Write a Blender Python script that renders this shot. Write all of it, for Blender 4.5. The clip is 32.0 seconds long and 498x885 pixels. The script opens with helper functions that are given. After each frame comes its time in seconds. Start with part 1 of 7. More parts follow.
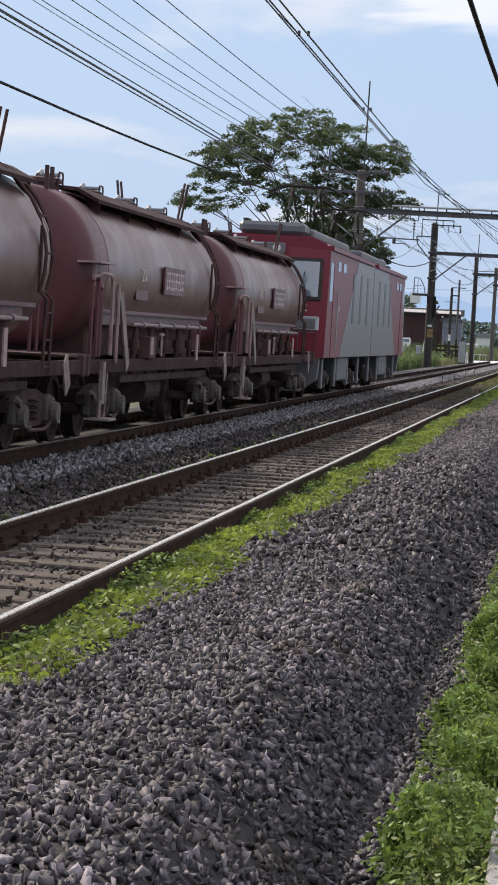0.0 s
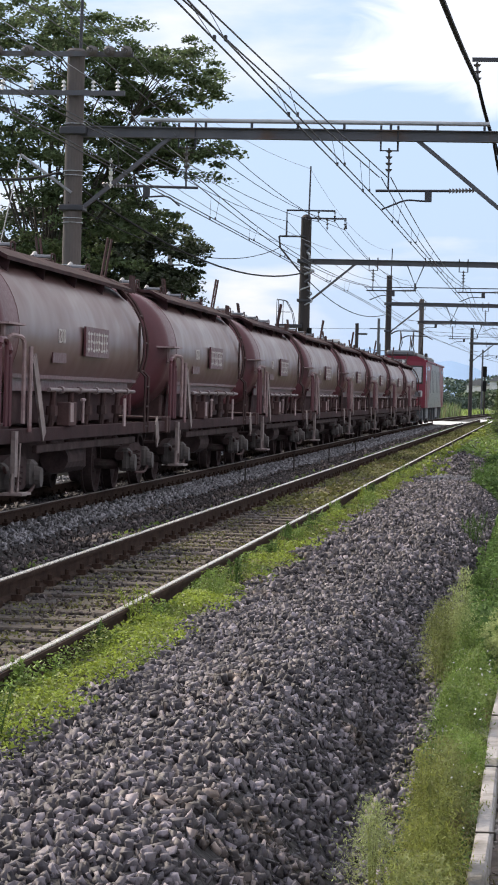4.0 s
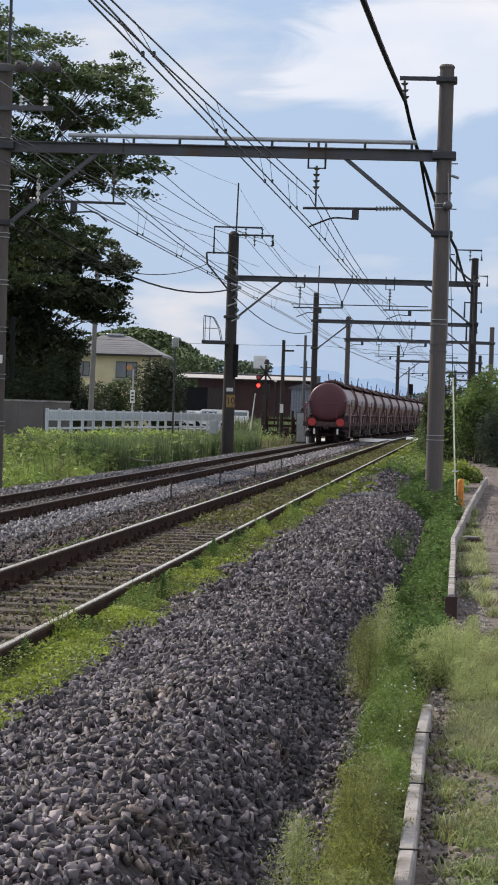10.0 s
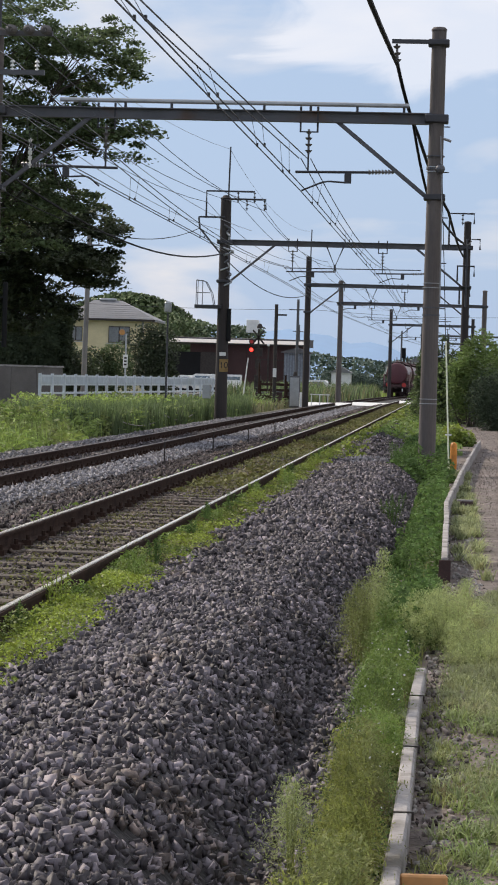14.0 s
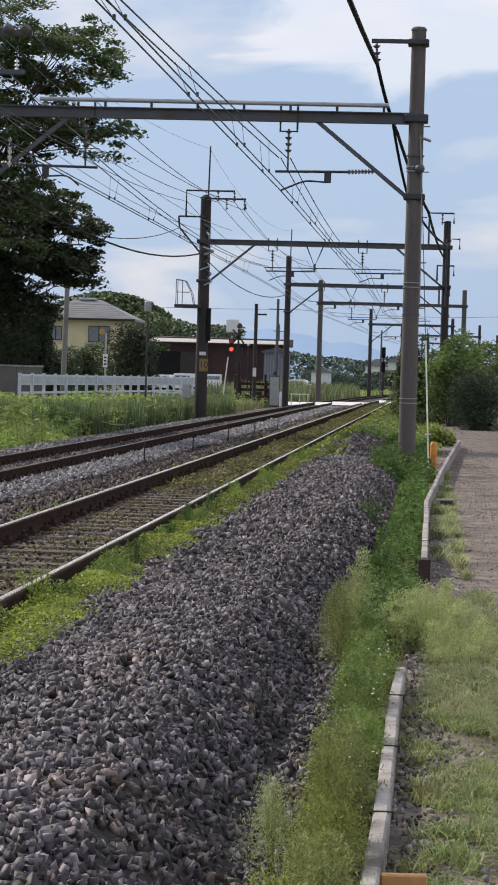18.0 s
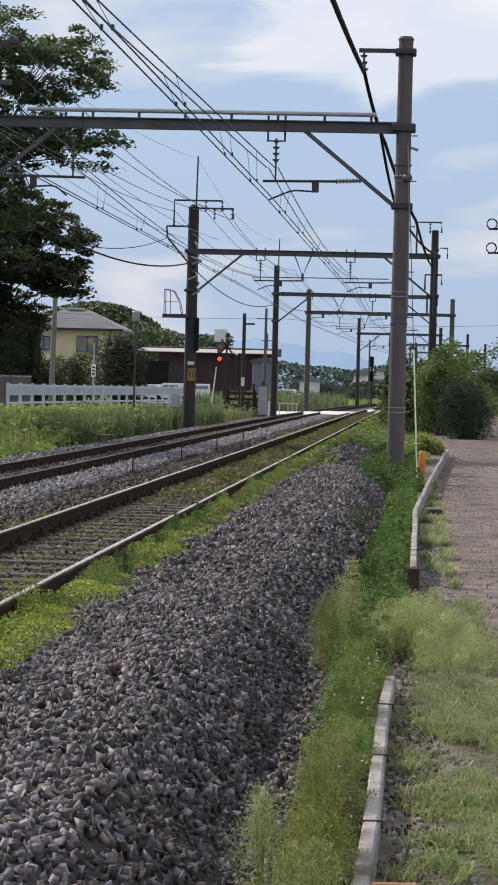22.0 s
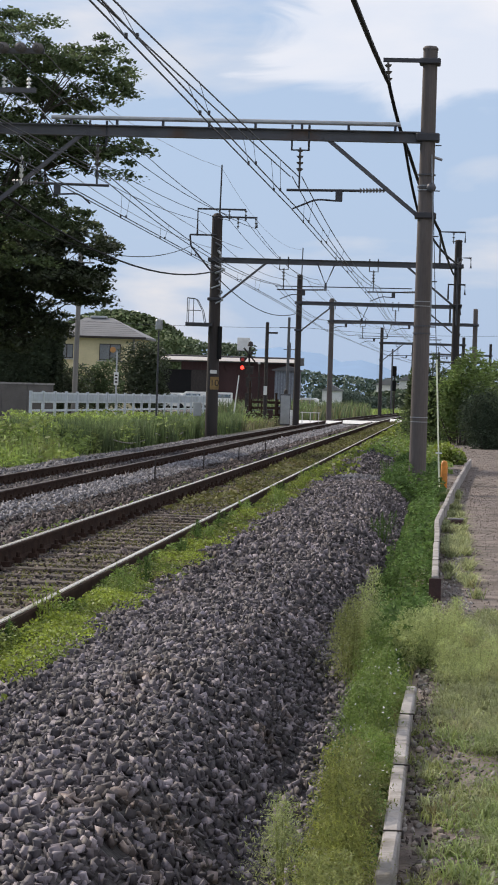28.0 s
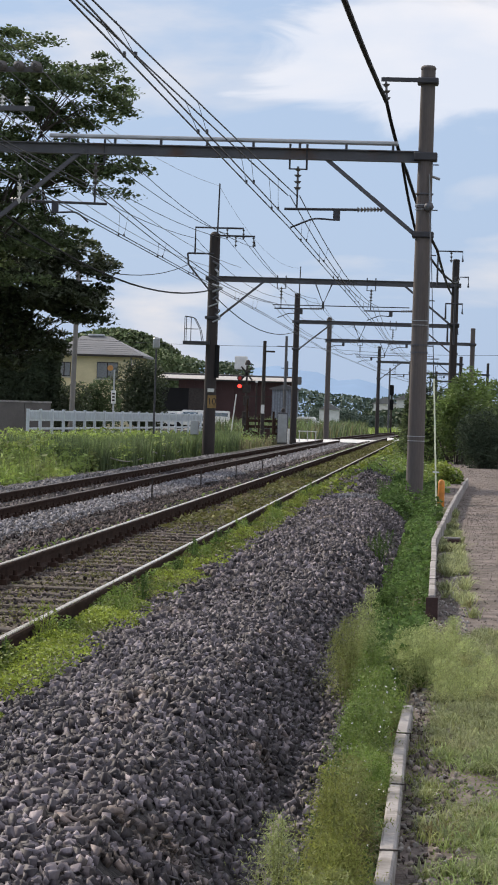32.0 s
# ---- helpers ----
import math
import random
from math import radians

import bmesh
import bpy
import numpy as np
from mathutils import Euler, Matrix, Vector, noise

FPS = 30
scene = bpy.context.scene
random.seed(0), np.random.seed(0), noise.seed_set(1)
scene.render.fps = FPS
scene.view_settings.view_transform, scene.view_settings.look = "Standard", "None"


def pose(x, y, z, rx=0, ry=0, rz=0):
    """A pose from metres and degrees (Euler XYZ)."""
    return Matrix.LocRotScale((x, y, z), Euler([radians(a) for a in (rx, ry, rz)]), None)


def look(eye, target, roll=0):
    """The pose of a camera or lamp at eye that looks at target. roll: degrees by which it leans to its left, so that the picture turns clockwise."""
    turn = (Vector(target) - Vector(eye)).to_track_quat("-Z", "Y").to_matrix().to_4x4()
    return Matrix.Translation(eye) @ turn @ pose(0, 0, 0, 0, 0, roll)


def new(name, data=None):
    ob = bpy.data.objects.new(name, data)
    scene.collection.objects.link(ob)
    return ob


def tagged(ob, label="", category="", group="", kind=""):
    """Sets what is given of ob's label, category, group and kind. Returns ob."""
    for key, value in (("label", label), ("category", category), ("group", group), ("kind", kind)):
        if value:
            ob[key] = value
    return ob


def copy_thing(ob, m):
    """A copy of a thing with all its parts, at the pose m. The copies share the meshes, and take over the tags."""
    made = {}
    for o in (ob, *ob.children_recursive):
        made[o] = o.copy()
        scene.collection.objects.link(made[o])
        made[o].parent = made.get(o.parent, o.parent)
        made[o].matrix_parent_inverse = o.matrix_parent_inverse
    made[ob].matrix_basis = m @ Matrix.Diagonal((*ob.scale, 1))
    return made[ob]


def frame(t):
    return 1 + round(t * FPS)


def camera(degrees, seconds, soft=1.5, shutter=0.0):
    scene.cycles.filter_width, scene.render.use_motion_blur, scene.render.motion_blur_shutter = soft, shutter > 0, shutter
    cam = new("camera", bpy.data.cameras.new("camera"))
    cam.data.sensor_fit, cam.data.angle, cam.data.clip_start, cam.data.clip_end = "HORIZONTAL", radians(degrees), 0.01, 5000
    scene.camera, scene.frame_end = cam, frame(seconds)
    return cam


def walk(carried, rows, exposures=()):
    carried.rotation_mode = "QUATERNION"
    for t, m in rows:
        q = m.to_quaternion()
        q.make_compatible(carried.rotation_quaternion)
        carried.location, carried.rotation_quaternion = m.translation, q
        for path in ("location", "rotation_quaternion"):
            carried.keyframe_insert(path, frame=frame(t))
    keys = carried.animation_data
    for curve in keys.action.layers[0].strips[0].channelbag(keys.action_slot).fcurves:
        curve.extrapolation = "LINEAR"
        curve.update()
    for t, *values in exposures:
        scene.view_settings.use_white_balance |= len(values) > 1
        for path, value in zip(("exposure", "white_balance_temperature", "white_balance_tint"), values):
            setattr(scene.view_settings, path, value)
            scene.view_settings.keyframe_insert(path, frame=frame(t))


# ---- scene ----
cam = camera(11.58, 32.0, soft=1.85)
EYE = 1.65
EXPOSURES = [(0.0, 0.2), (1.0, 0.56), (2.0, 0.42), (3.5, 0.44), (6.0, 0.37), (7.5, 0.22), (9.0, 0.06), (14.0, 0.04), (24.0, 0.0), (32.0, 0.04)]
# seconds, place along the track, then the turn
ROWS = [
    (0, -53, 87.369, -3.2, 7.651),
    (0.25, -44.5, 87.32, -3.05, 7.5),
    (0.5, -36.3, 87.285, -2.9, 7.346),
    (1, -29, 87.655, -2.5, 6.817),
    (1.5, -22.3, 87.971, -2.1, 6.25),
    (2, -12.5, 88.103, -1.85, 6.838),
    (2.5, -5, 88.272, -1.65, 7.0),
    (3, -1.9, 88.462, -1.5, 7.04),
    (3.5, 0, 88.86, -1.6, 6.68),
    (5.5, 0, 88.711, -1.192, 6.523),
    (6, 0, 88.657, -1.586, 5.89),
    (6.5, 0, 88.705, -1.655, 5.587),
    (7, 0, 88.65, -2.346, 5.316),
    (7.5, 0, 88.775, -2.343, 5.109),
    (8, 0, 89.151, -2.481, 4.897),
    (8.5, 0, 89.168, -2.13, 4.991),
    (9, 0, 89.045, -2.141, 4.95),
    (9.5, 0, 88.982, -1.752, 4.871),
    (10, 0, 89.282, -1.819, 4.878),
    (10.5, 0, 89.525, -1.638, 4.984),
    (11, 0, 89.52, -1.625, 5.002),
    (11.5, 0, 89.302, -1.533, 4.925),
    (12, 0, 89.097, -1.578, 4.979),
    (12.5, 0, 88.896, -1.753, 5.079),
    (13, 0, 88.469, -1.849, 4.956),
    (13.5, 0, 88.422, -1.722, 4.829),
    (14, 0, 88.455, -1.623, 4.715),
    (14.5, 0, 88.497, -1.763, 4.595),
    (16.5, 0, 88.514, -1.406, 4.465),
    (17, 0, 88.469, -1.599, 4.391),
    (17.5, 0, 88.443, -1.365, 4.321),
    (18, 0, 88.457, -1.62, 4.246),
    (18.5, 0, 88.54, -1.653, 4.196),
    (19, 0, 88.564, -1.561, 4.22),
    (19.5, 0, 88.626, -1.649, 4.265),
    (20, 0, 88.726, -1.51, 4.179),
    (20.5, 0, 88.719, -1.665, 4.06),
    (21, 0, 88.747, -1.774, 3.965),
    (21.5, 0, 88.656, -1.527, 3.972),
    (22, 0, 88.686, -1.468, 3.973),
    (22.5, 0, 88.694, -1.092, 4.075),
    (23, 0, 88.765, -1.263, 4.063),
    (23.5, 0, 88.768, -1.121, 4.103),
    (24, 0, 88.76, -1.028, 4.24),
    (24.5, 0, 88.729, -1.086, 4.269),
    (26.5, 0, 88.78, -1.587, 4.35),
    (27, 0, 88.778, -1.632, 4.392),
    (27.5, 0, 88.853, -1.678, 4.424),
    (28, 0, 88.877, -1.758, 4.499),
    (28.5, 0, 88.82, -1.639, 4.499),
    (29, 0, 88.833, -1.728, 4.501),
    (29.5, 0, 88.82, -1.778, 4.467),
    (30, 0, 88.849, -1.883, 4.485),
    (30.5, 0, 88.937, -1.727, 4.504),
    (31, 0, 89.054, -1.689, 4.484),
    (31.5, 0, 89.191, -1.833, 4.465),
    (32, 0, 89.313, -1.906, 4.435),
]
walk(cam, [(t, pose(0, y, EYE, rx, ry, rz)) for t, y, rx, ry, rz in ROWS], EXPOSURES)

# ---- sky and sun ----
SUN_AZ, SUN_EL = -51.0, 36.0     # degrees clockwise from the track's direction, above the horizon
world = bpy.data.worlds.new("sky")
scene.world = world
world.use_nodes = True
wt = world.node_tree
wt.nodes.clear()
w_out = wt.nodes.new("ShaderNodeOutputWorld")
w_bg = wt.nodes.new("ShaderNodeBackground")
w_sky = wt.nodes.new("ShaderNodeTexSky")
w_sky.sky_type, w_sky.sun_disc = "NISHITA", False
w_sky.sun_elevation, w_sky.sun_rotation = radians(SUN_EL), radians(SUN_AZ)
w_sky.air_density, w_sky.dust_density, w_sky.ozone_density = 1.0, 2.0, 1.5
w_co = wt.nodes.new("ShaderNodeTexCoord")
w_map = wt.nodes.new("ShaderNodeMapping")
w_map.inputs["Scale"].default_value = (5.0, 5.0, 17.0)
w_map.inputs["Location"].default_value = (0.35, 0.0, 0.9)
w_n1 = wt.nodes.new("ShaderNodeTexNoise")
w_n1.inputs["Scale"].default_value, w_n1.inputs["Detail"].default_value = 1.5, 7.0
w_n1.inputs["Roughness"].default_value, w_n1.inputs["Distortion"].default_value = 0.5, 0.35
w_r1 = wt.nodes.new("ShaderNodeValToRGB")
w_r1.color_ramp.elements[0].position, w_r1.color_ramp.elements[1].position = 0.39, 0.6
w_r1.color_ramp.elements[0].color, w_r1.color_ramp.elements[1].color = (4.2, 5.5, 7.7, 1), (8.15, 7.95, 8.3, 1)
w_sep = wt.nodes.new("ShaderNodeSeparateXYZ")
w_low = wt.nodes.new("ShaderNodeMapRange")
w_low.inputs["From Min"].default_value, w_low.inputs["From Max"].default_value = 0.0, 0.2
w_low.inputs["To Min"].default_value, w_low.inputs["To Max"].default_value = -0.2, 0.06
w_add = wt.nodes.new("ShaderNodeMath")
wt.links.new(w_co.outputs["Generated"], w_sep.inputs["Vector"])
wt.links.new(w_sep.outputs["Z"], w_low.inputs["Value"])
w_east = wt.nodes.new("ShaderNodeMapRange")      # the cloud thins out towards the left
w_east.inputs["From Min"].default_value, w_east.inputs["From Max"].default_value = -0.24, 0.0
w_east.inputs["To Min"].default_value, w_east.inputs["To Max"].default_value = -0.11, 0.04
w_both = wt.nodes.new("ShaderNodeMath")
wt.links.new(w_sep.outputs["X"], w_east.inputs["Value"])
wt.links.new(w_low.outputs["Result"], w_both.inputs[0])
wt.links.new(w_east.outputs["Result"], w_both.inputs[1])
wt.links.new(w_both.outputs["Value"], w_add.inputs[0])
w_mix = wt.nodes.new("ShaderNodeMixRGB")
w_mix.inputs["Fac"].default_value = 0.86
wt.links.new(w_co.outputs["Generated"], w_map.inputs["Vector"])
wt.links.new(w_map.outputs["Vector"], w_n1.inputs["Vector"])
wt.links.new(w_n1.outputs["Fac"], w_add.inputs[1])
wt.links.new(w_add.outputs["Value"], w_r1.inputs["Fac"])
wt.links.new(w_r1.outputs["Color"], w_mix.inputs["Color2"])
wt.links.new(w_sky.outputs["Color"], w_mix.inputs["Color1"])
# one white cloud low in the sky ahead, with a ragged edge


def w_math(op, a, b):
    n = wt.nodes.new("ShaderNodeMath")
    n.operation = op
    for socket, value in zip(n.inputs, (a, b)):
        if isinstance(value, float):
            socket.default_value = value
        else:
            wt.links.new(value, socket)
    return n.outputs["Value"]


w_n2 = wt.nodes.new("ShaderNodeTexNoise")
w_n2.inputs["Scale"].default_value, w_n2.inputs["Detail"].default_value = 3.4, 6.0
w_n2.inputs["Distortion"].default_value = 0.5
wt.links.new(w_map.outputs["Vector"], w_n2.inputs["Vector"])
w_u = w_math("DIVIDE", w_math("SUBTRACT", w_sep.outputs["X"], 0.0), 0.1)
w_v = w_math("DIVIDE", w_math("SUBTRACT", w_sep.outputs["Z"], 0.143), 0.027)
w_r = w_math("SQRT", w_math("ADD", w_math("MULTIPLY", w_u, w_u), w_math("MULTIPLY", w_v, w_v)), 0.0)
w_r = w_math("ADD", w_r, w_math("MULTIPLY", w_math("SUBTRACT", w_n2.outputs["Fac"], 0.5), 1.5))
w_edge = wt.nodes.new("ShaderNodeMapRange")
w_edge.interpolation_type = "SMOOTHSTEP"
w_edge.inputs["From Min"].default_value, w_edge.inputs["From Max"].default_value = 1.02, 0.72
w_edge.inputs["To Min"].default_value, w_edge.inputs["To Max"].default_value = 0.0, 0.6
wt.links.new(w_r, w_edge.inputs["Value"])
w_front = w_math("GREATER_THAN", w_sep.outputs["Y"], 0.0)
w_cloud = wt.nodes.new("ShaderNodeMixRGB")
w_cloud.inputs["Color2"].default_value = (8.9, 8.9, 9.4, 1)
wt.links.new(w_math("MULTIPLY", w_edge.outputs["Result"], w_front), w_cloud.inputs["Fac"])
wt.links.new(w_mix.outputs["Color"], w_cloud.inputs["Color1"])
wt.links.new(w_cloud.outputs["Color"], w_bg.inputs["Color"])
w_bg.inputs["Strength"].default_value = 0.105
wt.links.new(w_bg.outputs["Background"], w_out.inputs["Surface"])

sun = new("sun", bpy.data.lights.new("sun", "SUN"))
sun.data.energy, sun.data.angle, sun.data.color = 4.1, radians(2.5), (1.0, 0.88, 0.74)
sun.matrix_world = look((math.sin(radians(SUN_AZ)) * 50, math.cos(radians(SUN_AZ)) * 50, 50 * math.tan(radians(SUN_EL))), (0, 0, 0))

# ---- materials ----
def material(name, colour, rough=0.8, metal=0.0, vary=0.25, scale=6.0, fine=60.0, bump=0.15, tint=None, tint_scale=1.2,
             tint_lo=0.5, tint_hi=0.7, pieces=0.0, spec=0.5, stretch=None, thin=0.0, skew=False):
    """A surface with two scales of variation, an optional second colour in patches (rust, dirt, moss) and fine relief."""
    m = bpy.data.materials.new(name)
    m.use_nodes = True
    nt = m.node_tree
    bsdf = nt.nodes["Principled BSDF"]
    co = nt.nodes.new("ShaderNodeTexCoord")
    src = co.outputs["Object"]
    if stretch:
        mp = nt.nodes.new("ShaderNodeMapping")
        mp.inputs["Scale"].default_value = stretch
        nt.links.new(src, mp.inputs["Vector"])
        src = mp.outputs["Vector"]
    def tex(s, detail):
        n = nt.nodes.new("ShaderNodeTexNoise")
        n.inputs["Scale"].default_value, n.inputs["Detail"].default_value = s, detail
        nt.links.new(src, n.inputs["Vector"])
        return n.outputs["Fac"]
    def ramp(fac, lo, hi, a, b):
        r = nt.nodes.new("ShaderNodeMapRange")
        r.inputs["From Min"].default_value, r.inputs["From Max"].default_value = lo, hi
        r.inputs["To Min"].default_value, r.inputs["To Max"].default_value = a, b
        nt.links.new(fac, r.inputs["Value"])
        return r.outputs["Result"]
    def mult(a, b):
        n = nt.nodes.new("ShaderNodeMath")
        n.operation = "MULTIPLY"
        nt.links.new(a, n.inputs[0])
        nt.links.new(b, n.inputs[1])
        return n.outputs["Value"]
    big, small = tex(scale, 3.0), tex(fine, 2.0)
    value = mult(ramp(big, 0.3, 0.7, 1 - vary, 1 + vary), ramp(small, 0.3, 0.7, 1 - vary * 0.5, 1 + vary * 0.5))
    if pieces:
        geo = nt.nodes.new("ShaderNodeNewGeometry")
        info = nt.nodes.new("ShaderNodeObjectInfo")
        island = geo.outputs["Random Per Island"]
        if skew:                                  # mostly dark pieces, a few pale ones
            island = mult(island, mult(island, island))
            value = mult(value, ramp(island, 0, 1, 1 - pieces, 1 + 3 * pieces))
        else:
            value = mult(value, ramp(island, 0, 1, 1 - pieces, 1 + pieces))
        value = mult(value, ramp(info.outputs["Random"], 0, 1, 1 - pieces * 0.4, 1 + pieces * 0.4))
    base = nt.nodes.new("ShaderNodeRGB")
    base.outputs[0].default_value = (*colour, 1)
    colour_out = base.outputs[0]
    if tint:
        mx = nt.nodes.new("ShaderNodeMixRGB")
        nt.links.new(ramp(tex(tint_scale, 5.0), tint_lo, tint_hi, 0, 1), mx.inputs["Fac"])
        nt.links.new(colour_out, mx.inputs["Color1"])
        mx.inputs["Color2"].default_value = (*tint, 1)
        colour_out = mx.outputs["Color"]
    sc = nt.nodes.new("ShaderNodeVectorMath")
    sc.operation = "SCALE"
    nt.links.new(colour_out, sc.inputs[0])
    nt.links.new(value, sc.inputs["Scale"])
    nt.links.new(sc.outputs["Vector"], bsdf.inputs["Base Color"])
    nt.links.new(ramp(small, 0.3, 0.7, max(rough - 0.08, 0.02), min(rough + 0.08, 1)), bsdf.inputs["Roughness"])
    bsdf.inputs["Metallic"].default_value = metal
    bsdf.inputs["Specular IOR Level"].default_value = spec
    if thin:
        bsdf.inputs["Transmission Weight"].default_value = 0.0
        tr = nt.nodes.new("ShaderNodeBsdfTranslucent")
        nt.links.new(sc.outputs["Vector"], tr.inputs["Color"])
        ms = nt.nodes.new("ShaderNodeMixShader")
        ms.inputs["Fac"].default_value = thin
        nt.links.new(bsdf.outputs["BSDF"], ms.inputs[1])
        nt.links.new(tr.outputs["BSDF"], ms.inputs[2])
        nt.links.new(ms.outputs["Shader"], nt.nodes["Material Output"].inputs["Surface"])
    if bump:
        b = nt.nodes.new("ShaderNodeBump")
        b.inputs["Strength"].default_value, b.inputs["Distance"].default_value = bump, 0.02
        nt.links.new(small, b.inputs["Height"])
        nt.links.new(b.outputs["Normal"], bsdf.inputs["Normal"])
    return m


def glow(name, colour, strength):
    m = bpy.data.materials.new(name)
    m.use_nodes = True
    b = m.node_tree.nodes["Principled BSDF"]
    b.inputs["Base Color"].default_value = (*colour, 1)
    b.inputs["Emission Color"].default_value = (*colour, 1)
    b.inputs["Emission Strength"].default_value = strength
    return m


def glass(name, colour=(0.05, 0.07, 0.09)):
    m = material(name, colour, 0.06, 0.0, 0.1, 1.0, 4.0, 0.0, spec=0.5)
    m.node_tree.nodes["Principled BSDF"].inputs["IOR"].default_value = 2.8      # coated, strongly mirroring
    return m


STONE = material("ballast_stone", (0.098, 0.086, 0.095), 0.66, 0, 0.35, 2.5, 45.0, 0.3, (0.1, 0.078, 0.067), 1.6, 0.6, 0.7, pieces=0.54, spec=0.35, skew=True)
STONE_BROWN = material("dusty_brown_stone", (0.11, 0.092, 0.092), 0.85, 0, 0.3, 3.0, 45.0, 0.25, (0.095, 0.072, 0.058), 0.5, 0.5, 0.7, pieces=0.5, spec=0.3, skew=True)
STONE_PALE = material("pale_ballast_stone", (0.215, 0.21, 0.226), 0.85, 0, 0.3, 3.0, 45.0, 0.3, pieces=0.5)
# near-black, to give the gaps between the loose stones their shade
BALLAST_SHADE = material("ballast_bed", (0.028, 0.025, 0.026), 0.95, 0, 0.35, 5.0, 22.0, 1.0, (0.02, 0.018, 0.016), 0.45, 0.5, 0.7)
BALLAST_DIRT = material("dirty_ballast", (0.06, 0.049, 0.042), 0.95, 0, 0.4, 4.0, 26.0, 0.9, (0.10, 0.085, 0.065), 0.6, 0.45, 0.65)
SOIL = material("soil", (0.13, 0.115, 0.085), 0.95, 0, 0.35, 2.0, 30.0, 0.6, (0.06, 0.085, 0.03), 0.5, 0.45, 0.6)
PATH = material("path_grit", (0.18, 0.148, 0.134), 0.95, 0, 0.45, 4.0, 38.0, 0.9, (0.115, 0.095, 0.08), 0.9, 0.42, 0.64)
FIELD = material("far_fields", (0.06, 0.085, 0.035), 0.95, 0, 0.35, 0.08, 1.2, 0.2, (0.10, 0.11, 0.05), 0.03, 0.45, 0.6)
RUST = material("rusty_rail_side", (0.046, 0.029, 0.023), 0.95, 0, 0.3, 6.0, 50.0, 0.2, spec=0.08)
RAILHEAD = material("worn_rail_head", (0.86, 0.79, 0.68), 0.3, 0.75, 0.05, 3.0, 40.0, 0.0)
RAILDULL = material("dull_rail_head", (0.2, 0.165, 0.15), 0.45, 0.6, 0.15, 3.0, 40.0, 0.0)
SLEEPER = material("weathered_sleeper", (0.1, 0.078, 0.059), 0.92, 0, 0.5, 5.0, 34.0, 0.6, (0.045, 0.036, 0.03), 3.5, 0.42, 0.6, pieces=0.35)
IRON = material("dark_iron", (0.05, 0.042, 0.038), 0.7, 0.4, 0.3, 8.0, 60.0, 0.1)
CONCRETE = material("pole_concrete", (0.12, 0.103, 0.097), 0.9, 0, 0.2, 1.5, 25.0, 0.2, (0.07, 0.06, 0.057), 0.8, 0.5, 0.7, stretch=(1, 1, 0.3))
KERB = material("kerb_concrete", (0.33, 0.31, 0.3), 0.9, 0, 0.25, 3.0, 35.0, 0.4, (0.15, 0.135, 0.112), 4.0, 0.48, 0.66)
KERB_END = material("stained_kerb_end", (0.055, 0.03, 0.028), 0.9, 0, 0.3, 8.0, 40.0, 0.3)
STEEL = material("grey_beam_steel", (0.105, 0.105, 0.115), 0.6, 0.3, 0.15, 2.0, 30.0, 0.05, (0.11, 0.075, 0.06), 1.2, 0.6, 0.75)
# brown pole, darkened in colour because it stands against the light
POLE_DARK = material("backlit_brown_pole", (0.04, 0.033, 0.032), 0.85, 0.05, 0.2, 1.5, 20.0, 0.2, (0.06, 0.05, 0.048), 0.7, 0.55, 0.7, stretch=(1, 1, 0.3))
STEEL_DARK = material("dark_steel", (0.06, 0.06, 0.068), 0.55, 0.4, 0.2, 3.0, 30.0, 0.05)
GALV = material("galvanised_steel", (0.42, 0.43, 0.44), 0.45, 0.7, 0.12, 3.0, 30.0, 0.03)
WIRE = material("wire", (0.055, 0.055, 0.06), 0.6, 0.3, 0.1, 2.0, 20.0, 0.0)
WIRE_PALE = material("pale_wire", (0.30, 0.30, 0.31), 0.5, 0.5, 0.1, 2.0, 20.0, 0.0)
RUBBER = material("black_cable_sheath", (0.012, 0.012, 0.013), 0.8, 0, 0.1, 2.0, 20.0, 0.0, spec=0.2)
PORCELAIN = material("white_porcelain", (0.68, 0.68, 0.66), 0.25, 0, 0.08, 4.0, 30.0, 0.0)
GREENWEED = material("weed_leaf", (0.185, 0.275, 0.06), 0.6, 0, 0.3, 3.0, 20.0, 0.0, (0.17, 0.19, 0.05), 1.5, 0.5, 0.7, pieces=0.35, thin=0.35)
YELLOWWEED = material("yellow_green_weed", (0.25, 0.315, 0.05), 0.6, 0, 0.25, 1.5, 15.0, 0.0, (0.12, 0.17, 0.035), 1.0, 0.48, 0.66, pieces=0.45, thin=0.38)
PALEWEED = material("pale_feathery_weed", (0.37, 0.43, 0.18), 0.7, 0, 0.25, 3.0, 20.0, 0.0, (0.24, 0.21, 0.11), 2.0, 0.55, 0.7, pieces=0.35, thin=0.4)
TALLWEED = material("tall_weed", (0.25, 0.285, 0.095), 0.7, 0, 0.3, 3.0, 20.0, 0.0, (0.16, 0.12, 0.06), 2.5, 0.52, 0.68, pieces=0.35, thin=0.4)
MEADOW = material("meadow_grass", (0.29, 0.39, 0.1), 0.7, 0, 0.4, 0.5, 4.0, 0.0, (0.17, 0.2, 0.075), 0.25, 0.48, 0.62, pieces=0.4, thin=0.38)
LEAF = material("tree_leaf", (0.1, 0.135, 0.064), 0.7, 0, 0.3, 0.5, 5.0, 0.0, (0.085, 0.115, 0.055), 0.35, 0.5, 0.65, pieces=0.45, thin=0.45, spec=0.3)
LEAF_DARK = material("dark_leaf", (0.072, 0.092, 0.05), 0.6, 0, 0.3, 0.6, 5.0, 0.0, (0.05, 0.07, 0.025), 0.5, 0.5, 0.65, pieces=0.4, thin=0.25)
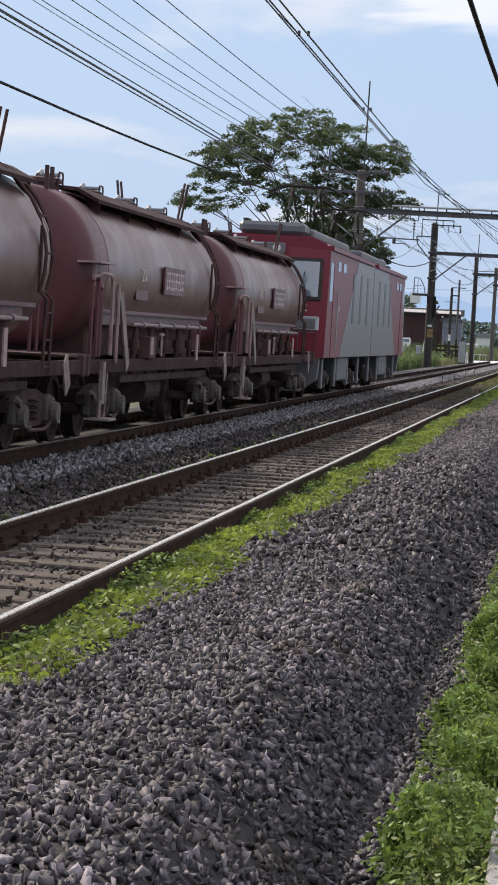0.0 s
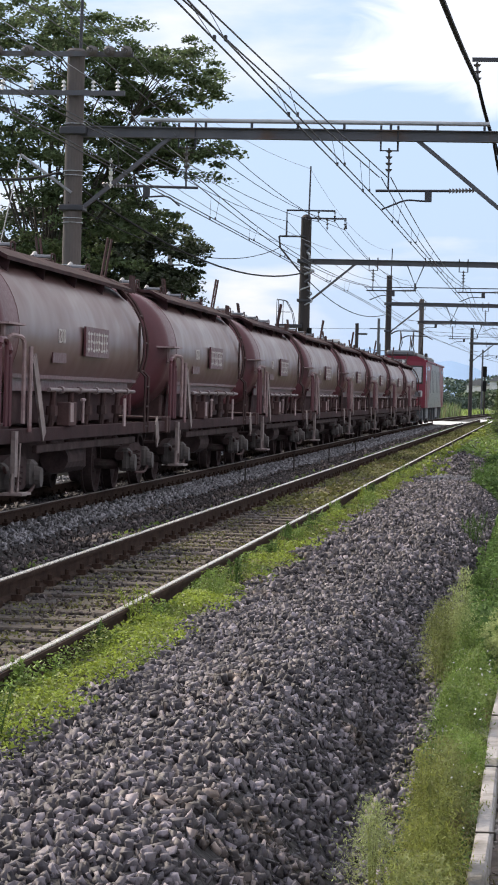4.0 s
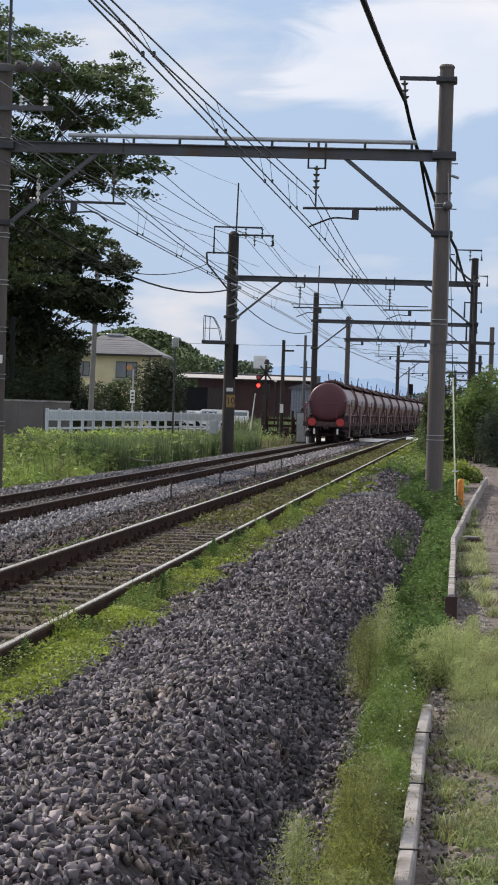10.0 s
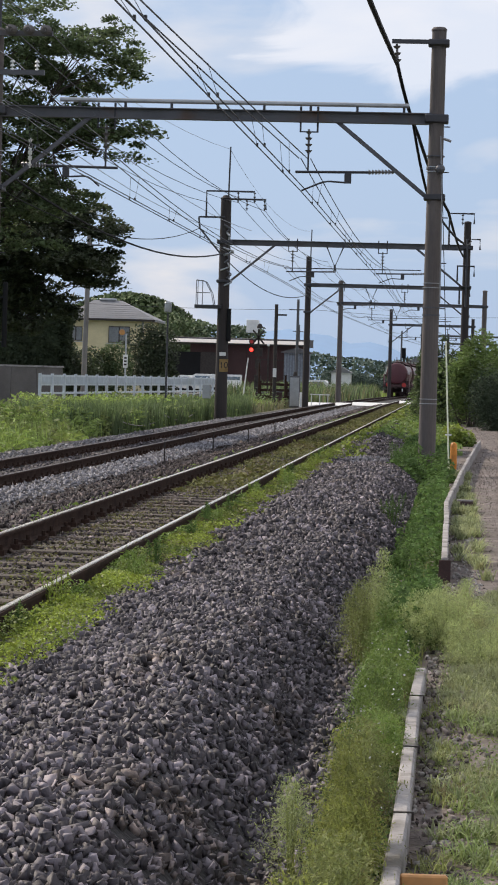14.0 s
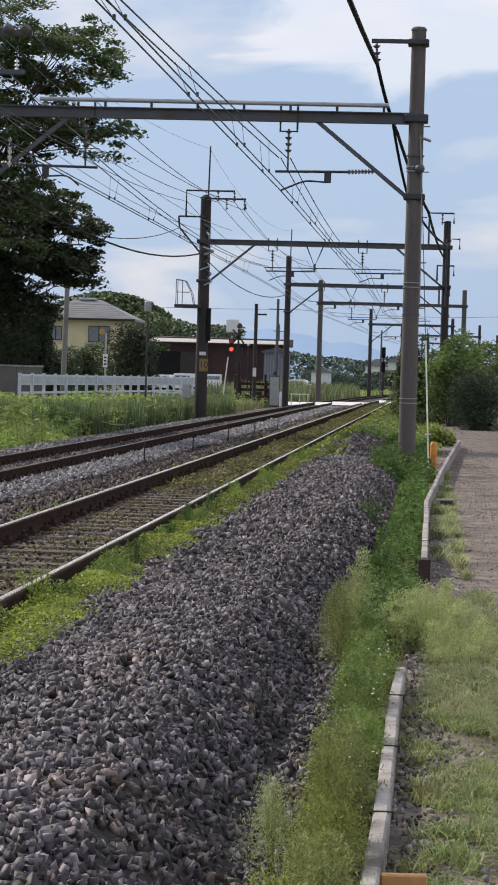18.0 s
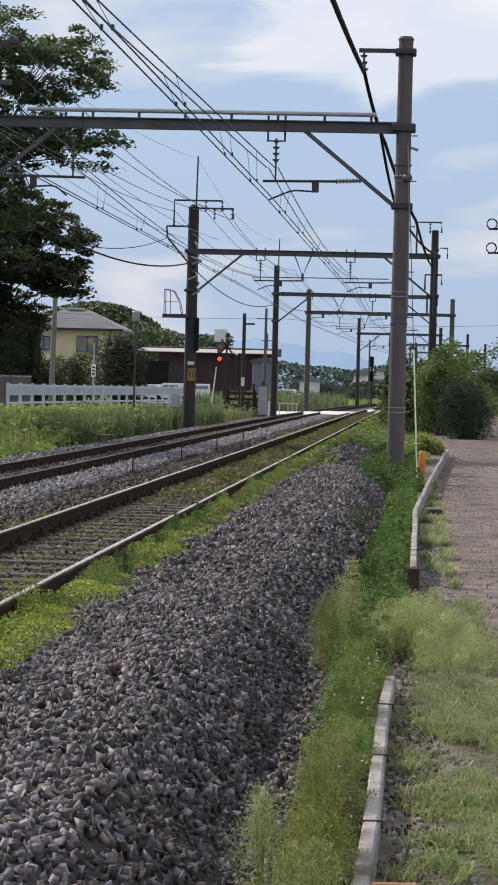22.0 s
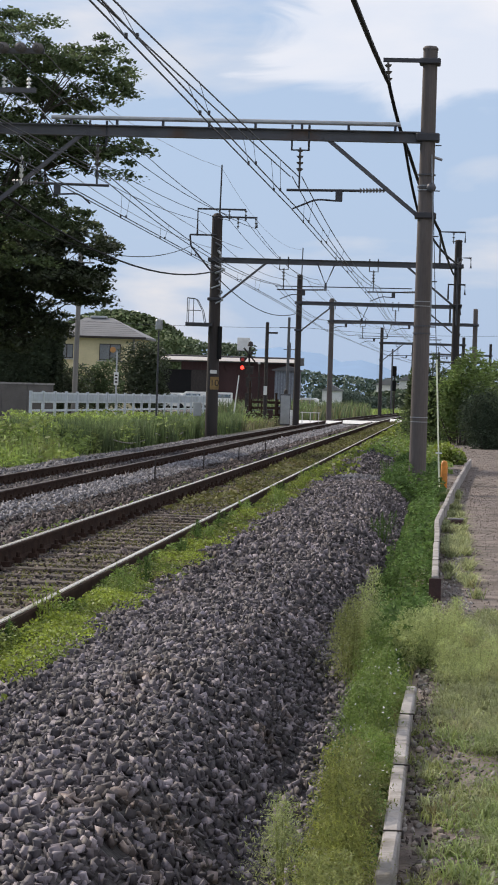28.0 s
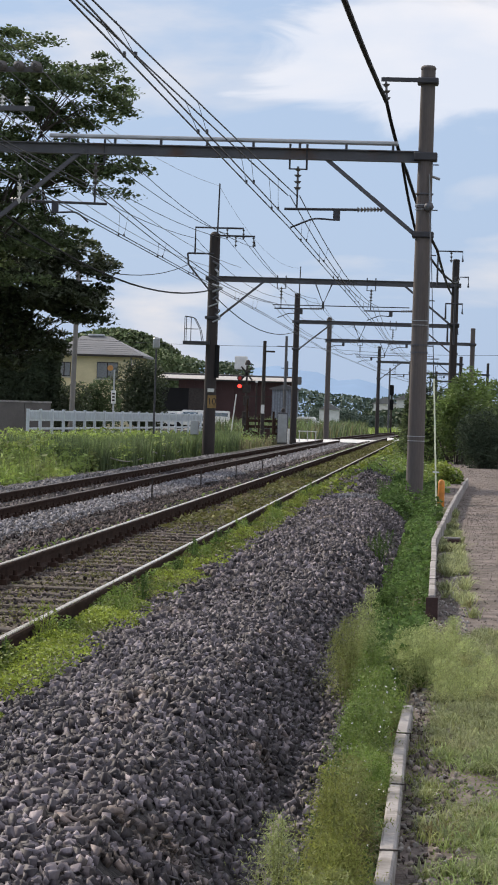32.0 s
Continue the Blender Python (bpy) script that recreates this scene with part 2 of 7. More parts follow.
HEDGE = material("hedge_leaf", (0.05, 0.066, 0.038), 0.85, 0, 0.35, 0.7, 4.0, 0.0, (0.07, 0.085, 0.045), 0.5, 0.5, 0.65, pieces=0.2, thin=0.2, spec=0.2)
LEAF_LIGHT = material("light_shrub_leaf", (0.15, 0.215, 0.065), 0.8, 0, 0.3, 0.8, 6.0, 0.0, pieces=0.4, thin=0.35)
BARK = material("bark", (0.06, 0.05, 0.041), 0.95, 0, 0.3, 3.0, 20.0, 0.5)
WAGON_RED = material("wagon_red_brown", (0.115, 0.037, 0.046), 0.45, 0, 0.12, 1.2, 22.0, 0.06, (0.14, 0.056, 0.058), 0.8, 0.5, 0.75, spec=0.5)
WAGON_DUSTY = material("dusty_tank_shell", (0.155, 0.086, 0.082), 0.36, 0, 0.08, 0.6, 1.6, 0.0, (0.15, 0.086, 0.08), 0.5, 0.4, 0.75, spec=0.4)
WAGON_FRAME = material("grimy_wagon_frame", (0.085, 0.048, 0.047), 0.8, 0.0, 0.3, 2.0, 25.0, 0.15, (0.065, 0.045, 0.043), 1.2, 0.45, 0.7, spec=0.25)
GRIME = material("bogie_brake_dust", (0.058, 0.039, 0.039), 0.9, 0.0, 0.35, 4.0, 30.0, 0.2, (0.08, 0.066, 0.06), 2.5, 0.6, 0.74, spec=0.15)
WAGON_PALE = material("pale_step_paint", (0.27, 0.215, 0.205), 0.7, 0, 0.25, 4.0, 30.0, 0.1, (0.13, 0.075, 0.075), 3.0, 0.56, 0.7)
WAGON_DARK = material("dark_wagon_frame", (0.042, 0.02, 0.022), 0.85, 0.0, 0.3, 2.0, 25.0, 0.15, (0.085, 0.05, 0.05), 1.6, 0.55, 0.75, spec=0.2)
RAIL_PINK = material("worn_pinkish_rail_paint", (0.33, 0.235, 0.235), 0.6, 0, 0.25, 4.0, 30.0, 0.1, (0.18, 0.09, 0.095), 3.0, 0.55, 0.7)
AXLE_GREY = material("dusty_axle_box", (0.085, 0.073, 0.07), 0.85, 0, 0.3, 4.0, 30.0, 0.15, (0.07, 0.055, 0.053), 3.0, 0.5, 0.7)
RED_DISC = material("red_tail_disc", (0.5, 0.045, 0.04), 0.5, 0, 0.1, 4.0, 30.0, 0.0)
LOCO_RED = material("locomotive_red", (0.185, 0.018, 0.036), 0.4, 0, 0.1, 1.5, 20.0, 0.02, spec=0.35)
LOCO_GREY = material("locomotive_grey", (0.155, 0.15, 0.155), 0.35, 0, 0.08, 1.5, 20.0, 0.02)
LOCO_DARK = material("locomotive_dark_grey", (0.13, 0.135, 0.145), 0.5, 0.1, 0.15, 2.0, 20.0, 0.03)
LOCO_GLASS = glass("cab_glass", (0.05, 0.09, 0.13))
WHITE = material("white_paint", (0.75, 0.75, 0.73), 0.5, 0, 0.08, 3.0, 25.0, 0.02)
LETTER = material("faded_white_lettering", (0.55, 0.5, 0.48), 0.7, 0, 0.15, 5.0, 40.0, 0.0)
PATHGRASS = material("path_grass_blade", (0.3, 0.335, 0.16), 0.7, 0, 0.3, 2.0, 20.0, 0.0, (0.2, 0.18, 0.09), 2.0, 0.56, 0.72, pieces=0.35, thin=0.38)
MOSS = material("dull_moss_weed", (0.16, 0.165, 0.05), 0.8, 0, 0.3, 2.0, 20.0, 0.0, (0.15, 0.12, 0.07), 1.5, 0.5, 0.68, pieces=0.3, thin=0.2)
CURTAIN = material("grey_curtained_glass", (0.2, 0.21, 0.22), 0.3, 0, 0.1, 2.0, 10.0, 0.0)

# ---- mesh helpers ----
def link(name, bm, mat, parent=None, label="", smooth=False):
    me = bpy.data.meshes.new(name)
    bm.to_mesh(me)
    bm.free()
    me.materials.append(mat)
    if smooth:
        me.polygons.foreach_set("use_smooth", [True] * len(me.polygons))
    ob = new(name, me)
    if parent:
        ob.parent = parent
    if label:
        ob["label"] = label
    return ob


def part(name, bm, mat, parent, label="", smooth=False):
    return link(name, bm, mat, parent, label, smooth)


def raw(name, verts, faces, mat, parent=None, smooth=False):
    me = bpy.data.meshes.new(name)
    me.from_pydata(verts, [], faces)
    me.materials.append(mat)
    if smooth:
        me.polygons.foreach_set("use_smooth", [True] * len(me.polygons))
    ob = new(name, me)
    if parent:
        ob.parent = parent
    return ob


def thing(name, label, category, group="", at=(0, 0, 0), turn=0.0):
    ob = new(name)
    ob.empty_display_size = 0.2
    ob.matrix_world = pose(*at, 0, 0, turn)
    return tagged(ob, label, category, group)


def box(bm, c, s, rot=None, bevel=0.0):
    m = Matrix.Translation(c) @ (rot.to_4x4() if rot else Matrix()) @ Matrix.Diagonal((*s, 1))
    r = bmesh.ops.create_cube(bm, size=1.0, matrix=m)
    if bevel:
        edges = list({e for v in r["verts"] for e in v.link_edges})
        bmesh.ops.bevel(bm, geom=edges, offset=bevel, segments=1, affect="EDGES", profile=0.5)
    return bm


def rod(bm, a, b, r0, r1=None, n=10, caps=True):
    a, b = Vector(a), Vector(b)
    d = b - a
    if d.length < 1e-6:
        return bm
    q = d.to_track_quat("Z", "Y").to_matrix().to_4x4()
    bmesh.ops.create_cone(bm, cap_ends=caps, segments=n, radius1=r0, radius2=r0 if r1 is None else r1, depth=d.length,
                          matrix=Matrix.Translation((a + b) / 2) @ q)
    return bm


def pipe(bm, points, r, n=6):
    """A round tube along a line of points."""
    rings = []
    pts = [Vector(p) for p in points]
    for i, p in enumerate(pts):
        t = (pts[min(i + 1, len(pts) - 1)] - pts[max(i - 1, 0)]).normalized()
        u = t.orthogonal() if abs(t.z) > 0.95 else Vector((0, 0, 1)).cross(t)
        u.normalize()
        w = t.cross(u)
        rings.append([bm.verts.new(p + r * (math.cos(k * 2 * math.pi / n) * u + math.sin(k * 2 * math.pi / n) * w)) for k in range(n)])
    for a, b in zip(rings, rings[1:]):
        for k in range(n):
            bm.faces.new((a[k], a[(k + 1) % n], b[(k + 1) % n], b[k]))
    for ring in (rings[0][::-1], rings[-1]):
        bm.faces.new(ring)
    return bm


def bent(points, r=0.15, steps=3):
    """The points with rounded corners."""
    pts = [Vector(p) for p in points]
    out = [pts[0]]
    for a, b, c in zip(pts, pts[1:], pts[2:]):
        u, w = (a - b), (c - b)
        k = min(r, u.length * 0.45, w.length * 0.45)
        p, q = b + u.normalized() * k, b + w.normalized() * k
        for i in range(steps + 1):
            s = i / steps
            out.append((1 - s) ** 2 * p + 2 * s * (1 - s) * b + s * s * q)
    return out + [pts[-1]]


def lathe(bm, profile, n=24, m=Matrix()):
    """Turns (radius, z) pairs round the z axis, then places them by m."""
    rings = []
    for r, z in profile:
        if r < 1e-5:
            rings.append([bm.verts.new(m @ Vector((0, 0, z)))])
        else:
            rings.append([bm.verts.new(m @ Vector((r * math.cos(2 * math.pi * k / n), r * math.sin(2 * math.pi * k / n), z))) for k in range(n)])
    for a, b in zip(rings, rings[1:]):
        for k in range(n):
            j = (k + 1) % n
            if len(a) == 1:
                bm.faces.new((a[0], b[j], b[k]))
            elif len(b) == 1:
                bm.faces.new((a[k], a[j], b[0]))
            else:
                bm.faces.new((a[k], a[j], b[j], b[k]))
    return bm


def prism(bm, outline, axis, lo, hi):
    """A flat outline pushed along an axis: outline in the two other axes, in their order."""
    def at(p, h):
        q = list(p)
        q.insert("xyz".index(axis), h)
        return bm.verts.new(q)
    a, b = [at(p, lo) for p in outline], [at(p, hi) for p in outline]
    n = len(outline)
    for i in range(n):
        bm.faces.new((a[i], a[(i + 1) % n], b[(i + 1) % n], b[i]))
    bm.faces.new(a[::-1])
    bm.faces.new(b)
    bmesh.ops.recalc_face_normals(bm, faces=bm.faces[:])
    return bm


def B():
    return bmesh.new()


# ---- the lie of the land ----
NEAR_X, FAR_X, GAUGE = -2.98, -7.05, 1.067
NEAR_Z, FAR_Z = 0.35, 0.11          # heads of the rails
PROFILE = [(-60, -0.25), (-12, -0.25), (-9.6, -0.2), (-8.7, -0.05), (-5.6, -0.05), (-5.1, -0.1), (-4.6, 0.08), (-4.15, 0.188), (-3.7, 0.188), (-3.6, 0.18), (-2.37, 0.18), (-2.33, 0.225), (-1.98, 0.215),
           (-1.75, 0.225), (-1.4, 0.28), (-1.08, 0.26), (-0.9, 0.12), (-0.67, -0.1), (-0.46, -0.12), (-0.2, -0.03), (0.1, 0.0), (40, 0.0)]


def bend(y):
    """How far the line has swung to the right at y."""
    u = max(y - 120.0, 0.0)
    return 1.3e-4 * u * u if u < 200 else 1.3e-4 * (400 * u - 40000)


def land(x, y):
    x0 = x - bend(y)
    wide = 0.2 * min(max((y - 18) / 8.0, 0), 1)          # the foot of the bank widens ahead
    if x0 > -1.4:
        x0 -= wide * min((x0 + 1.4) / 0.6, 1) if x0 < -0.3 else wide * max(0.0, (0.0 - x0) / 0.3) if x0 < 0 else 0
    for (xa, za), (xb, zb) in zip(PROFILE, PROFILE[1:]):
        if x0 <= xb:
            z = za + (zb - za) * max(x0 - xa, 0) / (xb - xa)
            break
    else:
        z = 0.0
    if -1.98 < x0 < -0.42:                       # the heap of new ballast runs out
        k = min(max((y - 40) / 9.0, 0), 1)
        z = z * (1 - k) + min(z, -0.02 + 0.1 * (-0.42 - x0)) * k
        z += 0.035 * (noise.noise((x * 1.1, y * 0.45, 3.1))) * (1 - k)
    if 50 < y < 84 and -2.4 < x0 < -0.6:         # a second, lower heap behind it
        k = min((y - 50) / 4.0, (84 - y) / 14.0, 1)
        z += 0.3 * k * math.exp(-((x0 + 1.5) / 0.42) ** 2)
    return z


def strip(name, xs, ys, mat, lift=0.0, rough=0.0):
    verts, faces = [], []
    for y in ys:
        for x in xs:
            verts.append((x + bend(y), y, land(x + bend(y), y) + lift + (rough * noise.noise((x * 6, y * 6, 0)) if rough else 0)))
    n = len(xs)
    for j in range(len(ys) - 1):
        for i in range(n - 1):
            faces.append((j * n + i, j * n + i + 1, (j + 1) * n + i + 1, (j + 1) * n + i))
    return raw(name, verts, faces, mat, smooth=True)


def span(a, b, step):
    n = max(int(round((b - a) / step)), 1)
    return [a + (b - a) * i / n for i in range(n + 1)]


YS = span(-90, 60, 0.5) + span(62, 200, 2) + span(206, 1100, 12)
tagged(strip("ballast_bed", span(-9.4, -4.9, 0.25), YS, BALLAST_SHADE), "crushed-stone bed under the far track, coloured dark as shaded gaps", kind="structure")
tagged(strip("ballast_bed_dirty", [-4.9, -4.6, -4.3, -4.0, -3.7, -3.6, -3.3, -3.0, -2.7, -2.37, -2.33, -2.15, -1.98], YS, BALLAST_DIRT), "brown dusty ballast under the worn track", kind="structure")
tagged(strip("ballast_bank", span(-1.98, -0.3, 0.08), span(-90, 48, 0.25) + span(49, 160, 1), BALLAST_SHADE), "bank of new ballast beside the track, coloured dark as shaded gaps", kind="structure")
tagged(strip("verge", span(-0.5, -0.1, 0.1), span(-90, 70, 0.5) + span(72, 160, 2), SOIL, -0.012), "weedy soil between ballast bank and path", kind="structure")
tagged(strip("path", span(-0.12, 6.08, 0.31), span(-90, 160, 1), PATH, -0.004), "trodden grit path beside the railway", kind="structure")
tagged(strip("left_verge", span(-30, -9.4, 1.0), span(-90, 200, 3), SOIL), "overgrown ground beyond the tracks", kind="structure")
g = B()
gv = [g.verts.new(p) for p in ((-3000, -400, -0.5), (3000, -400, -0.5), (3000, 4500, -0.5), (-3000, 4500, -0.5))]
g.faces.new(gv)
tagged(link("ground", g, FIELD), "green and brown farmland reaching to the horizon", kind="structure")


# ---- rails and sleepers ----
RAIL = [(-0.06, 0), (0.06, 0), (0.06, 0.012), (0.012, 0.03), (0.012, 0.108), (0.034, 0.116), (0.034, 0.138), (-0.034, 0.138), (-0.034, 0.116), (-0.012, 0.108), (-0.012, 0.03), (-0.06, 0.012)]


def rail(cx, z, parent, head_mat):
    """One running rail: rusty web and foot, with the polished head as a part of its own."""
    body, ys, n = B(), span(-90, 120, 210) + span(126, 330, 6) + span(400, 1100, 350), len(RAIL)
    rings = [[body.verts.new((cx + bend(y) + px, y, z - 0.15 + pz)) for px, pz in RAIL] for y in ys]
    for a, b in zip(rings, rings[1:]):
        for k in range(n):
            body.faces.new((a[k], a[(k + 1) % n], b[(k + 1) % n], b[k]))
    bmesh.ops.recalc_face_normals(body, faces=body.faces[:])
    r = part("rail", body, RUST, parent)
    head = B()
    prof = [(-0.01, 0.001), (0.018, 0.001), (0.0175, 0.009), (0.014, 0.0135), (-0.007, 0.0135), (-0.0095, 0.01)]
    rings = [[head.verts.new((cx + bend(y) + px, y, z - 0.012 + pz)) for px, pz in prof] for y in ys]
    for a, b in zip(rings, rings[1:]):
        for k in range(len(prof)):
            head.faces.new((a[k], a[(k + 1) % 6], b[(k + 1) % 6], b[k]))
    bmesh.ops.recalc_face_normals(head, faces=head.faces[:])
    part("rail_head", head, head_mat, r, "worn running surface")


def track(name, label, cx, z, first, last, pitch, sleeper_mat, sunk, clips, head_mat):
    t = thing(name, label, "railway track", "tracks")
    for side in (-1, 1):
        rail(cx + side * (GAUGE / 2 + 0.034), z, t, head_mat)
    sl = B()
    box(sl, (0, 0, -0.07), (2.1, 0.22, 0.14), bevel=0.012)
    mesh = bpy.data.meshes.new("sleeper")
    sl.to_mesh(mesh)
    sl.free()
    mesh.materials.append(sleeper_mat)
    fx = B()
    box(fx, (0, 0, 0.022), (0.075, 0.11, 0.045))
    rod(fx, (0, 0.0, 0.03), (0, 0.0, 0.085), 0.018, n=6)
    clip = bpy.data.meshes.new("fastening")
    fx.to_mesh(clip)
    fx.free()
    clip.materials.append(RUST)
    rnd = random.Random(int(-cx * 100))
    y = first
    while y < last:
        m = pose(cx + bend(y) + rnd.uniform(-0.02, 0.02), y, z - 0.152 - sunk + rnd.uniform(-0.006, 0.006), 0, 0, rnd.uniform(-0.8, 0.8))
        o = new("sleeper", mesh)
        o.parent = t
        o.matrix_basis = m
        for x in clips:
            f = new("fastening", clip)
            f.parent = o
            f.matrix_basis = pose(x, 0, 0)
        y += pitch
    return t


track("near_track", "worn railway track with rusty rails and bright rail heads", NEAR_X, NEAR_Z, -66, 110, 0.62, SLEEPER, 0.0, (-0.652, -0.482, 0.482), RAILHEAD)
track("far_track", "railway track on grey ballast with rusty rails", FAR_X, FAR_Z, -20, 130, 0.62, SLEEPER, 0.01, (-0.482, 0.652), RAILDULL)


# ---- loose ballast ----
def unit(v):
    return v / np.maximum(np.linalg.norm(v, axis=1, keepdims=True), 1e-9)


def stones(name, label, xa, xb, ya, yb, per_m2, size, mat, seed, sink=0.3, keep=None, chips=0):
    """Loose stones on the land; chips: corners of a stone, for those seen from near by."""
    rng = np.random.default_rng(seed)
    shapes = []
    for k in range(22 if chips else 14):
        b = B()
        if chips:                                # a broken lump with many uneven faces
            axes = np.array((rng.uniform(0.95, 1.3), rng.uniform(0.62, 0.9), rng.uniform(0.34, 0.62)))
            for q in rng.choice([-1.0, 1.0], (chips, 3)) * rng.uniform(0.25, 1.0, (chips, 3)) ** 0.45:
                b.verts.new(q * axes * 0.86)
        else:
            for sx, sy, sz in [(i, j, h) for i in (-1, 1) for j in (-1, 1) for h in (-1, 1)]:      # a chipped, skewed block
                q = rng.uniform(0.62, 1.1, 3)
                b.verts.new((sx * q[0] * 0.95 + 0.18 * sz, sy * q[1] * 0.75, sz * q[2] * 0.55 + 0.15 * sy))
        h = bmesh.ops.convex_hull(b, input=b.verts[:])
        bmesh.ops.delete(b, geom=[v for v in b.verts if not v.link_faces], context="VERTS")
        b.verts.index_update()
        shapes.append((np.array([v.co[:] for v in b.verts]), np.array([[v.index for v in f.verts] for f in b.faces])))
        b.free()
    n = int((xb - xa) * (yb - ya) * per_m2)
    X, Y = rng.uniform(xa, xb, n), rng.uniform(ya, yb, n)
    V, Fs, base = [], [], 0
    for x, y in zip(X, Y):
        if keep and not keep(x, y, rng):
            continue
        v, f = shapes[rng.integers(len(shapes))]
        s = size * rng.uniform(0.6, 1.25)
        e = Euler(rng.uniform(0, 6.28, 3))
        R = np.array(e.to_matrix())
        V.append(v @ R.T * s + (x, y, land(x, y) + s * sink * rng.uniform(-0.6, 2.2)))
        Fs.append(f + base)
        base += len(v)
    V, Fs = np.concatenate(V), np.concatenate(Fs)
    me = bpy.data.meshes.new(name)
    me.vertices.add(len(V))
    me.vertices.foreach_set("co", V.astype(np.float32).ravel())
    me.loops.add(Fs.size)
    me.loops.foreach_set("vertex_index", Fs.astype(np.int32).ravel())
    me.polygons.add(len(Fs))
    me.polygons.foreach_set("loop_start", np.arange(0, Fs.size, 3, dtype=np.int32))
    me.update(calc_edges=True)
    me.materials.append(mat)
    return tagged(new(name, me), label, "ballast", kind="stuff")


for ya, yb, per, size, chips, seed in ((-48.5, -38, 1150, 0.0235, 8, 11), (-38, -23.8, 340, 0.035, 6, 25), (-23.8, -15, 950, 0.023, 8, 28), (-15, -7.3, 400, 0.033, 6, 29), (-7.3, 4, 1050, 0.0225, 8, 30), (4, 5, 900, 0.025, 9, 33), (5, 17, 1000, 0.026, 10, 26), (17, 21, 800, 0.0275, 7, 27)):
    stones("ballast_stones", "heap of loose angular grey crushed stone", -2.1, -0.46, ya, yb, per, size, STONE, seed, chips=chips)
stones("ballast_stones", "heap of loose angular grey crushed stone", -2.1, -0.3, 21, 49, 400, 0.036, STONE, 12, chips=6)
stones("ballast_stones", "scattered grey crushed stone between the tracks", -6.3, -5.45, -46, 80, 130, 0.038, STONE_PALE, 13, chips=6)
stones("ballast_stones", "darker crushed stone on the near track's shoulder", -5.5, -3.7, -46, 60, 115, 0.036, STONE_BROWN, 17, chips=6)
stones("ballast_stones", "brown dusty stones between worn sleepers", -3.5, -2.4, -46, 44, 165, 0.023, STONE_BROWN, 14, 0.4, chips=6)
stones("ballast_stones", "pale crushed stone at the far track's outer edge", -9.5, -7.75, 22, 100, 75, 0.042, STONE_PALE, 18, chips=6)
stones("ballast_stones", "crushed stone between the far rails", -7.5, -6.6, 22, 90, 70, 0.036, STONE, 19, 0.1, chips=6)
stones("ballast_stones", "pale crushed stone between the tracks farther on", -6.2, -5.3, 78, 150, 42, 0.06, STONE_PALE, 20, chips=6)
stones("ballast_stones", "dark crushed stone beside the near track farther on", -5.35, -4.2, 60, 150, 55, 0.05, STONE_BROWN, 24, chips=6)
stones("ballast_stones", "second dark heap of crushed stone beyond the first", -2.3, -0.75, 50, 84, 170, 0.05, STONE, 22, chips=6)
stones("ballast_stones", "brown crushed stone beyond the bank's end", -1.95, -0.5, 84, 120, 60, 0.055, STONE, 28, chips=6)
stones("ballast_stones", "pale fresh stone on the bank's far end", -1.75, -1.0, 41, 48, 70, 0.045, STONE_PALE, 23, 0.5, chips=6)

# ---- the train ----
def writing(text, size, mat, parent, m, name="lettering", label=""):
    cu = bpy.data.curves.new(name, "FONT")
    cu.body, cu.size, cu.extrude, cu.align_x, cu.align_y = text, size, 0.004, "CENTER", "CENTER"
    ob = new(name, cu)
    cu.materials.append(mat)
    ob.parent = parent
    ob.matrix_basis = m
    if label:
        ob["label"] = label
    return ob


WAGON_L, TANK_R, TANK_Z = 12.75, 1.03, 2.2   # heights above the rail head
EAST = Matrix.Rotation(radians(90), 4, "Z") @ Matrix.Rotation(radians(90), 4, "X")   # text that faces +x


def wheelset(parent, y):
    b = B()
    ax = Matrix.Translation((0, y, 0.43)) @ Matrix.Rotation(radians(90), 4, "Y")
    rod(b, (-0.9, y, 0.43), (0.9, y, 0.43), 0.075, n=10)
    w = part("axle", b, GRIME, parent)
    for s in (-1, 1):
        b = B()
        m = Matrix.Translation((s * 0.5, y, 0.43)) @ Matrix.Rotation(radians(90 * s), 4, "Y")
        lathe(b, [(0, 0.035), (0.12, 0.05), (0.14, 0.02), (0.34, 0.02), (0.36, 0.07), (0.43, 0.07), (0.43, -0.055), (0.46, -0.06), (0.455, -0.09), (0.36, -0.09), (0.34, -0.03), (0, -0.03)], 24, m)
        bmesh.ops.recalc_face_normals(b, faces=b.faces[:])
        part("wheel", b, GRIME, w, smooth=False)


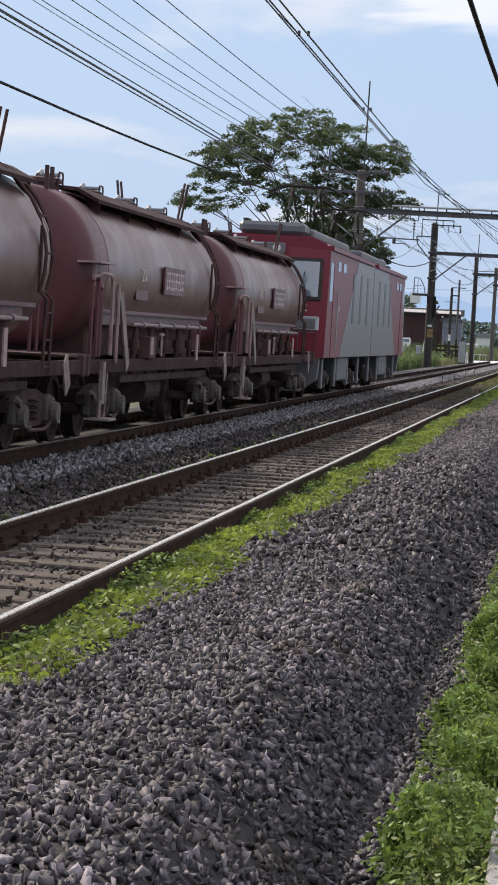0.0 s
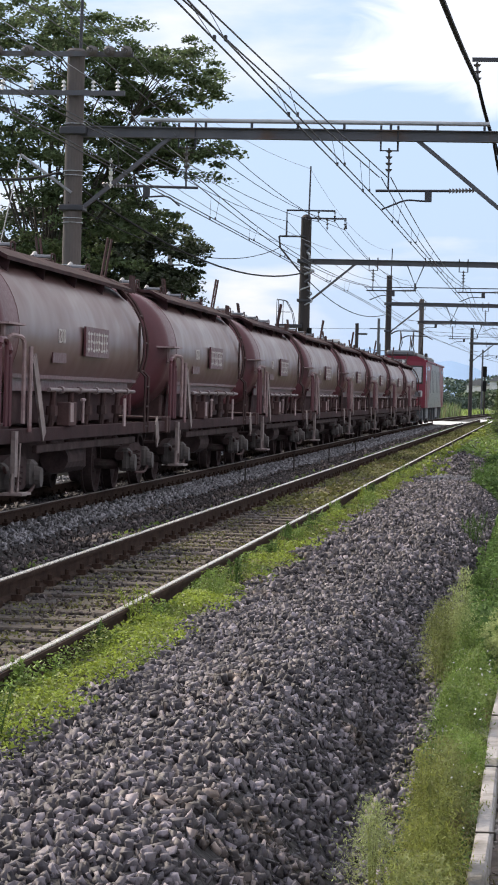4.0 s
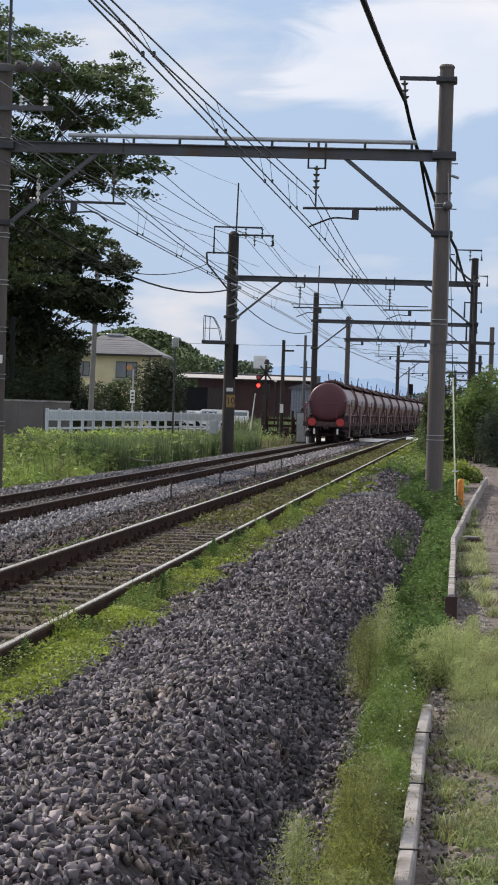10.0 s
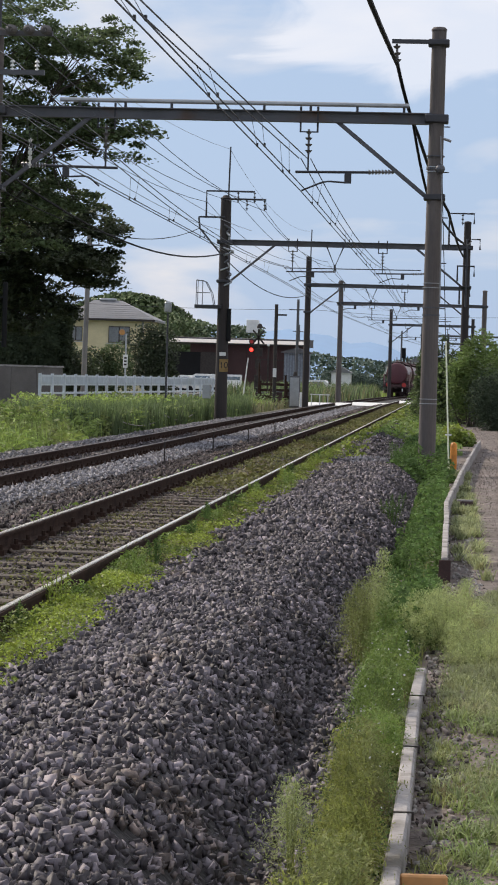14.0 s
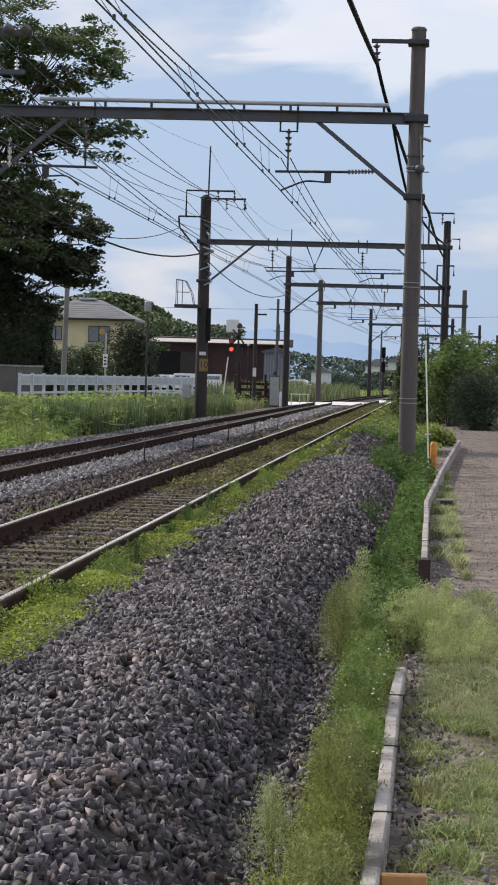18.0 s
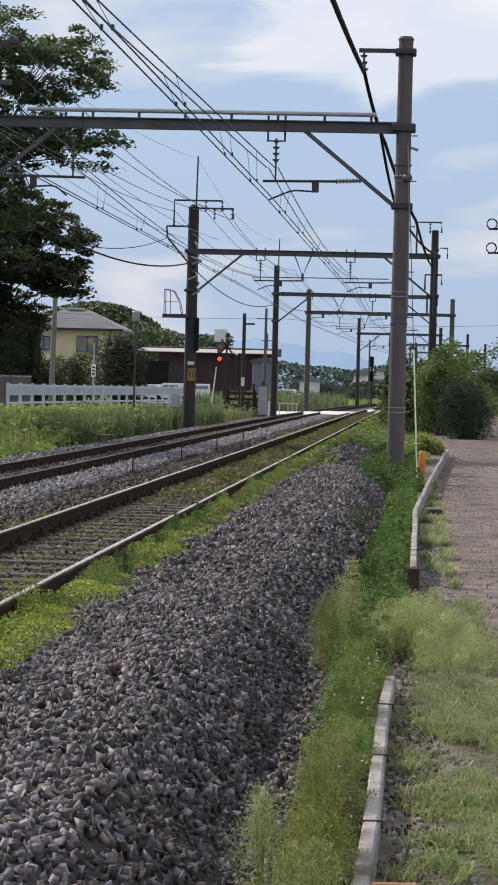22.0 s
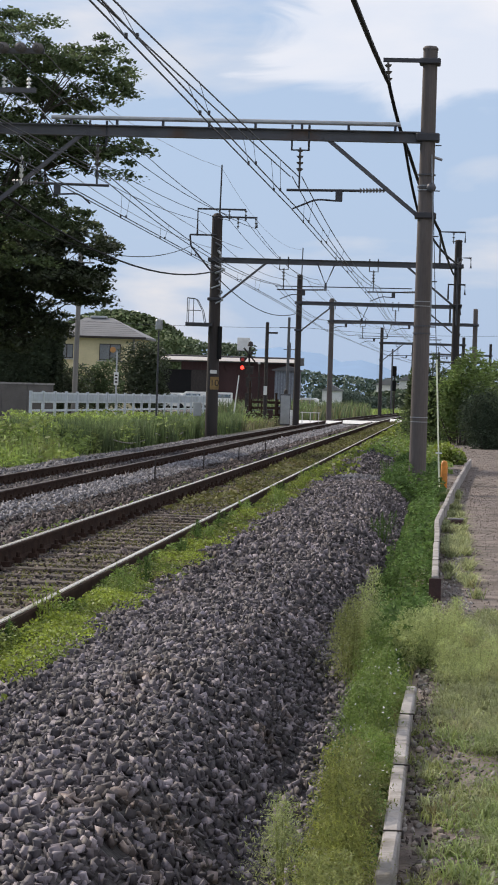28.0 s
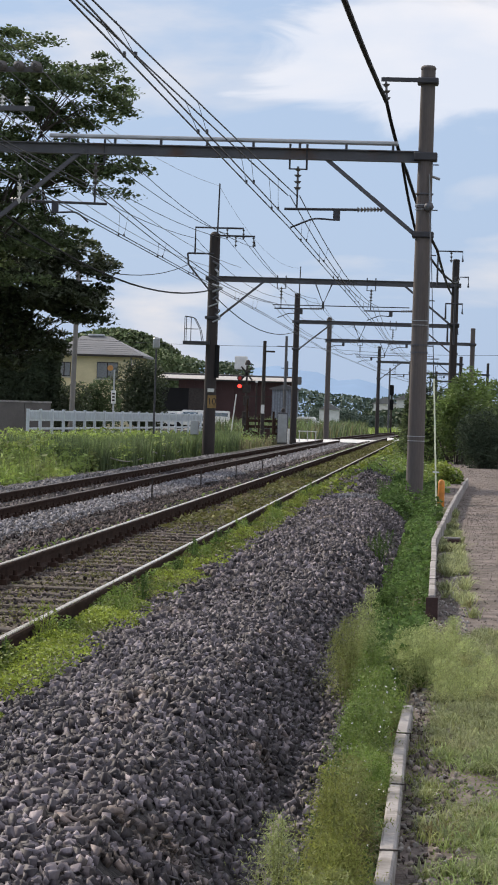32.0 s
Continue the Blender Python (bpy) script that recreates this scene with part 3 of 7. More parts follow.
def bogie(parent, y0, kind_mat=GRIME):
    fr = B()
    for s in (-1, 1):
        x = s * 0.95
        prism(fr, [(y0 - 1.0, 0.5), (y0 - 0.55, 0.32), (y0 + 0.55, 0.32), (y0 + 1.0, 0.5), (y0 + 1.0, 0.62), (y0 + 0.3, 0.74), (y0 - 0.3, 0.74), (y0 - 1.0, 0.62)], "x", x - 0.06, x + 0.06)
    box(fr, (0, y0, 0.58), (1.9, 0.4, 0.22), bevel=0.03)
    bo = part("bogie", fr, kind_mat, parent)
    for dy in (-0.825, 0.825):
        wheelset(bo, y0 + dy)
    for s in (-1, 1):
        for dy in (-0.825, 0.825):
            b = B()
            box(b, (s * 1.02, y0 + dy, 0.5), (0.16, 0.3, 0.34), bevel=0.05)
            rod(b, (s * 1.1, y0 + dy, 0.46), (s * 1.17, y0 + dy, 0.46), 0.14, 0.12, n=14)
            part("axle_box", b, AXLE_GREY, bo, "rounded dusty grey axle box")
        for dy in (-0.13, 0.0, 0.13):
            b = B()
            pts = [(s * 1.02 + 0.05 * math.cos(a * 1.05), y0 + dy + 0.05 * math.sin(a * 1.05), 0.4 + a * 0.011) for a in range(0, 24, 2)]
            pipe(b, pts, 0.014, 5)
            part("spring", b, kind_mat, bo)
        b = B()
        pipe(b, bent([(s * 1.1, y0 - 1.0, 0.62), (s * 1.1, y0 - 0.5, 0.3), (s * 1.1, y0 + 0.5, 0.28), (s * 1.1, y0 + 1.1, 0.5)], 0.2), 0.022, 6)
        part("brake_rod", b, WAGON_FRAME, bo)
    return bo


def tank_wagon(label):
    """A small-diameter tank wagon. Its rear buffer beam lies at y = 0 and it runs towards +y; z = 0 is the rail head."""
    w = thing("tank_wagon", label, "tank wagon", "tank wagons")
    L, R, Z = WAGON_L, TANK_R, TANK_Z
    y0, y1 = 1.0, L - 0.95
    # barrel, with domed ends in a darker paint
    b = B()
    m = Matrix.Translation((0, 0, Z)) @ Matrix.Rotation(radians(-90), 4, "X")
    lathe(b, [(R, y) for y in span(y0 + 1.0, y1 - 0.4, 0.8)], 48, m)
    bmesh.ops.recalc_face_normals(b, faces=b.faces[:])
    shell = part("tank_barrel", b, WAGON_DUSTY, w, "dusty brown cylindrical shell", True)
    b = B()
    lathe(b, [(0.0, y0 - 0.03), (R * 0.5, y0 - 0.025), (R * 0.8, y0 - 0.005), (R * 0.91, y0 + 0.025), (R * 0.965, y0 + 0.07), (R * 0.99, y0 + 0.13), (R, y0 + 0.2), (R, y0 + 1.0)], 48, m)
    bmesh.ops.recalc_face_normals(b, faces=b.faces[:])
    part("tank_end", b, WAGON_RED, w, "dark red-brown domed end", True)
    b = B()
    lathe(b, [(R, y1 - 0.4), (R, y1 - 0.32), (R * 0.96, y1 - 0.16), (R * 0.88, y1 - 0.06), (R * 0.72, y1 + 0.03), (R * 0.5, y1 + 0.09), (0.0, y1 + 0.12)], 48, m)
    bmesh.ops.recalc_face_normals(b, faces=b.faces[:])
    part("tank_end", b, WAGON_DUSTY, w, "", True)
    for y in (y0 + 1.0, y1 - 0.4):
        b = B()
        m2 = Matrix.Translation((0, y, Z)) @ Matrix.Rotation(radians(-90), 4, "X")
        lathe(b, [(R, -0.02), (R + 0.007, -0.015), (R + 0.007, 0.015), (R, 0.02)], 48, m2)
        part("weld_band", b, WAGON_DUSTY, shell, "", True)
    # rib along the flank where the saddle meets the shell
    b = B()
    for s in (-1, 1):
        box(b, (s * (R - 0.09), (y0 + y1) / 2, Z - 0.52), (0.05, y1 - y0 - 1.6, 0.05))
        box(b, (s * (R - 0.16), (y0 + y1) / 2, Z - 0.62), (0.03, y1 - y0 - 2.2, 0.16))
    part("saddle_rib", b, WAGON_RED, w, "")
    # walkway along the top
    b = B()
    top = Z + R
    for s in (-1, 1):
        prism(b, [(s * 0.2, top + 0.05), (s * 0.5, top + 0.03), (s * 0.8, top - 0.12), (s * 0.8, top - 0.17), (s * 0.5, top - 0.02), (s * 0.2, top)], "y", y0 + 1.3, y1 - 0.3)
    wk = part("walkway", b, WAGON_DARK, w, "dark steel walkway along the tank's top")
    for y in span(y0 + 1.5, y1 - 0.6, 2.0):
        for s in (-1, 1):
            b = B()
            prism(b, [(s * 0.5, top - 0.03), (s * 0.79, top - 0.16), (s * 0.76, Z + 0.72), (s * 0.68, Z + 0.78)], "y", y - 0.01, y + 0.01)
            part("walkway_bracket", b, WAGON_DARK, wk)
    # hatches with hoops
    for y in (2.3, 5.0, 7.7, 10.4):
        b = B()
        m2 = Matrix.Translation((0, y, top - 0.03))
        lathe(b, [(0.0, 0.17), (0.22, 0.165), (0.29, 0.145), (0.3, 0.09), (0.26, 0.09), (0.26, -0.05)], 18, m2)
        bmesh.ops.recalc_face_normals(b, faces=b.faces[:])
        h = part("filling_hatch", b, WAGON_FRAME, w)
        b = B()
        box(b, (0.12, y, top + 0.165), (0.3, 0.07, 0.05), bevel=0.012)
        rod(b, (0.0, y - 0.09, top + 0.15), (0.0, y + 0.09, top + 0.21), 0.035, n=8)
        part("hatch_clamp", b, WIRE_PALE, h, "shiny metal clamp")
        b = B()
        pipe(b, bent([(0.28, y - 0.13, top), (0.28, y - 0.13, top + 0.2), (0.28, y + 0.13, top + 0.2), (0.28, y + 0.13, top)], 0.05), 0.013, 5)
        part("hatch_hoop", b, WAGON_FRAME, h)
    for y in (1.15, 1.45):
        b = B()
        rod(b, (0.35, y, top - 0.1), (0.35, y, top + 0.22), 0.03, n=6)
        part("vent_pipe", b, WAGON_FRAME, w)
    # underframe
    for s in (-1, 1):
        b = B()
        prism(b, [(s * 0.28, 0.82), (s * 0.48, 0.82), (s * 0.48, 0.85), (s * 0.33, 0.85), (s * 0.33, 1.07), (s * 0.48, 1.07), (s * 0.48, 1.1), (s * 0.28, 1.1)], "y", 0.12, L - 0.12)
        part("centre_sill", b, WAGON_FRAME, w)
        b = B()
        box(b, (s * 1.16, L / 2, 0.98), (0.07, L - 0.2, 0.17), bevel=0.01)
        part("side_sill", b, WAGON_DARK, w)
    for y in (0.08, L - 0.08):
        b = B()
        box(b, (0, y, 1.0), (2.46, 0.13, 0.26), bevel=0.015)
        part("buffer_beam", b, WAGON_FRAME, w)
    for y in span(1.2, L - 1.2, 1.8):
        b = B()
        box(b, (0, y, 0.98), (2.26, 0.1, 0.14))
        part("cross_member", b, WAGON_FRAME, w)
    for y in (2.5, L - 2.5):
        b = B()
        box(b, (0, y, 1.25), (1.5, 0.7, 0.5), bevel=0.03)
        part("saddle", b, WAGON_FRAME, w)
    for ya in (0.13, L - 0.93):
        b = B()
        box(b, (0, ya + 0.4, 1.115), (2.3, 0.8, 0.03))
        part("end_platform", b, WAGON_FRAME, w)
    for y in (2.0, L - 2.0):
        bogie(w, y)
    # dark block added to fill the shaded gap between the bogies
    b = B()
    box(b, (0, L / 2, 0.6), (1.3, 4.6, 0.46), bevel=0.06)
    part("brake_equipment", b, GRIME, w, "dark block added for the shade between the bogies")
    for y, s in ((-0.16, -1), (L + 0.16, 1)):
        b = B()
        box(b, (0, y - s * 0.15, 0.88), (0.2, 0.34, 0.2), bevel=0.03)
        box(b, (0, y, 0.88), (0.28, 0.2, 0.3), bevel=0.05)
        part("coupler", b, GRIME, w)
    # plates that close the sides below the barrel
    for s in (-1, 1):
        b = B()
        prism(b, [(2.3, 1.1), (L - 2.3, 1.1), (L - 2.6, 1.62), (2.6, 1.62)], "x", s * 0.78 - 0.02, s * 0.78 + 0.02)
        part("side_plate", b, WAGON_DARK, w)
        b = B()
        box(b, (s * 1.1, L / 2, 0.8), (0.06, L - 5.4, 0.1), bevel=0.01)
        part("lower_sill", b, GRIME, w)
    # hopper bottoms and piping under the barrel
    for y in (4.2, 6.0, 7.8):
        b = B()
        lathe(b, [(0.75, 1.5), (0.28, 0.75), (0.2, 0.72), (0.2, 0.5)], 16, Matrix.Translation((0, y, 0)))
        part("discharge_hopper", b, WAGON_FRAME, w)
    for s in (-1, 1):
        b = B()
        rod(b, (s * 1.12, 3.4, 1.52), (s * 1.12, 9.9, 1.52), 0.028, n=10)
        for y in span(4.2, 9.2, 1.25):
            rod(b, (s * 1.12, y - 0.07, 1.52), (s * 1.12, y + 0.07, 1.52), 0.048, n=10)
        part("air_pipe", b, material("dull_pipe_paint", (0.19, 0.14, 0.14), 0.5), w, "dull discharge air pipe")
        for y in (3.7, 4.9, 6.1, 7.3, 8.5):
            b = B()
            rod(b, (s * 1.12, y, 1.5), (s * 1.05, y + 0.1, 0.75), 0.04, n=8)
            rod(b, (s * 1.1, y + 0.02, 1.2), (s * 1.1, y + 0.02, 1.32), 0.075, n=8)
            part("drop_pipe", b, WAGON_FRAME, w)
        b = B()
        box(b, (s * 1.18, 4.3, 1.22), (0.16, 0.5, 0.3), bevel=0.01)
        bx = part("valve_box", b, WAGON_FRAME, w)
        b = B()
        box(b, (s * 1.265, 4.2, 1.24), (0.01, 0.2, 0.24))
        part("data_plate", b, RAIL_PINK, bx, "small pale card in its holder")
        b = B()
        rod(b, (s * 1.24, 5.1, 1.1), (s * 1.24, 5.1, 1.4), 0.02, n=6)
        rod(b, (s * 1.24, 4.98, 1.4), (s * 1.24, 5.22, 1.4), 0.02, n=6)
        part("valve_handle", b, RAIL_PINK, w, "pale T-shaped valve handle")
        b = B()
        box(b, (s * 1.2, 8.6, 1.22), (0.02, 0.16, 0.4))
        part("gauge_card", b, RAIL_PINK, w)
        b = B()
        rod(b, (s * 0.85, 5.2, 0.62), (s * 0.85, 6.4, 0.62), 0.19, n=14)
        part("air_reservoir", b, GRIME, w)
        # leaning end supports of the platform, in pale paint
        b = B()
        box(b, (s * 1.2, 2.4, 1.42), (0.03, 0.2, 1.15), Matrix.Rotation(radians(36), 3, "X"))
        part("end_stay", b, WAGON_PALE, w, "pale leaning steel strap")
        b = B()
        box(b, (s * 1.2, L - 1.0, 0.9), (0.02, 0.26, 0.42), Matrix.Rotation(radians(32), 3, "X"))
        part("rear_stay", b, WAGON_PALE, w)
        # hand rails on the end platform
        for pts in ([(s * 1.2, 0.2, 1.1), (s * 1.2, 0.2, 2.08), (s * 1.2, 0.55, 2.08), (s * 1.2, 0.55, 1.1)],
                    [(s * 1.2, 0.75, 1.1), (s * 1.2, 0.75, 2.0), (s * 1.1, 1.0, 2.06)],
                    [(s * 1.2, 1.5, 1.12), (s * 1.2, 1.5, 2.12), (s * 1.12, 1.1, 2.14), (s * 1.02, 1.05, 2.02)]):
            b = B()
            pipe(b, bent(pts, 0.12), 0.028, 6)
            part("hand_rail", b, RAIL_PINK if pts[0][1] > 1.4 else WAGON_RED, w)
        b = B()
        rod(b, (s * 1.22, 1.78, 1.02), (s * 1.22, 1.78, 2.02), 0.028, n=6)
        part("grab_rail", b, RAIL_PINK, w, "pale upright grab rail")
        b = B()
        box(b, (s * 1.02, 1.25, 2.27), (0.3, 0.95, 0.025))
        rod(b, (s * 1.0, 1.15, 2.0), (s * 1.0, 1.15, 2.26), 0.05, n=8)
        part("end_shelf", b, RAIL_PINK, w)
        # step boards with their pale hanger
        b = B()
        box(b, (s * 1.22, 0.98, 0.78), (0.05, 0.16, 0.52))
        box(b, (s * 1.24, 1.0, 0.33), (0.26, 0.5, 0.03))
        rod(b, (s * 1.22, 1.2, 0.34), (s * 1.22, 1.3, 0.9), 0.014, n=5)
        rod(b, (s * 1.22, 0.86, 0.34), (s * 1.22, 0.9, 0.56), 0.03, n=5)
        part("foot_step", b, WAGON_PALE, w, "pale foot step")
        # ladder that curves up the flank to the walkway
        b = B()
        for dy in (-0.16, 0.16):
            pts = [(s * 1.2, L - 2.15 + dy, 0.9), (s * 1.2, L - 2.1 + dy, 1.75)]
            for k in range(9):
                a = radians(-18 + k * 10.5)
                pts.append((s * (R + 0.14) * math.cos(a), L - 2.08 + dy, Z + (R + 0.14) * math.sin(a)))
            pts.append((s * 0.56, L - 2.05 + dy, Z + R + 0.62))
            pipe(b, pts, 0.022, 5)
        lad = part("ladder", b, WAGON_FRAME, w, "dark curved side ladder")
        for k in range(8):
            b = B()
            if k < 3:
                x, z = s * 1.2, 1.0 + k * 0.3
            else:
                a = radians(-18 + (k - 3) * 21)
                x, z = s * (R + 0.14) * math.cos(a), Z + (R + 0.14) * math.sin(a)
            rod(b, (x, L - 2.25, z), (x, L - 1.92, z), 0.014, n=5)
            part("rung", b, WAGON_FRAME, lad)
        # the owner's board and the numbers
        b = B()
        a = radians(4)
        box(b, (s * (R + 0.03), 7.0, Z - 0.02), (0.03, 1.8, 0.4))
        bd = part("owner_board", b, WAGON_RED, w, "framed board with faded characters")
        for k in range(8):
            b = B()
            y = 7.0 - s * (-0.7 + k * 0.2)
            for j in range(3):
                box(b, (s * (R + 0.047), y, Z + 0.09 - j * (0.1 + 0.006 * (k % 3))), (0.006, 0.17 - 0.03 * ((k + j) % 3), 0.03))
            box(b, (s * (R + 0.0475), y + 0.03 * (k % 3 - 1), Z - 0.02), (0.006, 0.03, 0.26 + 0.02 * (k % 2)))
            part("character_bar", b, LETTER, bd)
        turn = EAST if s > 0 else Matrix.Rotation(radians(180), 4, "Z") @ EAST
        writing("1200", 0.26, LETTER, w, Matrix.Translation((s * (R + 0.004), 4.6, Z + 0.0)) @ turn, "number", "faded white number")
        b = B()
        box(b, (s * (R - 0.02), 4.6, Z - 0.27), (0.012, 0.9, 0.13))
        part("notice_bar", b, WAGON_RED, w)
        b = B()
        box(b, (s * (R + 0.01), L - 1.95, Z + 0.0), (0.03, 0.06, 0.75))
        part("gauge_strip", b, WAGON_FRAME, w)
    # rail round the end platform
    for y in (0.14, L - 0.14):
        b = B()
        pipe(b, bent([(-1.2, y, 1.1), (-1.2, y, 2.1), (0.55, y, 2.1), (0.55, y, 1.1)], 0.1), 0.022, 6)
        part("end_rail", b, WAGON_RED, w)
    return w


def locomotive():
    """A two-section electric locomotive; its rear coupler is at y = 0, z = 0 is the rail head."""
    w = thing("electric_locomotive", "red and grey two-section electric freight locomotive", "locomotive")
    HW, SILL, EAVE, TOP = 1.4, 1.0, 3.42, 3.72
    for k, (a, c) in enumerate(((0.0, 12.45), (12.55, 25.0))):
        end = 0 if k == 0 else 1
        b = B()
        # cross section pushed along y, with a raked cab face
        ring = [(-HW, SILL), (HW, SILL), (HW, EAVE), (HW - 0.12, EAVE + 0.16), (HW - 0.5, TOP), (-HW + 0.5, TOP), (-HW + 0.12, EAVE + 0.16), (-HW, EAVE)]
        rear = [b.verts.new((x, a + (0.0 if end else (0.55 if z > 3.3 else 0.12)), z)) for x, z in ring]
        front = [b.verts.new((x, c - (0.0 if not end else (0.55 if z > 3.3 else 0.12)), z)) for x, z in ring]
        for i in range(8):
            b.faces.new((rear[i], rear[(i + 1) % 8], front[(i + 1) % 8], front[i]))
        b.faces.new(rear[::-1])
        b.faces.new(front)
        bmesh.ops.recalc_face_normals(b, faces=b.faces[:])
        body = part("body", b, LOCO_RED, w, "red body section")
        # grey flank panels, proud of the red by a few millimetres
        for s in (-1, 1):
            b = B()
            o = [(a + 3.6, SILL + 0.01), (c, SILL + 0.01), (c, EAVE - 0.02), (a + 7.6, EAVE - 0.02), (a + 5.4, 2.1)] if k == 0 else [(a, SILL + 0.01), (c - 3.6, SILL + 0.01), (c - 5.4, 2.1), (c - 7.6, EAVE - 0.02), (a, EAVE - 0.02)]
            prism(b, o, "x", s * (HW - 0.03) if s < 0 else HW - 0.03, s * (HW + 0.006) if s > 0 else -HW - 0.006)
            part("grey_panel", b, LOCO_GREY, body, "slanted grey livery panel")
            b = B()
            box(b, (s * (HW - 0.02), (a + c) / 2, EAVE + 0.06), (0.16, c - a - 1.2, 0.1))
            part("gutter", b, LOCO_RED, body)
            b = B()
            ys = (a + 6.6, a + 8.6, a + 10.6) if k == 0 else (a + 1.9, a + 3.9, a + 5.9)
            for y in ys:
                bb = B()
                box(bb, (s * (HW + 0.005), y, 2.45), (0.02, 0.5, 1.25), bevel=0.005)
                part("side_grille", bb, LOCO_DARK, body, "dark louvred side window")
            b.free()
            for y in ((a + 2.6, a + 3.9) if k == 0 else (c - 3.9, c - 2.6)):
                bb = B()
                box(bb, (s * (HW + 0.005), y, 3.12), (0.02, 0.7, 0.22))
                part("top_window", bb, LOCO_GLASS, body)
            yd = a + 1.75 if k == 0 else c - 1.75
            bb = B()
            box(bb, (s * (HW + 0.0), yd, 2.1), (0.03, 0.66, 2.2), bevel=0.01)
            door = part("cab_door", bb, LOCO_RED, body)
            bb = B()
            rod(bb, (s * (HW + 0.05), yd + 0.45, 1.15), (s * (HW + 0.05), yd + 0.45, 2.6), 0.018, n=6)
            part("door_rail", bb, GALV, door)
            bb = B()
            yw = a + 0.95 if k == 0 else c - 0.95
            box(bb, (s * HW, yw, 2.72), (0.03, 0.62, 0.9), bevel=0.01)
            part("cab_side_window", bb, LOCO_GLASS, body)
        # cab face
        y, d = (a, 1) if k == 0 else (c, -1)
        bb = B()
        box(bb, (0, y + d * 0.395, 2.75), (2.34, 0.05, 0.84), Matrix.Rotation(radians(-10 * d), 3, "X"), 0.02)
        part("windscreen", bb, LOCO_GLASS, body, "wide windscreen that mirrors the sky")
        bb = B()
        box(bb, (0, y + d * 0.42, 2.75), (2.5, 0.05, 0.98), Matrix.Rotation(radians(-10 * d), 3, "X"), 0.02)
        part("windscreen_frame", bb, IRON, body)
        for x in (-0.85, 0.85):
            bb = B()
            box(bb, (x, y + d * 0.24, 1.75), (0.78, 0.08, 0.34), Matrix.Rotation(radians(-10 * d), 3, "X"), 0.03)
            lf = part("lamp_surround", bb, GALV, body, "bright lamp surround")
            bb = B()
            box(bb, (x, y + d * 0.21, 1.75), (0.62, 0.06, 0.22), Matrix.Rotation(radians(-10 * d), 3, "X"))
            part("tail_lamp", bb, LOCO_DARK, lf)
        bb = B()
        box(bb, (0, y + d * 0.42, 3.42), (0.75, 0.12, 0.24), bevel=0.02)
        hl = part("headlamp_box", bb, LOCO_GREY, body)
        for x in (-0.18, 0.18):
            bb = B()
            rod(bb, (x, y + d * 0.34, 3.42), (x, y + d * 0.38, 3.42), 0.09, n=14)
            part("headlamp", bb, PORCELAIN, hl)
        bb = B()
        prism(bb, [(-1.3, 1.0), (1.3, 1.0), (1.25, 0.5), (0.9, 0.22), (-0.9, 0.22), (-1.25, 0.5)], "y", min(y + d * 0.14, y + d * 0.5), max(y + d * 0.14, y + d * 0.5))
        part("skirt", bb, LOCO_DARK, body, "dark grey snow-plough skirt")
        for x in (-1.0, 1.0):
            bb = B()
            pipe(bb, bent([(x - 0.2, y + d * 0.05, 1.0), (x - 0.2, y + d * 0.0, 1.55), (x + 0.2, y + d * 0.0, 1.55), (x + 0.2, y + d * 0.05, 1.0)], 0.08), 0.02, 6)
            part("front_hand_rail", bb, WAGON_RED, body)
        # roof
        bb = B()
        box(bb, (0, (a + c) / 2, TOP + 0.1), (1.7, c - a - 3.6, 0.24), bevel=0.06)
        part("roof_cover", bb, LOCO_DARK, body, "grey roof equipment cover")
        bb = B()
        box(bb, (0, y + d * 1.25, TOP + 0.16), (1.5, 1.1, 0.28), bevel=0.08)
        part("air_conditioner", bb, LOCO_DARK, body, "dark grey roof air conditioner")
        for x, dy in ((-0.8, 2.2), (-0.8, 2.6), (0.7, 9.0), (0.7, 10.0), (-0.7, 9.5)):
            bb = B()
            yy = y + d * dy
            rod(bb, (x, yy, TOP), (x, yy, TOP + 0.42), 0.07, n=10)
            rod(bb, (x, yy, TOP + 0.14), (x, yy, TOP + 0.18), 0.12, n=10)
            rod(bb, (x, yy, TOP + 0.26), (x, yy, TOP + 0.3), 0.12, n=10)
            part("roof_insulator", bb, IRON, body)
        # pantograph, raised to the wire
        pb, yy = B(), y + d * 7.2
        box(pb, (0, yy, TOP + 0.2), (1.3, 1.5, 0.06))
        pg = part("pantograph", pb, IRON, body, "raised dark diamond pantograph")
        for x in (-0.45, 0.45):
            for d0, d1 in ((0.0, -1.0), (0.1, 0.9)):
                pb = B()
                pipe(pb, [(x, yy + d0, TOP + 0.2), (x * 0.7, yy + d1, TOP + 0.85), (x * 0.8, yy, TOP + 1.45)], 0.032, 6)
                part("arm", pb, IRON, pg)
        pb = B()
        for dy in (-0.18, 0.18):
            pipe(pb, bent([(-0.95, yy + dy, TOP + 1.3), (-0.6, yy + dy, TOP + 1.5), (0.6, yy + dy, TOP + 1.5), (0.95, yy + dy, TOP + 1.3)], 0.15), 0.03, 6)
        part("collector_head", pb, IRON, pg)
        for yb in (a + 2.9, c - 2.9):
            bogie(w, yb)
        bb = B()
        box(bb, (0, (a + c) / 2, 0.7), (2.5, 2.6, 0.6), bevel=0.04)
        part("underfloor_case", bb, LOCO_DARK, body, "dark grey underfloor equipment case")
        for s in (-1, 1):
            for yb in (a + 1.6, a + 4.6, c - 4.6, c - 1.6):
                bb = B()
                box(bb, (s * 1.2, yb, 0.62), (0.08, 0.3, 0.7), bevel=0.02)
                part("bogie_damper", bb, LOCO_DARK, body)
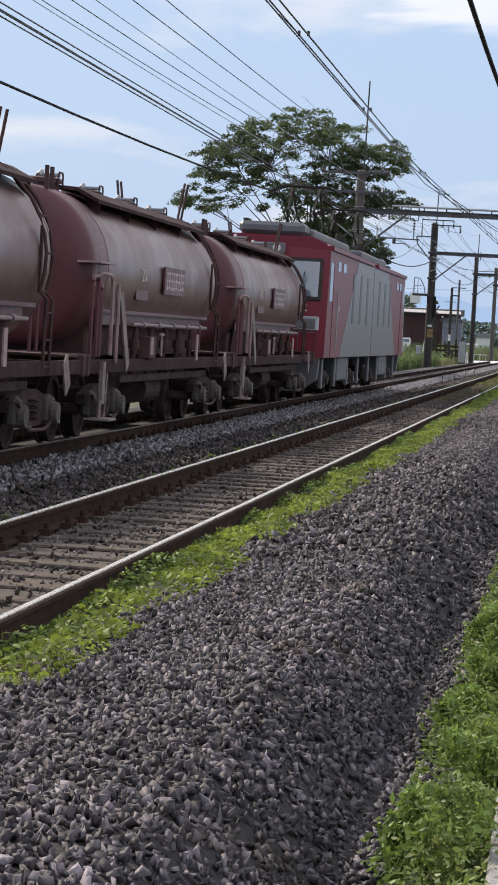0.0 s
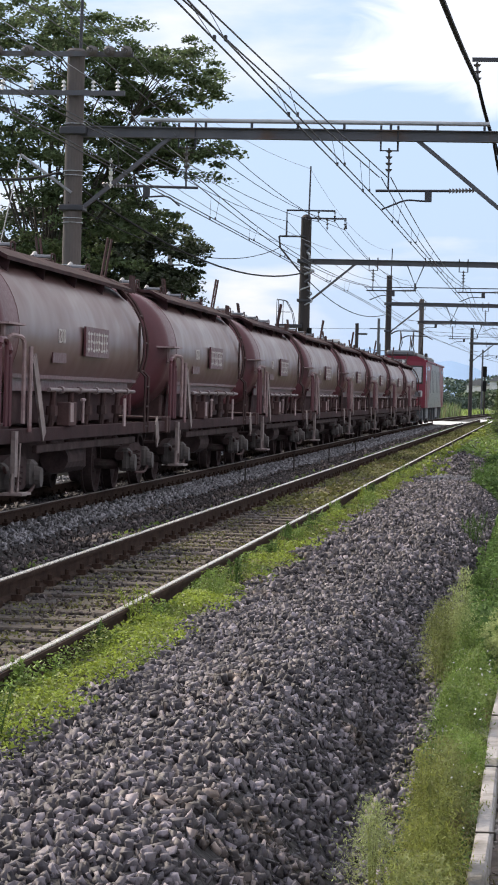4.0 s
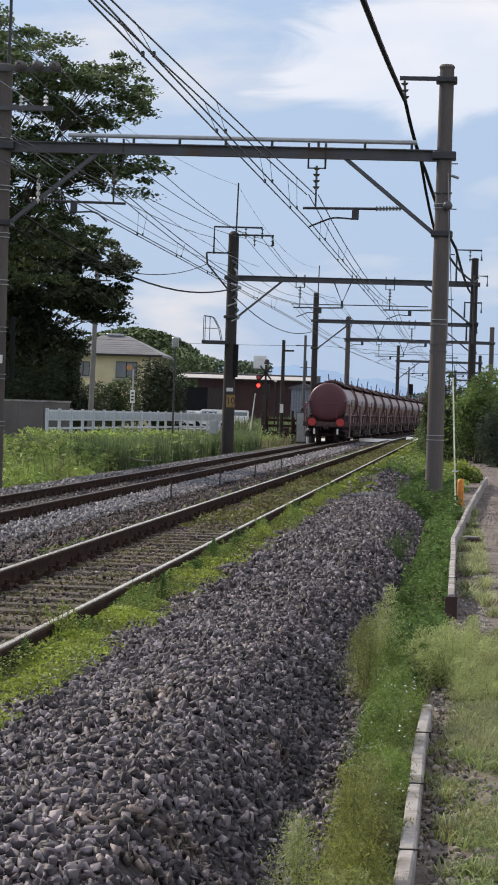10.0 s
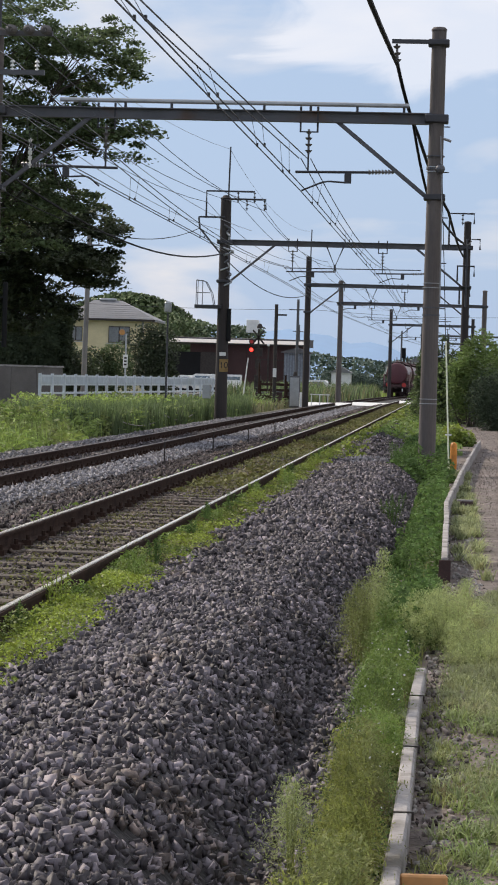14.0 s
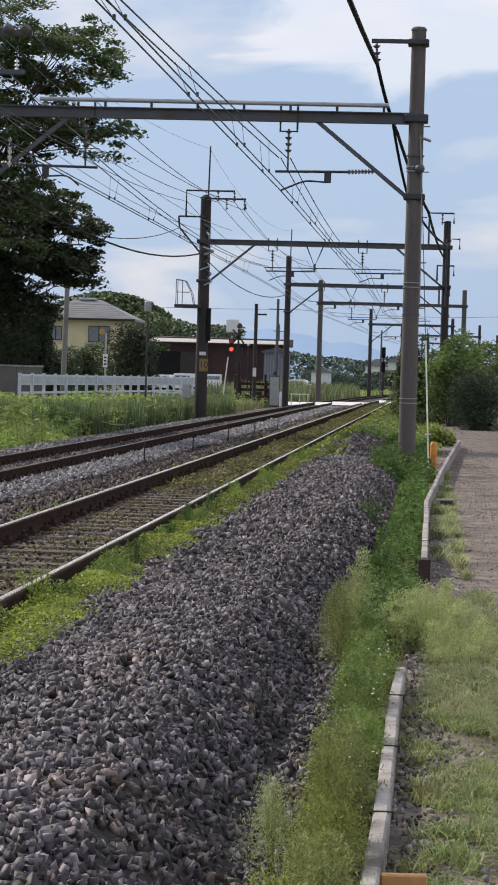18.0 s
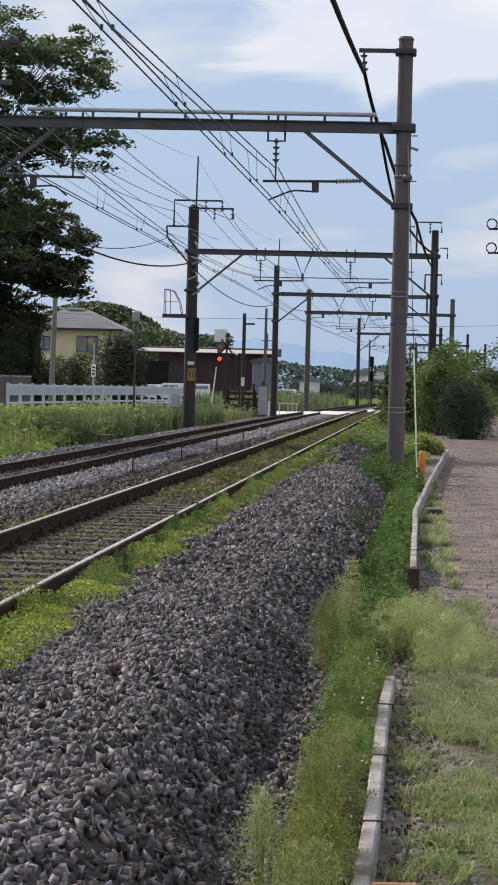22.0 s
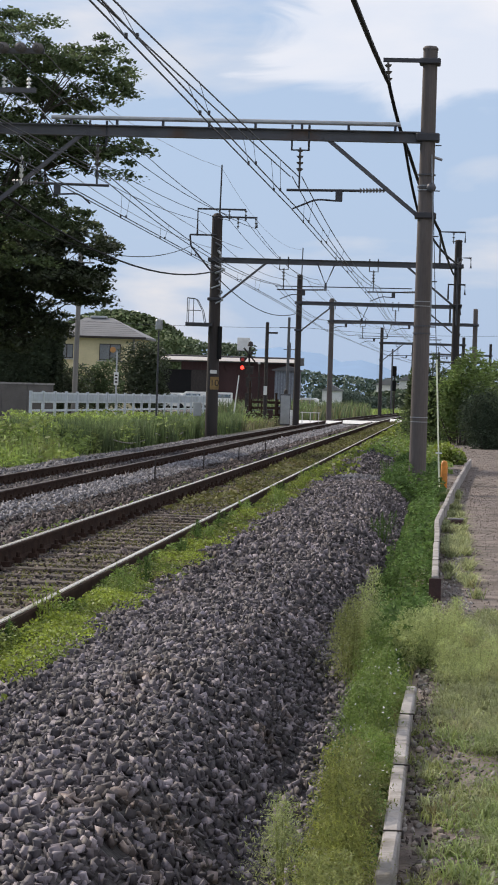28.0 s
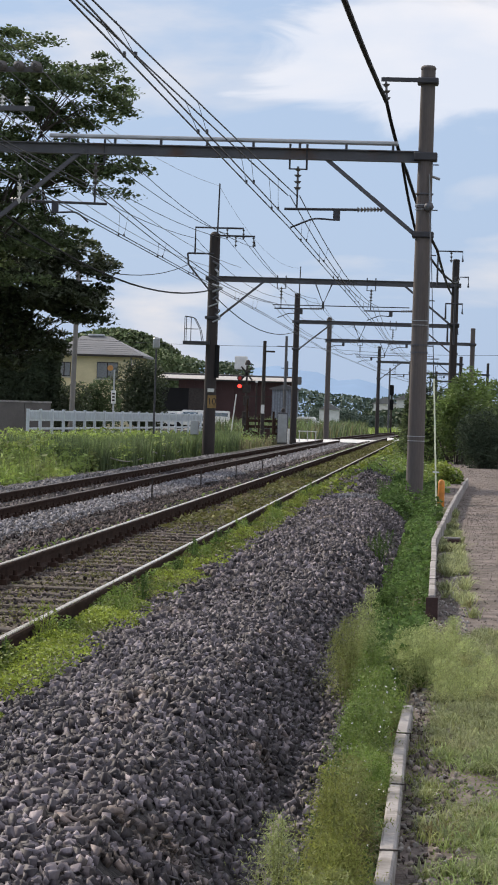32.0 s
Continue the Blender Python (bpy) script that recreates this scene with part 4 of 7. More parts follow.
    for s in (-1, 1):
        turn = EAST if s > 0 else Matrix.Rotation(radians(180), 4, "Z") @ EAST
        writing("EH500", 0.2, LETTER, w, Matrix.Translation((s * (HW + 0.006), 2.9 if s > 0 else 22.1, 2.15)) @ turn, "class_letters", "small white class letters")
    for y, rz in ((0.285, 0), (24.715, 180)):
        writing("EH500-22", 0.3, WHITE, w, Matrix.Translation((0.35 if rz == 0 else -0.35, y, 2.12)) @ pose(0, 0, 0, 0, 0, rz) @ pose(0, 0, 0, 80, 0, 0), "front_number", "white number on the cab face")
    b = B()
    box(b, (0, 12.5, 2.2), (1.2, 0.4, 2.0))
    part("gangway", b, IRON, w)
    return w

# ---- overhead line ----
INSULATOR = material("brown_grey_insulator", (0.11, 0.1, 0.098), 0.35, 0, 0.1, 5.0, 30.0, 0.0)


def insulator(parent, a, b, n=4, r=0.09, mat=PORCELAIN, name="insulator"):
    bm = B()
    a, b = Vector(a), Vector(b)
    rod(bm, a, b, r * 0.3, n=8)
    for k in range(n):
        c = a.lerp(b, (k + 0.5) / n)
        d = (b - a).normalized() * 0.022
        rod(bm, c - d, c + d, r, r * 0.55, n=12)
    return part(name, bm, mat, parent)


def portal(d, xl, xr, zb, left, right, tracks, label, rl=0.17, rr=0.17, mast=0.0, duct=False, braces=True, mat_l=CONCRETE, mat_r=CONCRETE, bands=True):
    """A gantry over both tracks at y = d: two poles, a beam, braces and the gear that holds the wires."""
    t = thing("catenary_portal", label, "catenary gantry", "catenary gantries")
    for x, top, r, m in ((xl, left, rl, mat_l), (xr, right, rr, mat_r)):
        b = B()
        rod(b, (x, d, -0.4), (x, d, top), r * 1.12, r * 0.92, n=20)
        p = part("pole", b, m, t, "", False)
        b = B()
        lathe(b, [(r * 1.0, 0), (r * 1.0, 0.03), (r * 0.8, 0.07), (0, 0.09)], 20, Matrix.Translation((x, d, top - 0.01)))
        part("pole_cap", b, m, p)
        if bands:
            z = 1.2
            while z < top - 0.6:
                b = B()
                rod(b, (x, d, z), (x, d, z + 0.014), r * 1.12 + 0.006, n=20)
                rod(b, (x, d, z + 0.09), (x, d, z + 0.104), r * 1.12 + 0.006, n=20)
                part("pole_band", b, GALV, p, "pair of thin metal bands")
                z += 0.95 if x == xl else 2.3
            for k in range(6):
                b = B()
                rod(b, (x + r, d, 2.2 + k * 0.9), (x + r + 0.12, d, 2.2 + k * 0.9), 0.012, n=5)
                part("step_bolt", b, STEEL_DARK, p)
    # beam of channel section
    b = B()
    h = 0.11
    prism(b, [(d - 0.1, zb - h), (d + 0.1, zb - h), (d + 0.1, zb - h + 0.02), (d + 0.015, zb - h + 0.02), (d + 0.015, zb + h - 0.02), (d + 0.1, zb + h - 0.02), (d + 0.1, zb + h), (d - 0.1, zb + h),
              (d - 0.1, zb + h - 0.02), (d - 0.015, zb + h - 0.02), (d - 0.015, zb - h + 0.02), (d - 0.1, zb - h + 0.02)], "x", xl + rl * 0.6, xr - rr * 0.6)
    part("beam", b, STEEL, t, "grey steel cross beam")
    for x, r in ((xl, rl), (xr, rr)):
        b = B()
        box(b, (x, d, zb), (2 * r + 0.16, 2 * r + 0.1, 0.16), bevel=0.02)
        part("beam_clamp", b, STEEL_DARK, t)
    if braces:
        for x, s, r in ((xl, 1, rl), (xr, -1, rr)):
            b = B()
            a, c = Vector((x + s * r, d, zb - 1.55)), Vector((x + s * 2.05, d, zb - 0.02))
            q = (c - a).to_track_quat("Z", "Y").to_matrix()
            box(b, (a + c) / 2, (0.1, 0.08, (c - a).length), q)
            part("brace", b, STEEL, t, "slanting steel brace")
            b = B()
            box(b, (x, d, zb - 1.55), (2 * r + 0.12, 2 * r + 0.08, 0.12), bevel=0.02)
            part("brace_clamp", b, STEEL_DARK, t)
    if duct:
        b = B()
        x0, x1 = xl + 1.35, xr - 0.55
        rod(b, (x0, d - 0.02, zb + 0.25), (x1, d - 0.02, zb + 0.25), 0.045, n=10)
        du = part("cable_duct", b, GALV, t, "pale conduit above the beam")
        for x in span(x0 + 0.4, x1 - 0.1, 0.95):
            b = B()
            box(b, (x, d - 0.02, zb + 0.16), (0.05, 0.05, 0.16))
            part("duct_foot", b, STEEL_DARK, du)
    if mast:
        b = B()
        rod(b, (xl + 0.08, d, left - 0.6), (xl + 0.12, d, mast), 0.035, 0.03, n=8)
        part("lightning_mast", b, STEEL_DARK, t, "thin upright mast")
    for tx, s in tracks:
        # U-shaped hanger, insulator and the arm that steadies the contact wires
        b = B()
        pipe(b, [(tx - 0.17, d, zb + 0.2), (tx - 0.17, d, zb - 0.3), (tx + 0.17, d, zb - 0.3), (tx + 0.17, d, zb + 0.2)], 0.026, 6)
        hg = part("hanger", b, STEEL_DARK, t, "U-shaped hanger")
        insulator(hg, (tx, d, zb - 0.25), (tx, d, zb - 0.75), 4, 0.075, INSULATOR)
        b = B()
        rod(b, (tx, d, zb - 0.7), (tx, d, zb - 1.12), 0.02, n=6)
        part("drop_rod", b, STEEL_DARK, hg)
        b = B()
        rod(b, (tx - s * 0.25, d, zb - 1.1), (tx + s * 1.25, d, zb - 1.08), 0.027, n=8)
        arm = part("steady_bar", b, STEEL_DARK, t)
        insulator(arm, (tx + s * 1.2, d, zb - 1.08), (tx + s * 1.72, d, zb - 1.06), 8, 0.055, INSULATOR)
        b = B()
        pipe(b, bent([(tx - 0.12, d, zb - 1.47), (tx + s * 0.35, d, zb - 1.27), (tx + s * 0.85, d, zb - 1.3), (tx + s * 0.85, d, zb - 1.1)], 0.12), 0.02, 6)
        part("registration_arm", b, STEEL_DARK, arm)
        b = B()
        box(b, (tx + s * 0.8, d, zb - 1.2), (0.14, 0.05, 0.22), bevel=0.01)
        part("bracket", b, STEEL_DARK, arm)
    return t


P1 = portal(49, -9.35, -0.45, 6.85, 8.45, 8.6, ((FAR_X, -1), (NEAR_X, 1)), "concrete catenary poles with a grey beam over both tracks", 0.19, 0.155, mast=12.2, duct=True)
P2 = portal(97, -9.1, 0.45, 6.93, 8.65, 7.9, ((-6.4, 1), (-2.85, 1)), "dark catenary poles with a slim beam and side frames", 0.225, 0.15, mast=10.7, mat_l=POLE_DARK, mat_r=POLE_DARK, bands=False)
P3 = portal(140, -8.3, 0.7, 6.95, 8.5, 8.3, ((-6.4, 1), (-2.8, 1)), "distant dark catenary gantry", 0.17, 0.15, mast=10.1, mat_l=POLE_DARK, mat_r=POLE_DARK, bands=False)
P4 = portal(169, -7.75, 2.1, 6.85, 8.35, 7.9, ((-5.6, 1), (-1.9, 1)), "distant grey concrete catenary gantry", 0.17, 0.17, bands=False, braces=False)
portal(226, -5.7, 1.8, 6.75, 8.1, 7.4, ((-4.2, 1), (-0.5, 1)), "far dark catenary gantry", 0.16, 0.16, mat_l=POLE_DARK, mat_r=POLE_DARK, bands=False)
portal(275, -3.4, 5.2, 6.75, 8.0, 8.0, ((-2.0, 1), (1.8, 1)), "far dark catenary gantry", 0.16, 0.16, mat_l=POLE_DARK, mat_r=POLE_DARK, bands=False)
portal(330, -0.6, 8.6, 6.75, 8.0, 8.0, (), "far dark catenary gantry", 0.16, 0.16, mat_l=POLE_DARK, mat_r=POLE_DARK, bands=False)

# insulated arms of the first left pole
for z, x0, x1, pale in ((8.38, -11.0, -8.15, False), (7.6, -10.9, -8.3, True)):
    b = B()
    box(b, ((x0 + x1) / 2, 48.78, z), (x1 - x0, 0.09, 0.1))
    arm = part("cross_arm", b, STEEL, P1, "steel cross arm with insulators")
    for x in (-10.9, -10.25, -8.95, -8.6, -8.25) if not pale else (-10.8, -10.2, -9.55, -8.95, -8.45):
        if pale:
            insulator(arm, (x, 48.78, z + 0.02), (x, 48.78, z + 0.26), 3, 0.055)
        else:
            insulator(arm, (x, 48.72, z + 0.06), (x, 48.35, z + 0.02), 3, 0.1, INSULATOR)
for z in (6.2, 6.05):
    insulator(P1, (-8.55, 48.8, z + 0.1), (-8.55, 48.8, z - 0.35), 4, 0.05)
b = B()
rod(b, (-9.35, 48.8, 5.6), (-10.4, 48.8, 6.35), 0.03, n=6)
rod(b, (-10.4, 48.8, 6.35), (-10.9, 47.0, 2.0), 0.012, n=5)
part("stay_wire", b, WIRE_PALE, P1, "pale stay wire with a bead")
b = B()
box(b, (-9.27, 48.76, 2.55), (0.21, 0.02, 0.17))
part("number_board", b, WHITE, P1, "small white board with a dark mark")
writing("21", 0.14, IRON, P1, Matrix.Translation((-9.27, 48.745, 2.55)) @ pose(0, 0, 0, 90, 0, 0), "pole_number", "dark number on the board")
b = B()
pipe(b, [(-8.98, 48.8, 3.4), (-8.98, 48.8, 2.1)], 0.05, 8)
part("cable_sleeve", b, RUBBER, P1)
# arm on the right pole, with its insulator
b = B()
box(b, (-0.85, 48.8, 8.35), (1.05, 0.07, 0.08))
box(b, (-0.45, 49, 8.35), (0.42, 0.42, 0.12), bevel=0.02)
part("cross_arm", b, STEEL_DARK, P1, "short dark arm at the pole's head")
insulator(P1, (-1.28, 48.8, 8.3), (-1.25, 48.8, 7.9), 3, 0.08, INSULATOR)
b = B()
pipe(b, [(-0.36, 48.8, 6.5), (-0.3, 48.8, 5.3), (-0.28, 48.8, 3.2)], 0.014, 6)
pipe(b, [(-0.3, 48.83, 6.45), (-0.15, 48.83, 6.4)], 0.03, 6)
part("down_wire", b, WIRE_PALE, P1, "pale earthing wire down the pole")
b = B()
lathe(b, [(0, -0.1), (0.07, -0.07), (0.1, 0), (0.07, 0.07), (0, 0.1)], 12, Matrix.Translation((-0.35, 48.8, 5.85)))
part("round_junction", b, STEEL, P1, "round metal junction", True)
for z in (6.1, 5.85, 3.1, 2.95):
    b = B()
    rod(b, (-0.45, 49, z), (-0.45, 49, z + 0.03), 0.178, n=20)
    part("pole_strap", b, STEEL, P1, "metal strap")


def side_frame(parent, d, x0, x1, z0, z1, drops, r=0.042):
    b = B()
    pipe(b, [(x0, d, z0), (x0, d, z1), (x1, d, z1), (x1, d, z1 - 0.4)], r, 6)
    fr = part("side_frame", b, STEEL_DARK, parent, "dark pipe frame for feeder wires")
    for x in drops:
        insulator(fr, (x, d, z1), (x, d, z1 - 0.45), 3, 0.06, INSULATOR)


side_frame(P2, 96.7, -9.85, -7.95, 7.85, 8.92, (-8.6, -7.95))
side_frame(P2, 96.75, -8.9, -7.5, 8.5, 8.62, (-8.25, -7.55))
b = B()
pipe(b, bent([(-9.1, 96.8, 7.9), (-10.15, 96.8, 7.9), (-10.1, 96.8, 7.45), (-9.2, 96.8, 6.4)], 0.05), 0.04, 6)
part("strut", b, STEEL_DARK, P2)
side_frame(P2, 96.7, -0.27, 0.7, 6.9, 8.25, (0.25,))
side_frame(P2, 96.7, 0.45, 0.95, 4.6, 7.25, ())
side_frame(P2, 96.75, 0.1, 0.75, 5.6, 6.2, ())
side_frame(P2, 96.75, 0.2, 0.6, 4.7, 5.4, ())
for d, x, z in ((97, -4.73, 6.9), (140, -4.7, 6.93), (169, -3.9, 6.83)):
    p = {97: P2, 140: P3, 169: P4}[d]
    b = B()
    pipe(b, [(x - 0.35, d, z), (x, d, z - 0.85), (x + 0.35, d, z)], 0.03, 6)
    rod(b, (x, d, z - 0.75), (x, d, z - 1.0), 0.05, n=6)
    part("v_hanger", b, STEEL_DARK, p, "V-shaped hanger")
    b = B()
    pipe(b, [(x - 2.0, d, z - 0.93), (x + 3.4, d, z - 0.9)], 0.022, 6)
    part("cross_bar", b, STEEL_DARK, p)
b = B()
lathe(b, [(0.0, 0.12), (0.12, 0.09), (0.19, 0.0), (0.19, -0.2)], 16, Matrix.Translation((-9.1, 97, 8.68)))
part("pole_cap", b, POLE_DARK, P2, "", True)
# platform with a rail on the second left pole
b = B()
box(b, (-9.68, 96.9, 4.36), (1.05, 0.7, 0.13))
pl = part("maintenance_platform", b, STEEL_DARK, P2, "small steel platform")
for pts in ([(-10.15, 96.6, 4.4), (-10.15, 96.6, 5.4), (-10.15, 97.2, 5.4), (-10.15, 97.2, 4.4)], [(-10.15, 96.6, 5.4), (-9.8, 96.6, 5.36), (-9.55, 96.6, 4.9), (-9.45, 96.6, 4.4)],
            [(-10.15, 97.2, 5.4), (-9.8, 97.2, 5.36), (-9.55, 97.2, 4.9), (-9.45, 97.2, 4.4)], [(-10.15, 96.6, 4.9), (-9.6, 96.6, 4.9)], [(-9.9, 96.6, 4.4), (-9.9, 96.6, 5.38)]):
    b = B()
    pipe(b, bent(pts, 0.08) if len(pts) > 2 else pts, 0.016, 5)
    part("platform_rail", b, STEEL, pl)
b = B()
rod(b, (-8.85, 96.85, 4.3), (-8.85, 96.85, 3.0), 0.09, n=10)
part("cable_head", b, RUBBER, P2)
rnd = random.Random(17)
for k in range(8):
    b = B()
    pipe(b, bent([(-9.1 + rnd.uniform(-0.15, 0.2), 96.78, 5.2 + 0.3 * k), (-8.85 + rnd.uniform(-0.1, 0.15), 96.72, 5.35 + 0.3 * k), (-9.05 + rnd.uniform(-0.1, 0.15), 96.78, 5.5 + 0.3 * k)], 0.05), rnd.uniform(0.025, 0.05), 6)
    part("cable_fitting", b, STEEL if k % 2 else GALV, P2)
b = B()
box(b, (-9.0, 96.76, 2.05), (0.34, 0.02, 0.5))
sg = part("warning_board", b, material("yellow_board", (0.3, 0.19, 0.07), 0.7), P2, "yellow board with dark marks")
writing("10", 0.36, IRON, sg, Matrix.Translation((-9.0, 96.745, 2.05)) @ pose(0, 0, 0, 90, 0, 0), "sign_number", "dark number")
b = B()
box(b, (-9.05, 96.76, 2.5), (0.26, 0.02, 0.14))
part("white_plate", b, WHITE, P2)
b = B()
box(b, (-9.65, 96.8, 1.0), (0.32, 0.25, 0.55), bevel=0.02)
part("control_box", b, GALV, P2, "grey control box on the pole")


def wire(name, label, points, r, mat, category="wire", group="overhead wires", sag=0.0, n=10):
    """A wire through the points, sagging between them."""
    b, pts = B(), []
    for a, c in zip(points, points[1:]):
        for k in range(n + 1):
            s = k / n
            if pts and k == 0:
                continue
            pts.append(Vector(a).lerp(Vector(c), s) - Vector((0, 0, sag * 4 * s * (1 - s))))
    pipe(b, pts, r, 5)
    return tagged(link(name, b, mat), label, category, group)


def catenary(x0, off, clips):
    """Twin contact and messenger wires over one track, with droppers and clips."""
    sup = [(49, x0 - 0.1), (97, x0 + 0.25), (140, x0 + 0.3), (169, x0 + 1.0), (226, x0 + 2.4), (275, x0 + 4.6), (330, x0 + 7.4)]
    back = [(-90, x0 - 0.35), (0, x0 - 0.45 + off)]
    for dx in (-0.06, 0.06):
        wire("contact_wire", "dark copper contact wire above the track", [(x + dx, y, 5.40) for y, x in back + sup], 0.011, WIRE)
        wire("messenger_wire", "messenger wire that carries the contact wire", [(x + dx * 1.6 + 0.05, y, 6.02) for y, x in sup], 0.011, WIRE, sag=0.4)
        wire("messenger_wire", "messenger wire that carries the contact wire", [(x0 - 0.65 + dx * 1.4, -90, 5.75), (x0 - 0.72 + off + dx * 1.4, 10, 5.62), (x0 - 0.1 + dx * 1.4, 49, 6.02)], 0.011, WIRE, sag=0.03)
    for y in clips:
        for dx in (-0.06, 0.06):
            k = (y - 49) / 48
            x = float(np.interp(y, (-90, 0, 49, 97), (x0 - 0.35, x0 - 0.45 + off, x0 - 0.1, x0 + 0.25)))
            xt = float(np.interp(y, (-90, 10, 49), (x0 - 0.65, x0 - 0.72 + off, x0 - 0.1))) + dx * 1.4 if y < 49 else x + dx * 1.6 + 0.05
            zt = float(np.interp(y, (-90, 10, 49), (5.75, 5.62, 6.02))) - 0.01 if y < 49 else 6.02 - 1.6 * k * (1 - k)
            b = B()
            rod(b, (x + dx, y, 5.4), (xt, y, zt), 0.004, n=4)
            box(b, (x + dx, y, 5.42), (0.03, 0.07, 0.06))
            tagged(link("dropper", b, WIRE), "thin dropper clipped to the contact wire", "dropper", "droppers")


catenary(NEAR_X, -0.36, (-30, -22, -12, 3, 11, 19, 26, 33, 40, 45, 53, 60, 67, 74, 81, 88))
catenary(FAR_X + 0.1, 0.0, (12, 24, 33, 41, 53, 60, 67, 74, 81, 88))

for x, z, x2, z2 in ((-10.9, 8.45, -9.85, 8.5), (-10.25, 8.45, -8.6, 8.5), (-8.95, 8.45, -7.95, 8.5), (-8.25, 8.45, -7.55, 8.2)):
    wire("feeder_wire", "thin feeder wire along the pole heads", [(x - 0.4, -90, z + 0.3), (x, 49, z)], 0.011, WIRE, sag=0.6, n=16)
    wire("feeder_wire", "thin feeder wire along the pole heads", [(x, 49, z), (x2, 97, z2), (x2 + 0.7, 140, z2 - 0.2), (x2 + 1.4, 169, z2 - 0.3), (x2 + 3.4, 226, z2 - 0.5)], 0.011, WIRE, sag=0.55)
for x in (-10.2, -8.95):
    wire("feeder_wire", "thin lower feeder wire", [(x - 0.3, -90, 8.1), (x, 49, 7.86), (x + 0.9, 97, 7.4)], 0.009, WIRE_PALE, sag=0.5)
wire("signal_cable", "black sagging cable slung between the poles", [(-10.4, -90, 6.9), (-10.3, 30, 6.3), (-9.6, 48.8, 6.0), (-9.1, 97, 6.5)], 0.028, RUBBER, "cable", sag=0.85, n=14)
wire("signal_cable", "black sagging cable slung between the poles", [(-9.4, 48.8, 5.4), (-10.1, 96.8, 7.45)], 0.014, RUBBER, "cable", sag=0.75, n=14)
wire("signal_cable", "black sagging cable slung between the poles", [(-9.1, 97, 6.3), (-8.3, 140, 6.4)], 0.02, RUBBER, "cable", sag=0.7, n=14)
wire("power_cable", "thick black cable hung from the pole's arm", [(-2.6, -60, 9.6), (-1.25, 48.8, 7.88)], 0.045, RUBBER, "cable", sag=1.9, n=30)
wire("power_cable", "thick black cable hung from the pole's arm", [(-1.25, 48.8, 7.88), (-0.85, 51, 6.75), (-0.2, 62, 5.9), (0.3, 97, 6.6)], 0.038, RUBBER, "cable", sag=0.12, n=12)
wire("power_cable", "thick black cable hung from the pole's arm", [(-0.95, 49.4, 6.95), (-0.6, 52, 5.5), (0.2, 70, 5.6), (0.6, 97, 7.2)], 0.03, RUBBER, "cable", sag=0.12, n=12)
wire("far_wire", "thin wire crossing the sky", [(-30, 150, 6.2), (-9, 160, 6.1), (6, 170, 6.3)], 0.012, WIRE, sag=0.25)
wire("far_wire", "thin wire from the mast head", [(-9.0, 97, 10.6), (-12, 49, 11.5)], 0.007, WIRE_PALE, sag=0.8)
wire("far_wire", "thin wire from the mast head", [(-9.0, 97, 10.6), (-8.3, 140, 10.0)], 0.007, WIRE_PALE, sag=0.8)

# ---- plants ----
def fill(name, V, loops, starts, mat):
    me = bpy.data.meshes.new(name)
    me.vertices.add(len(V))
    me.vertices.foreach_set("co", np.asarray(V, np.float32).ravel())
    me.loops.add(len(loops))
    me.loops.foreach_set("vertex_index", np.asarray(loops, np.int32))
    me.polygons.add(len(starts))
    me.polygons.foreach_set("loop_start", np.asarray(starts, np.int32))
    me.update(calc_edges=True)
    me.materials.append(mat)
    return new(name, me)


def leaves(name, P, size, mat, rng, aspect=0.5, flat=0.5):
    """One pointed leaf at each place, each turned its own way, folded a little along the middle."""
    n = len(P)
    s = (size * rng.uniform(0.6, 1.3, n))[:, None]
    u = rng.normal(size=(n, 3))
    u[:, 2] *= flat
    u = unit(u)
    w = unit(np.cross(u, rng.normal(size=(n, 3)) * (1, 1, 0.6) + (0, 0, 1.2)))
    nn = np.cross(u, w)
    V = np.stack([P - u * s, P + w * s * aspect + nn * s * 0.12, P + u * s, P - w * s * aspect + nn * s * 0.12], 1).reshape(-1, 3)
    return fill(name, V, np.arange(4 * n), np.arange(0, 4 * n, 4), mat)


def blades(name, P, height, width, lean, mat, rng):
    """A two-piece grass blade at each place."""
    n = len(P)
    h = (height * rng.uniform(0.55, 1.25, n))[:, None]
    a = rng.uniform(0, 6.283, n)
    d = np.stack([np.cos(a), np.sin(a), np.zeros(n)], 1)
    side = np.stack([-np.sin(a), np.cos(a), np.zeros(n)], 1) * (width * rng.uniform(0.7, 1.3, n))[:, None]
    k = (lean * rng.uniform(0.2, 1.5, n))[:, None]
    mid = P + d * h * k * 0.35 + np.array((0, 0, 1.0)) * h * 0.6
    tip = P + d * h * k + np.array((0, 0, 1.0)) * h * (1 - 0.3 * k)
    V = np.stack([P - side, P + side, mid + side * 0.7, mid - side * 0.7, tip], 1).reshape(-1, 3)
    b = (np.arange(n) * 5)[:, None]
    loops = (b + np.array([0, 1, 2, 3, 3, 2, 4])).ravel()
    starts = (np.arange(n) * 7)[:, None] + np.array([0, 4])
    return fill(name, V, loops, starts.ravel(), mat)


def on_land(X, Y, dz=0.0):
    return np.array([(x, y, land(x, y) + dz) for x, y in zip(X, Y)])


def join_into(parent, ob, name):
    ob.parent = parent
    ob.name = name
    return ob


